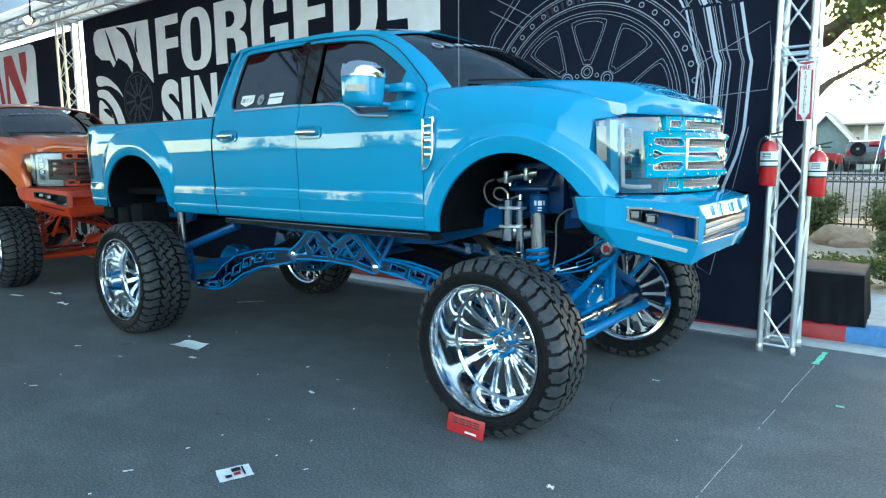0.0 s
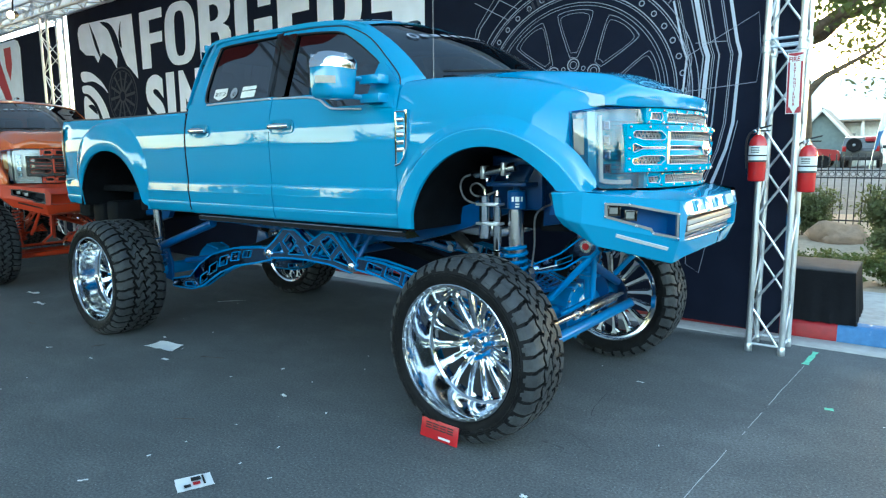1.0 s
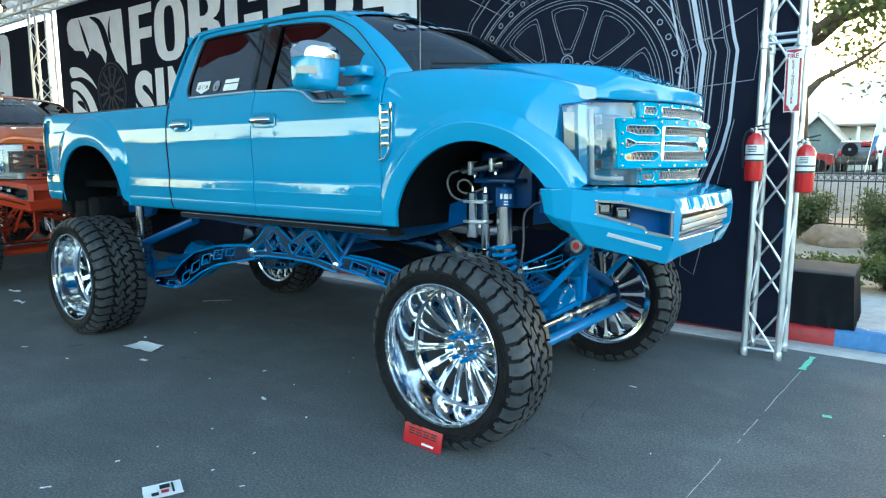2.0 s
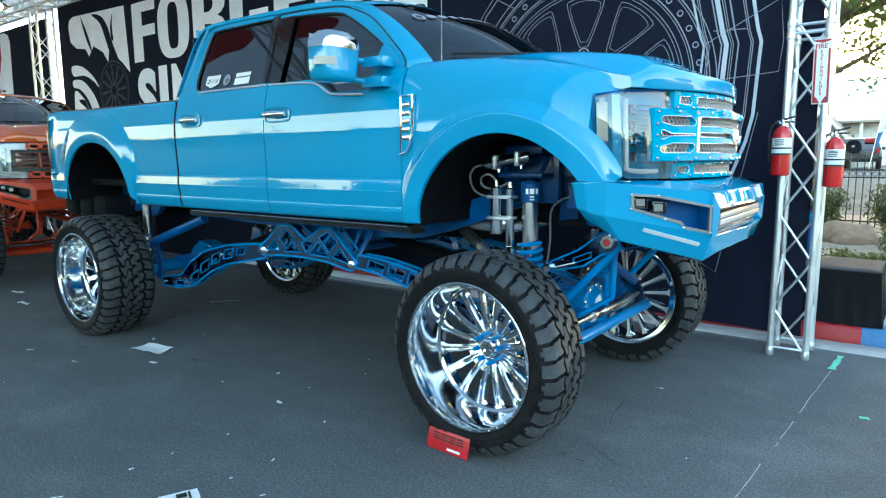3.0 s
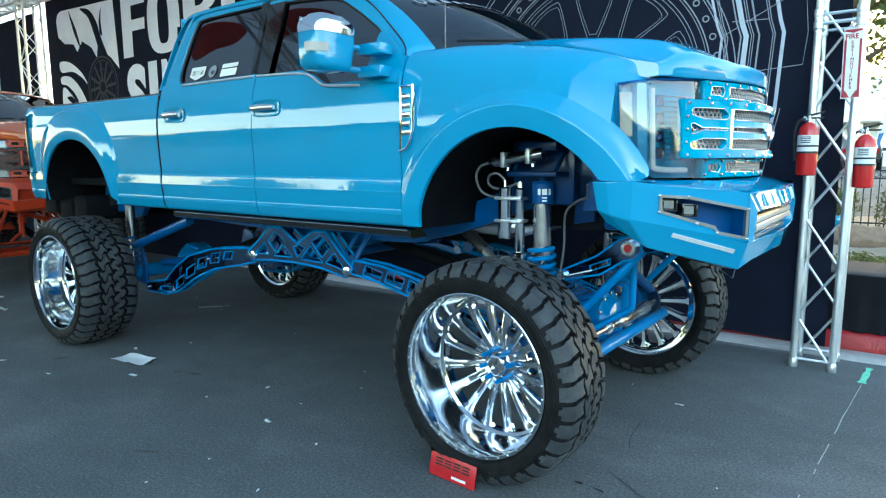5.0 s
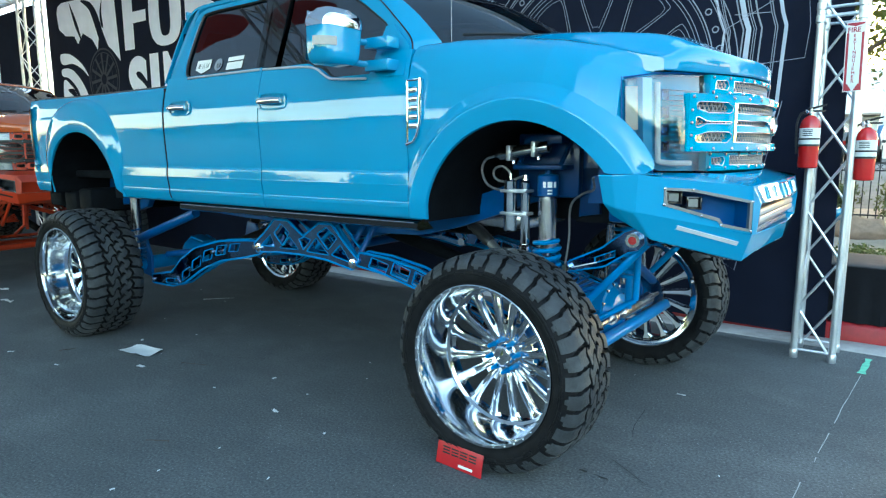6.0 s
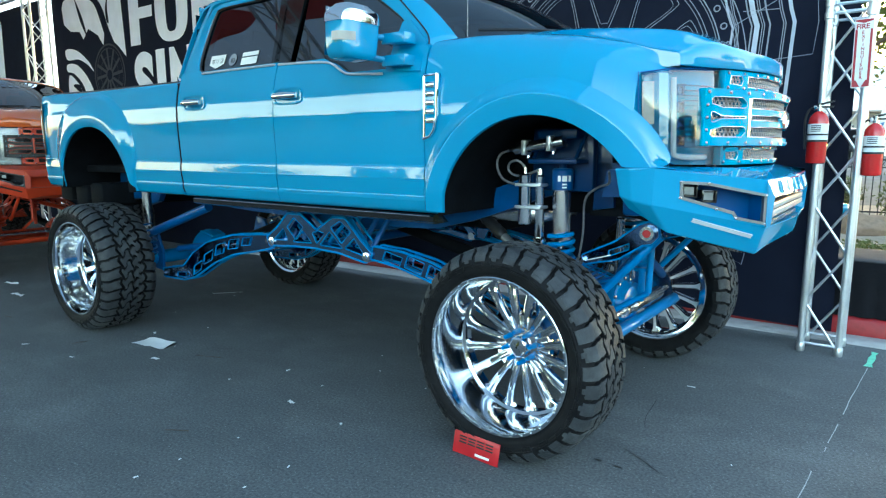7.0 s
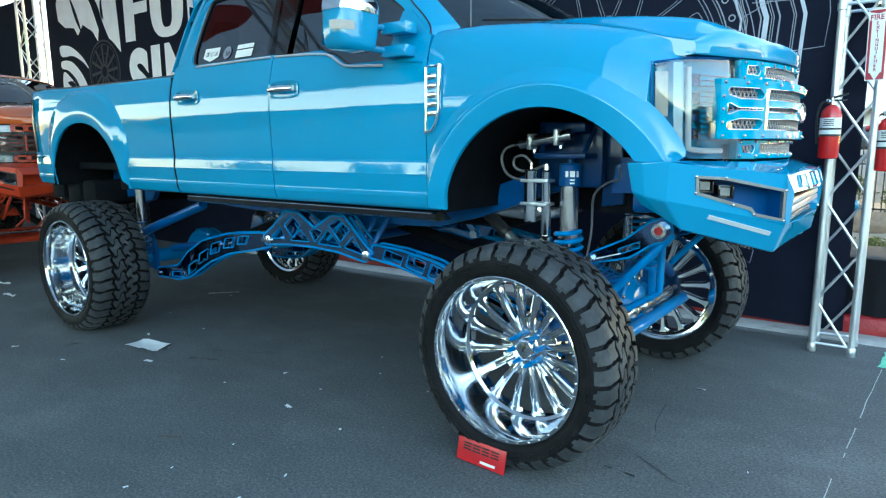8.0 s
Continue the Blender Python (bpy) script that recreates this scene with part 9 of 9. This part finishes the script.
LOT_Z = 0.84                        # the lot beyond the fence lies higher than the show ground
bm = B()
rows = [[(x, y, 0.10 + (LOT_Z - 0.10) * smooth01((y - 15.0) / 22.0) + 0.02 * noise.noise((x * 0.2, y * 0.2, 3))) for x in np.linspace(-45, 40, 60)] for y in np.linspace(14.5, 75.0, 50)]
sheet(bm, rows)
tagged(solid("lot", bm, LOT), "pale grey paved lot rising gently beyond the fence", "paving", kind="structure")
parked_suv(-4.05, 40.0, LOT_Z, 0, CAR_RED, "red sport utility car parked beyond the fence")
parked_suv(-0.78, 41.0, LOT_Z, 91, CAR_GREY, "dark grey off-road car with a spare wheel on its tail", True)
parked_suv(1.65, 40.5, LOT_Z, 84, CAR_GREY, "dark grey off-road car parked beside another")
parked_suv(4.3, 41.0, LOT_Z, 88, CAR_GREY, "dark grey car at the end of the parked row")


def gable_house(x, y, half, deep, eave, ridge, wall_mt, roof_mt, label, along=False, over=0.35):
    """A house with a gable roof; its ridge runs away from the fence, or along it."""
    h = thing("house", label, "house", at=(x, y, LOT_Z))
    turn = Matrix.Rotation(math.pi / 2, 4, "Z") if along else Matrix.Identity(4)
    bm = B()
    prism(bm, [(-half, 0), (half, 0), (half, eave), (0, ridge - 0.12), (-half, eave)], -deep, 0, upright(0, 0, 0))
    bmesh.ops.transform(bm, matrix=turn @ Matrix.Translation((0, -deep / 2, 0)), verts=bm.verts)
    part("wall", bm, wall_mt, h)
    fall = (ridge - eave) / half
    for s in (-1, 1):
        bm = B()
        rows = [[(s * (half + over) * t, q, ridge - fall * (half + over) * t + d) for t in (0, 1)] for q, d in ((-deep / 2 - over, 0), (deep / 2 + over, 0), (deep / 2 + over, 0.14), (-deep / 2 - over, 0.14))]
        vs = sheet(bm, rows, closed=True)
        bmesh.ops.contextual_create(bm, geom=[r[0] for r in vs])
        bmesh.ops.contextual_create(bm, geom=[r[1] for r in vs])
        bmesh.ops.recalc_face_normals(bm, faces=bm.faces)
        bmesh.ops.transform(bm, matrix=turn, verts=bm.verts)
        part("roof", bm, roof_mt, h, "gable roof slope")
        bm = B()
        tube(bm, (0, -deep / 2 - over, ridge), (s * (half + over), -deep / 2 - over, ridge - fall * (half + over)), 0.10, 6)
        bmesh.ops.transform(bm, matrix=turn, verts=bm.verts)
        part("barge_board", bm, STUCCO, h, "pale barge board")
    return h


shed = gable_house(-3.17, 45.0, 1.75, 4.0, 1.55, 3.55, SHED_WALL, ROOF, "grey green shed with pale barge boards")
pavilion = gable_house(-5.5, 52.0, 3.2, 10.5, 3.1, 6.2, STUCCO, ROOF_PALE, "pale house with a white roof and a porch", True)
for px in (-2.6, -1.2, 0.2, 1.6, 3.0, 4.2):
    bm = B()
    box(bm, (px - 0.09, -4.35, 0.0), (px + 0.09, -4.17, 3.0), 0.01)
    part("porch_post", bm, STUCCO, pavilion, "pale porch post")
bm = B()
box(bm, (-5.4, -4.5, 2.98), (5.4, -3.1, 3.12), 0.02)
part("porch_roof", bm, ROOF, pavilion, "thin tan porch roof")
for px in (-3.2, 0.4, 3.2):
    bm = B()
    box(bm, (px - 0.55, -3.24, 0.9), (px + 0.55, -3.16, 2.2), 0.01)
    part("window", bm, GLOSS_BLACK, pavilion, "dark window")
gable_house(1.5, 66.0, 6.5, 12.0, 4.2, 7.4, STUCCO, ROOF, "pale stucco house with a tan roof", True)
flag = thing("feather_flag", "white feather flag with a blue foot on a pole", "flag", at=(-0.22, 38.0, LOT_Z - 0.02))
bm = B()
tube(bm, (0, 0, 0), (0.12, 0, 1.0), 0.03, 8)
tube(bm, (0.12, 0, 1.0), (0.62, 0, 4.6), 0.02, 8)
part("pole", bm, STEEL, flag)
flag_line = np.linspace(0.0, 1.0, 12)
bm = B()
sheet(bm, [[(0.12 + 0.50 * f + w * (0.10 + 0.55 * f), 0.06 * math.sin(f * 9 + w * 2), 1.0 + 3.6 * f + w * 0.25 * f) for w in (0, 0.35, 0.7, 1.0)] for f in flag_line])
part("cloth", bm, TENT_WHITE, flag, "white flag cloth")
bm = B()
sheet(bm, [[(0.12 + 0.50 * f + w * (0.10 + 0.55 * f), 0.06 * math.sin(f * 9 + w * 2) - 0.006, 1.0 + 3.6 * f + w * 0.25 * f) for w in (0, 0.35, 0.7, 1.0)] for f in flag_line[:4]])
part("cloth_foot", bm, KERB_BLUE, flag, "blue foot of the flag")

# ---- behind the camera: trees mirrored in paint and glass, then rows added against glow ----
for k, (tx, ty, th) in enumerate(((-23.0, -27.0, 5.6), (-30.0, -24.0, 5.0), (-9.0, -46.0, 6.5), (24.0, 1.5, 5.0), (30.0, 14.0, 8.0))):
    tree(tx, ty, th, th * 0.55, 60 + k, "leafy tree across the open asphalt", 5000, 0.13, z=0.0)

# added rows that hide the glowing horizon from lens, paint and ground
rng_far = random.Random(5)
for k in range(17):
    a = radians(-62.0 + 4.6 * k)
    tree(56.0 * math.cos(a), 56.0 * math.sin(a), rng_far.uniform(4.6, 6.8), 4.6, 130 + k, "leafy tree in an added row that blocks low skylight", 2200, 0.30, z=-0.05, bole=0.10)
for k in range(22):
    tree(-68.0 + 5.2 * k + rng_far.uniform(-1, 1), -42.0 + rng_far.uniform(-1, 1), rng_far.uniform(3.2, 4.0), 3.6, 160 + k, "leafy tree in an added row that blocks low skylight", 2000, 0.30, z=-0.05, bole=0.08)
# one more added row, low in the doors' reflection, dimming the side light
rng_row = random.Random(8)
for k in range(13):
    tree(-72.0 + k * 9.0 + rng_row.uniform(-2, 2), -38.0 + rng_row.uniform(-3, 3), rng_row.uniform(4.0, 5.2), 4.4, 90 + k, "leafy tree in an added row that blocks low skylight", 2600, 0.26, z=0.0, bole=0.22)


# ---- on the asphalt: chalk line, paint mark, litter, red card ----
def ground_strip(name, a, b, w, material, label, z=0.004, wob=0.0):
    bm = B()
    d = Vector((b[0] - a[0], b[1] - a[1], 0))
    s = Vector((-d.y, d.x, 0)).normalized() * w / 2
    n = max(2, int(d.length / 0.08))
    rows = []
    for k in range(n + 1):
        p = Vector((a[0], a[1], z)) + d * (k / n)
        j = 1 + 0.6 * noise.noise((k * 0.9, a[0], 2.0))
        off = s.normalized() * wob * noise.noise((k * 0.4, a[1], 5.0))
        rows.append([p + s * j + off, p - s * j + off])
    sheet(bm, rows)
    return tagged(solid(name, bm, material), label, "ground marking", kind="structure")


for a, b in (((1.370, 1.42), (1.296, 0.42)), ((1.286, 0.26), (1.266, -0.04)), ((1.262, -0.10), (1.258, -0.16)), ((1.232, -0.42), (1.186, -1.10)), ((1.184, -1.14), (1.10, -2.4))):
    ground_strip("chalk_line", a, b, 0.0045, CHALK, "thin broken white chalk line on asphalt", 0.004, 0.006)
ground_strip("paint_mark", (1.372, 1.46), (1.398, 1.86), 0.045, GREEN_MARK, "short green paint mark on asphalt", 0.005, 0.005)
ground_strip("crack", (0.42, -0.70), (0.66, -0.86), 0.004, INK, "thin dark crack in asphalt", 0.003, 0.010)
rng_crack = random.Random(12)
for k in range(5):
    cx0, cy0, ca = rng_crack.uniform(-3.5, 2.2), rng_crack.uniform(-2.4, 0.9), rng_crack.uniform(0, math.pi)
    cl = rng_crack.uniform(0.15, 0.55)
    ground_strip("crack", (cx0, cy0), (cx0 + cl * math.cos(ca), cy0 + cl * math.sin(ca)), 0.002, DARK, "hairline crack in asphalt", 0.0025, 0.03)
ground_strip("oil_spot", (0.35, -0.90), (0.39, -0.905), 0.013, INK, "small dark oil spot", 0.003, 0.004)
ground_strip("oil_spot", (0.45, -0.91), (0.50, -0.915), 0.010, INK, "small dark oil spot", 0.003, 0.004)


def scrap(x, y, w, d, turn, label, material=None, lift=0.006, seed=1):
    rng = random.Random(seed)
    bm = B()
    rows = []
    for u in np.linspace(-0.5, 0.5, 7):
        rows.append([(u * w + 0.04 * w * noise.noise((u * 5, v * 5, seed)), v * d, 0.004 + lift * (0.5 + noise.noise((u * 3 + seed, v * 3, 1)))) for v in np.linspace(-0.5, 0.5, 6)])
    sheet(bm, rows)
    sheet(bm, [[(p[0], p[1], p[2] + 0.001) for p in r] for r in rows])
    return single("paper_scrap", bm, material or PAPER, label, "litter", "litter on the asphalt", m=pose(x, y, 0, 0, 0, turn))


scrap(-3.16, -1.17, 0.32, 0.16, 8, "crumpled white paper sheet lying on asphalt", None, 0.02, 2)
leaflet = scrap(-0.83, -2.34, 0.17, 0.14, 66, "printed leaflet lying on asphalt", None, 0.004, 3)
scrap(0.575, -1.50, 0.035, 0.025, 10, "tiny white scrap on asphalt", None, 0.012, 4)
scrap(-1.40, -1.31, 0.055, 0.022, -10, "small white scrap on asphalt", None, 0.006, 5)
scrap(-1.31, -2.66, 0.05, 0.012, 50, "thin white scrap on asphalt", None, 0.004, 6)
scrap(0.48, 0.35, 0.05, 0.012, 0, "thin white scrap on asphalt", None, 0.004, 7)
scrap(-4.22, 0.25, 0.30, 0.012, 49, "thin white straw on asphalt", None, 0.006, 8)
scrap(-5.9, -1.1, 0.18, 0.05, 5, "flattened clear bottle on asphalt", None, 0.03, 9)
scrap(-6.6, -0.9, 0.16, 0.05, 15, "flattened clear bottle on asphalt", None, 0.03, 10)
scrap(-6.93, -1.21, 0.22, 0.05, 15, "thin white scrap on asphalt", None, 0.004, 11)
scrap(1.62, 0.55, 0.05, 0.04, 15, "small green scrap on asphalt", GREEN_MARK, 0.004, 12)
for k, (sx, sy, sw, sd) in enumerate(((-3.17, -2.42, 0.06, 0.014), (-1.30, -2.32, 0.022, 0.014), (-0.80, -1.84, 0.026, 0.008), (-1.23, -2.89, 0.014, 0.014), (-2.83, -1.35, 0.07, 0.03), (-3.98, -1.76, 0.05, 0.012), (-1.85, -0.95, 0.03, 0.012), (-0.94, -1.35, 0.022, 0.012), (-3.45, -1.00, 0.05, 0.02), (-3.36, -1.69, 0.04, 0.012), (-0.56, -2.09, 0.026, 0.006))):
    scrap(sx, sy, sw, sd, 40 + 37 * k, "small pale scrap on asphalt", None, 0.003, 300 + k)
for k in range(34):
    r2 = random.Random(100 + k)
    scrap(r2.uniform(-5, 2.2), r2.uniform(-2.8, 0.9), r2.uniform(0.006, 0.016), r2.uniform(0.005, 0.010), r2.uniform(0, 180), "tiny pale crumb on asphalt", None, 0.002, 200 + k)
for k, (sx, sy, sl, sa) in enumerate(((-5.03, -1.50, 0.10, 10), (-3.68, -1.48, 0.12, 70), (-2.75, -2.56, 0.09, 150), (-2.56, -1.10, 0.22, 20), (-1.60, -1.93, 0.14, 30))):
    scrap(sx, sy, sl, 0.010, sa, "dark twig lying on asphalt", BARK, 0.004, 400 + k)
bm = B()
for u0, v0, u1, v1 in ((-0.012, 0.004, 0.034, 0.046), (0.040, -0.050, 0.050, 0.050), (-0.052, -0.052, -0.020, -0.020)):
    sheet(bm, [[(u, v, 0.0125) for v in (v0, v1)] for u in (u0, u1)])
part("print", bm, INK, leaflet, "dark printed pictures")
bm = B()
sheet(bm, [[(u, v, 0.0125) for v in (-0.040, -0.010)] for u in (-0.008, 0.026)])
part("print", bm, CARD_RED, leaflet, "small red printed picture")
card = thing("red_card", "red plastic card leaning on the front tyre", "card", at=(-0.122, -1.250, 0.004))
CM = Matrix.Rotation(radians(-4.0), 4, "Z") @ Matrix.Rotation(radians(90 - 12), 4, "X")
bm = B()
prism(bm, [(-0.138, 0), (0.138, 0), (0.138, 0.109), (-0.138, 0.109)], 0, 0.003, CM, 0.001)
part("card", bm, CARD_RED, card, "red plastic sheet")
for k in range(4):
    for z0, z1, cut in ((0.056, 0.064, 0.0), (0.070, 0.078, 0.002), (0.084, 0.092, 0.0)):
        bm = B()
        x0 = -0.104 + k * 0.053
        prism(bm, [(x0 + cut, z0), (x0 + 0.046 - cut, z0), (x0 + 0.047 - cut, z1), (x0 + 0.001 + cut, z1)], 0.0032, 0.0038, CM)
        part("card_mark", bm, INK, card, "plain black bar mark")
bm = B()
prism(bm, [(0.0, 0.014), (0.085, 0.014), (0.085, 0.026), (0.0, 0.026)], 0.0032, 0.0038, CM)
part("card_line", bm, PAPER, card, "plain white bar")

# ---- stickers on the rear side glass ----
def glass_sticker(loop, cx, cz, mt, label):
    bm = B()
    f = bm.faces.new([bm.verts.new((cx + a, -(lean(cz + b) - 0.014), cz + b)) for a, b in loop])
    bmesh.ops.triangulate(bm, faces=[f])
    ob = part("sticker", bm, mt, blue_truck, label)


glass_sticker([(-0.085, 0.045), (0.085, 0.045), (0.085, -0.020), (0.0, -0.050), (-0.085, -0.020)], -2.545, 2.118, PAPER, "white shield sticker")
for k in range(3):
    glass_sticker([(-0.018, 0.016), (0.018, 0.016), (0.018, -0.016), (-0.018, -0.016)], -2.545 + (k - 1) * 0.048, 2.121, INK, "plain dark block on a sticker")
glass_sticker([(0.042 * math.cos(a), 0.042 * math.sin(a)) for a in np.linspace(0, 2 * math.pi, 20, endpoint=False)], -2.370, 2.118, PRINT_GREY, "round pale sticker")
glass_sticker([(0.026 * math.cos(a) + 0.006, 0.026 * math.sin(a) * 0.7) for a in np.linspace(0, 2 * math.pi, 16, endpoint=False)], -2.370, 2.112, INK, "dark shape on a round sticker")
glass_sticker([(-0.085, 0.040), (0.085, 0.042), (0.085, 0.014), (-0.085, 0.012)], -2.185, 2.118, PAPER, "white block sticker")
glass_sticker([(-0.085, 0.004), (0.085, 0.006), (0.085, -0.044), (-0.085, -0.046)], -2.185, 2.118, PAPER, "white block sticker")
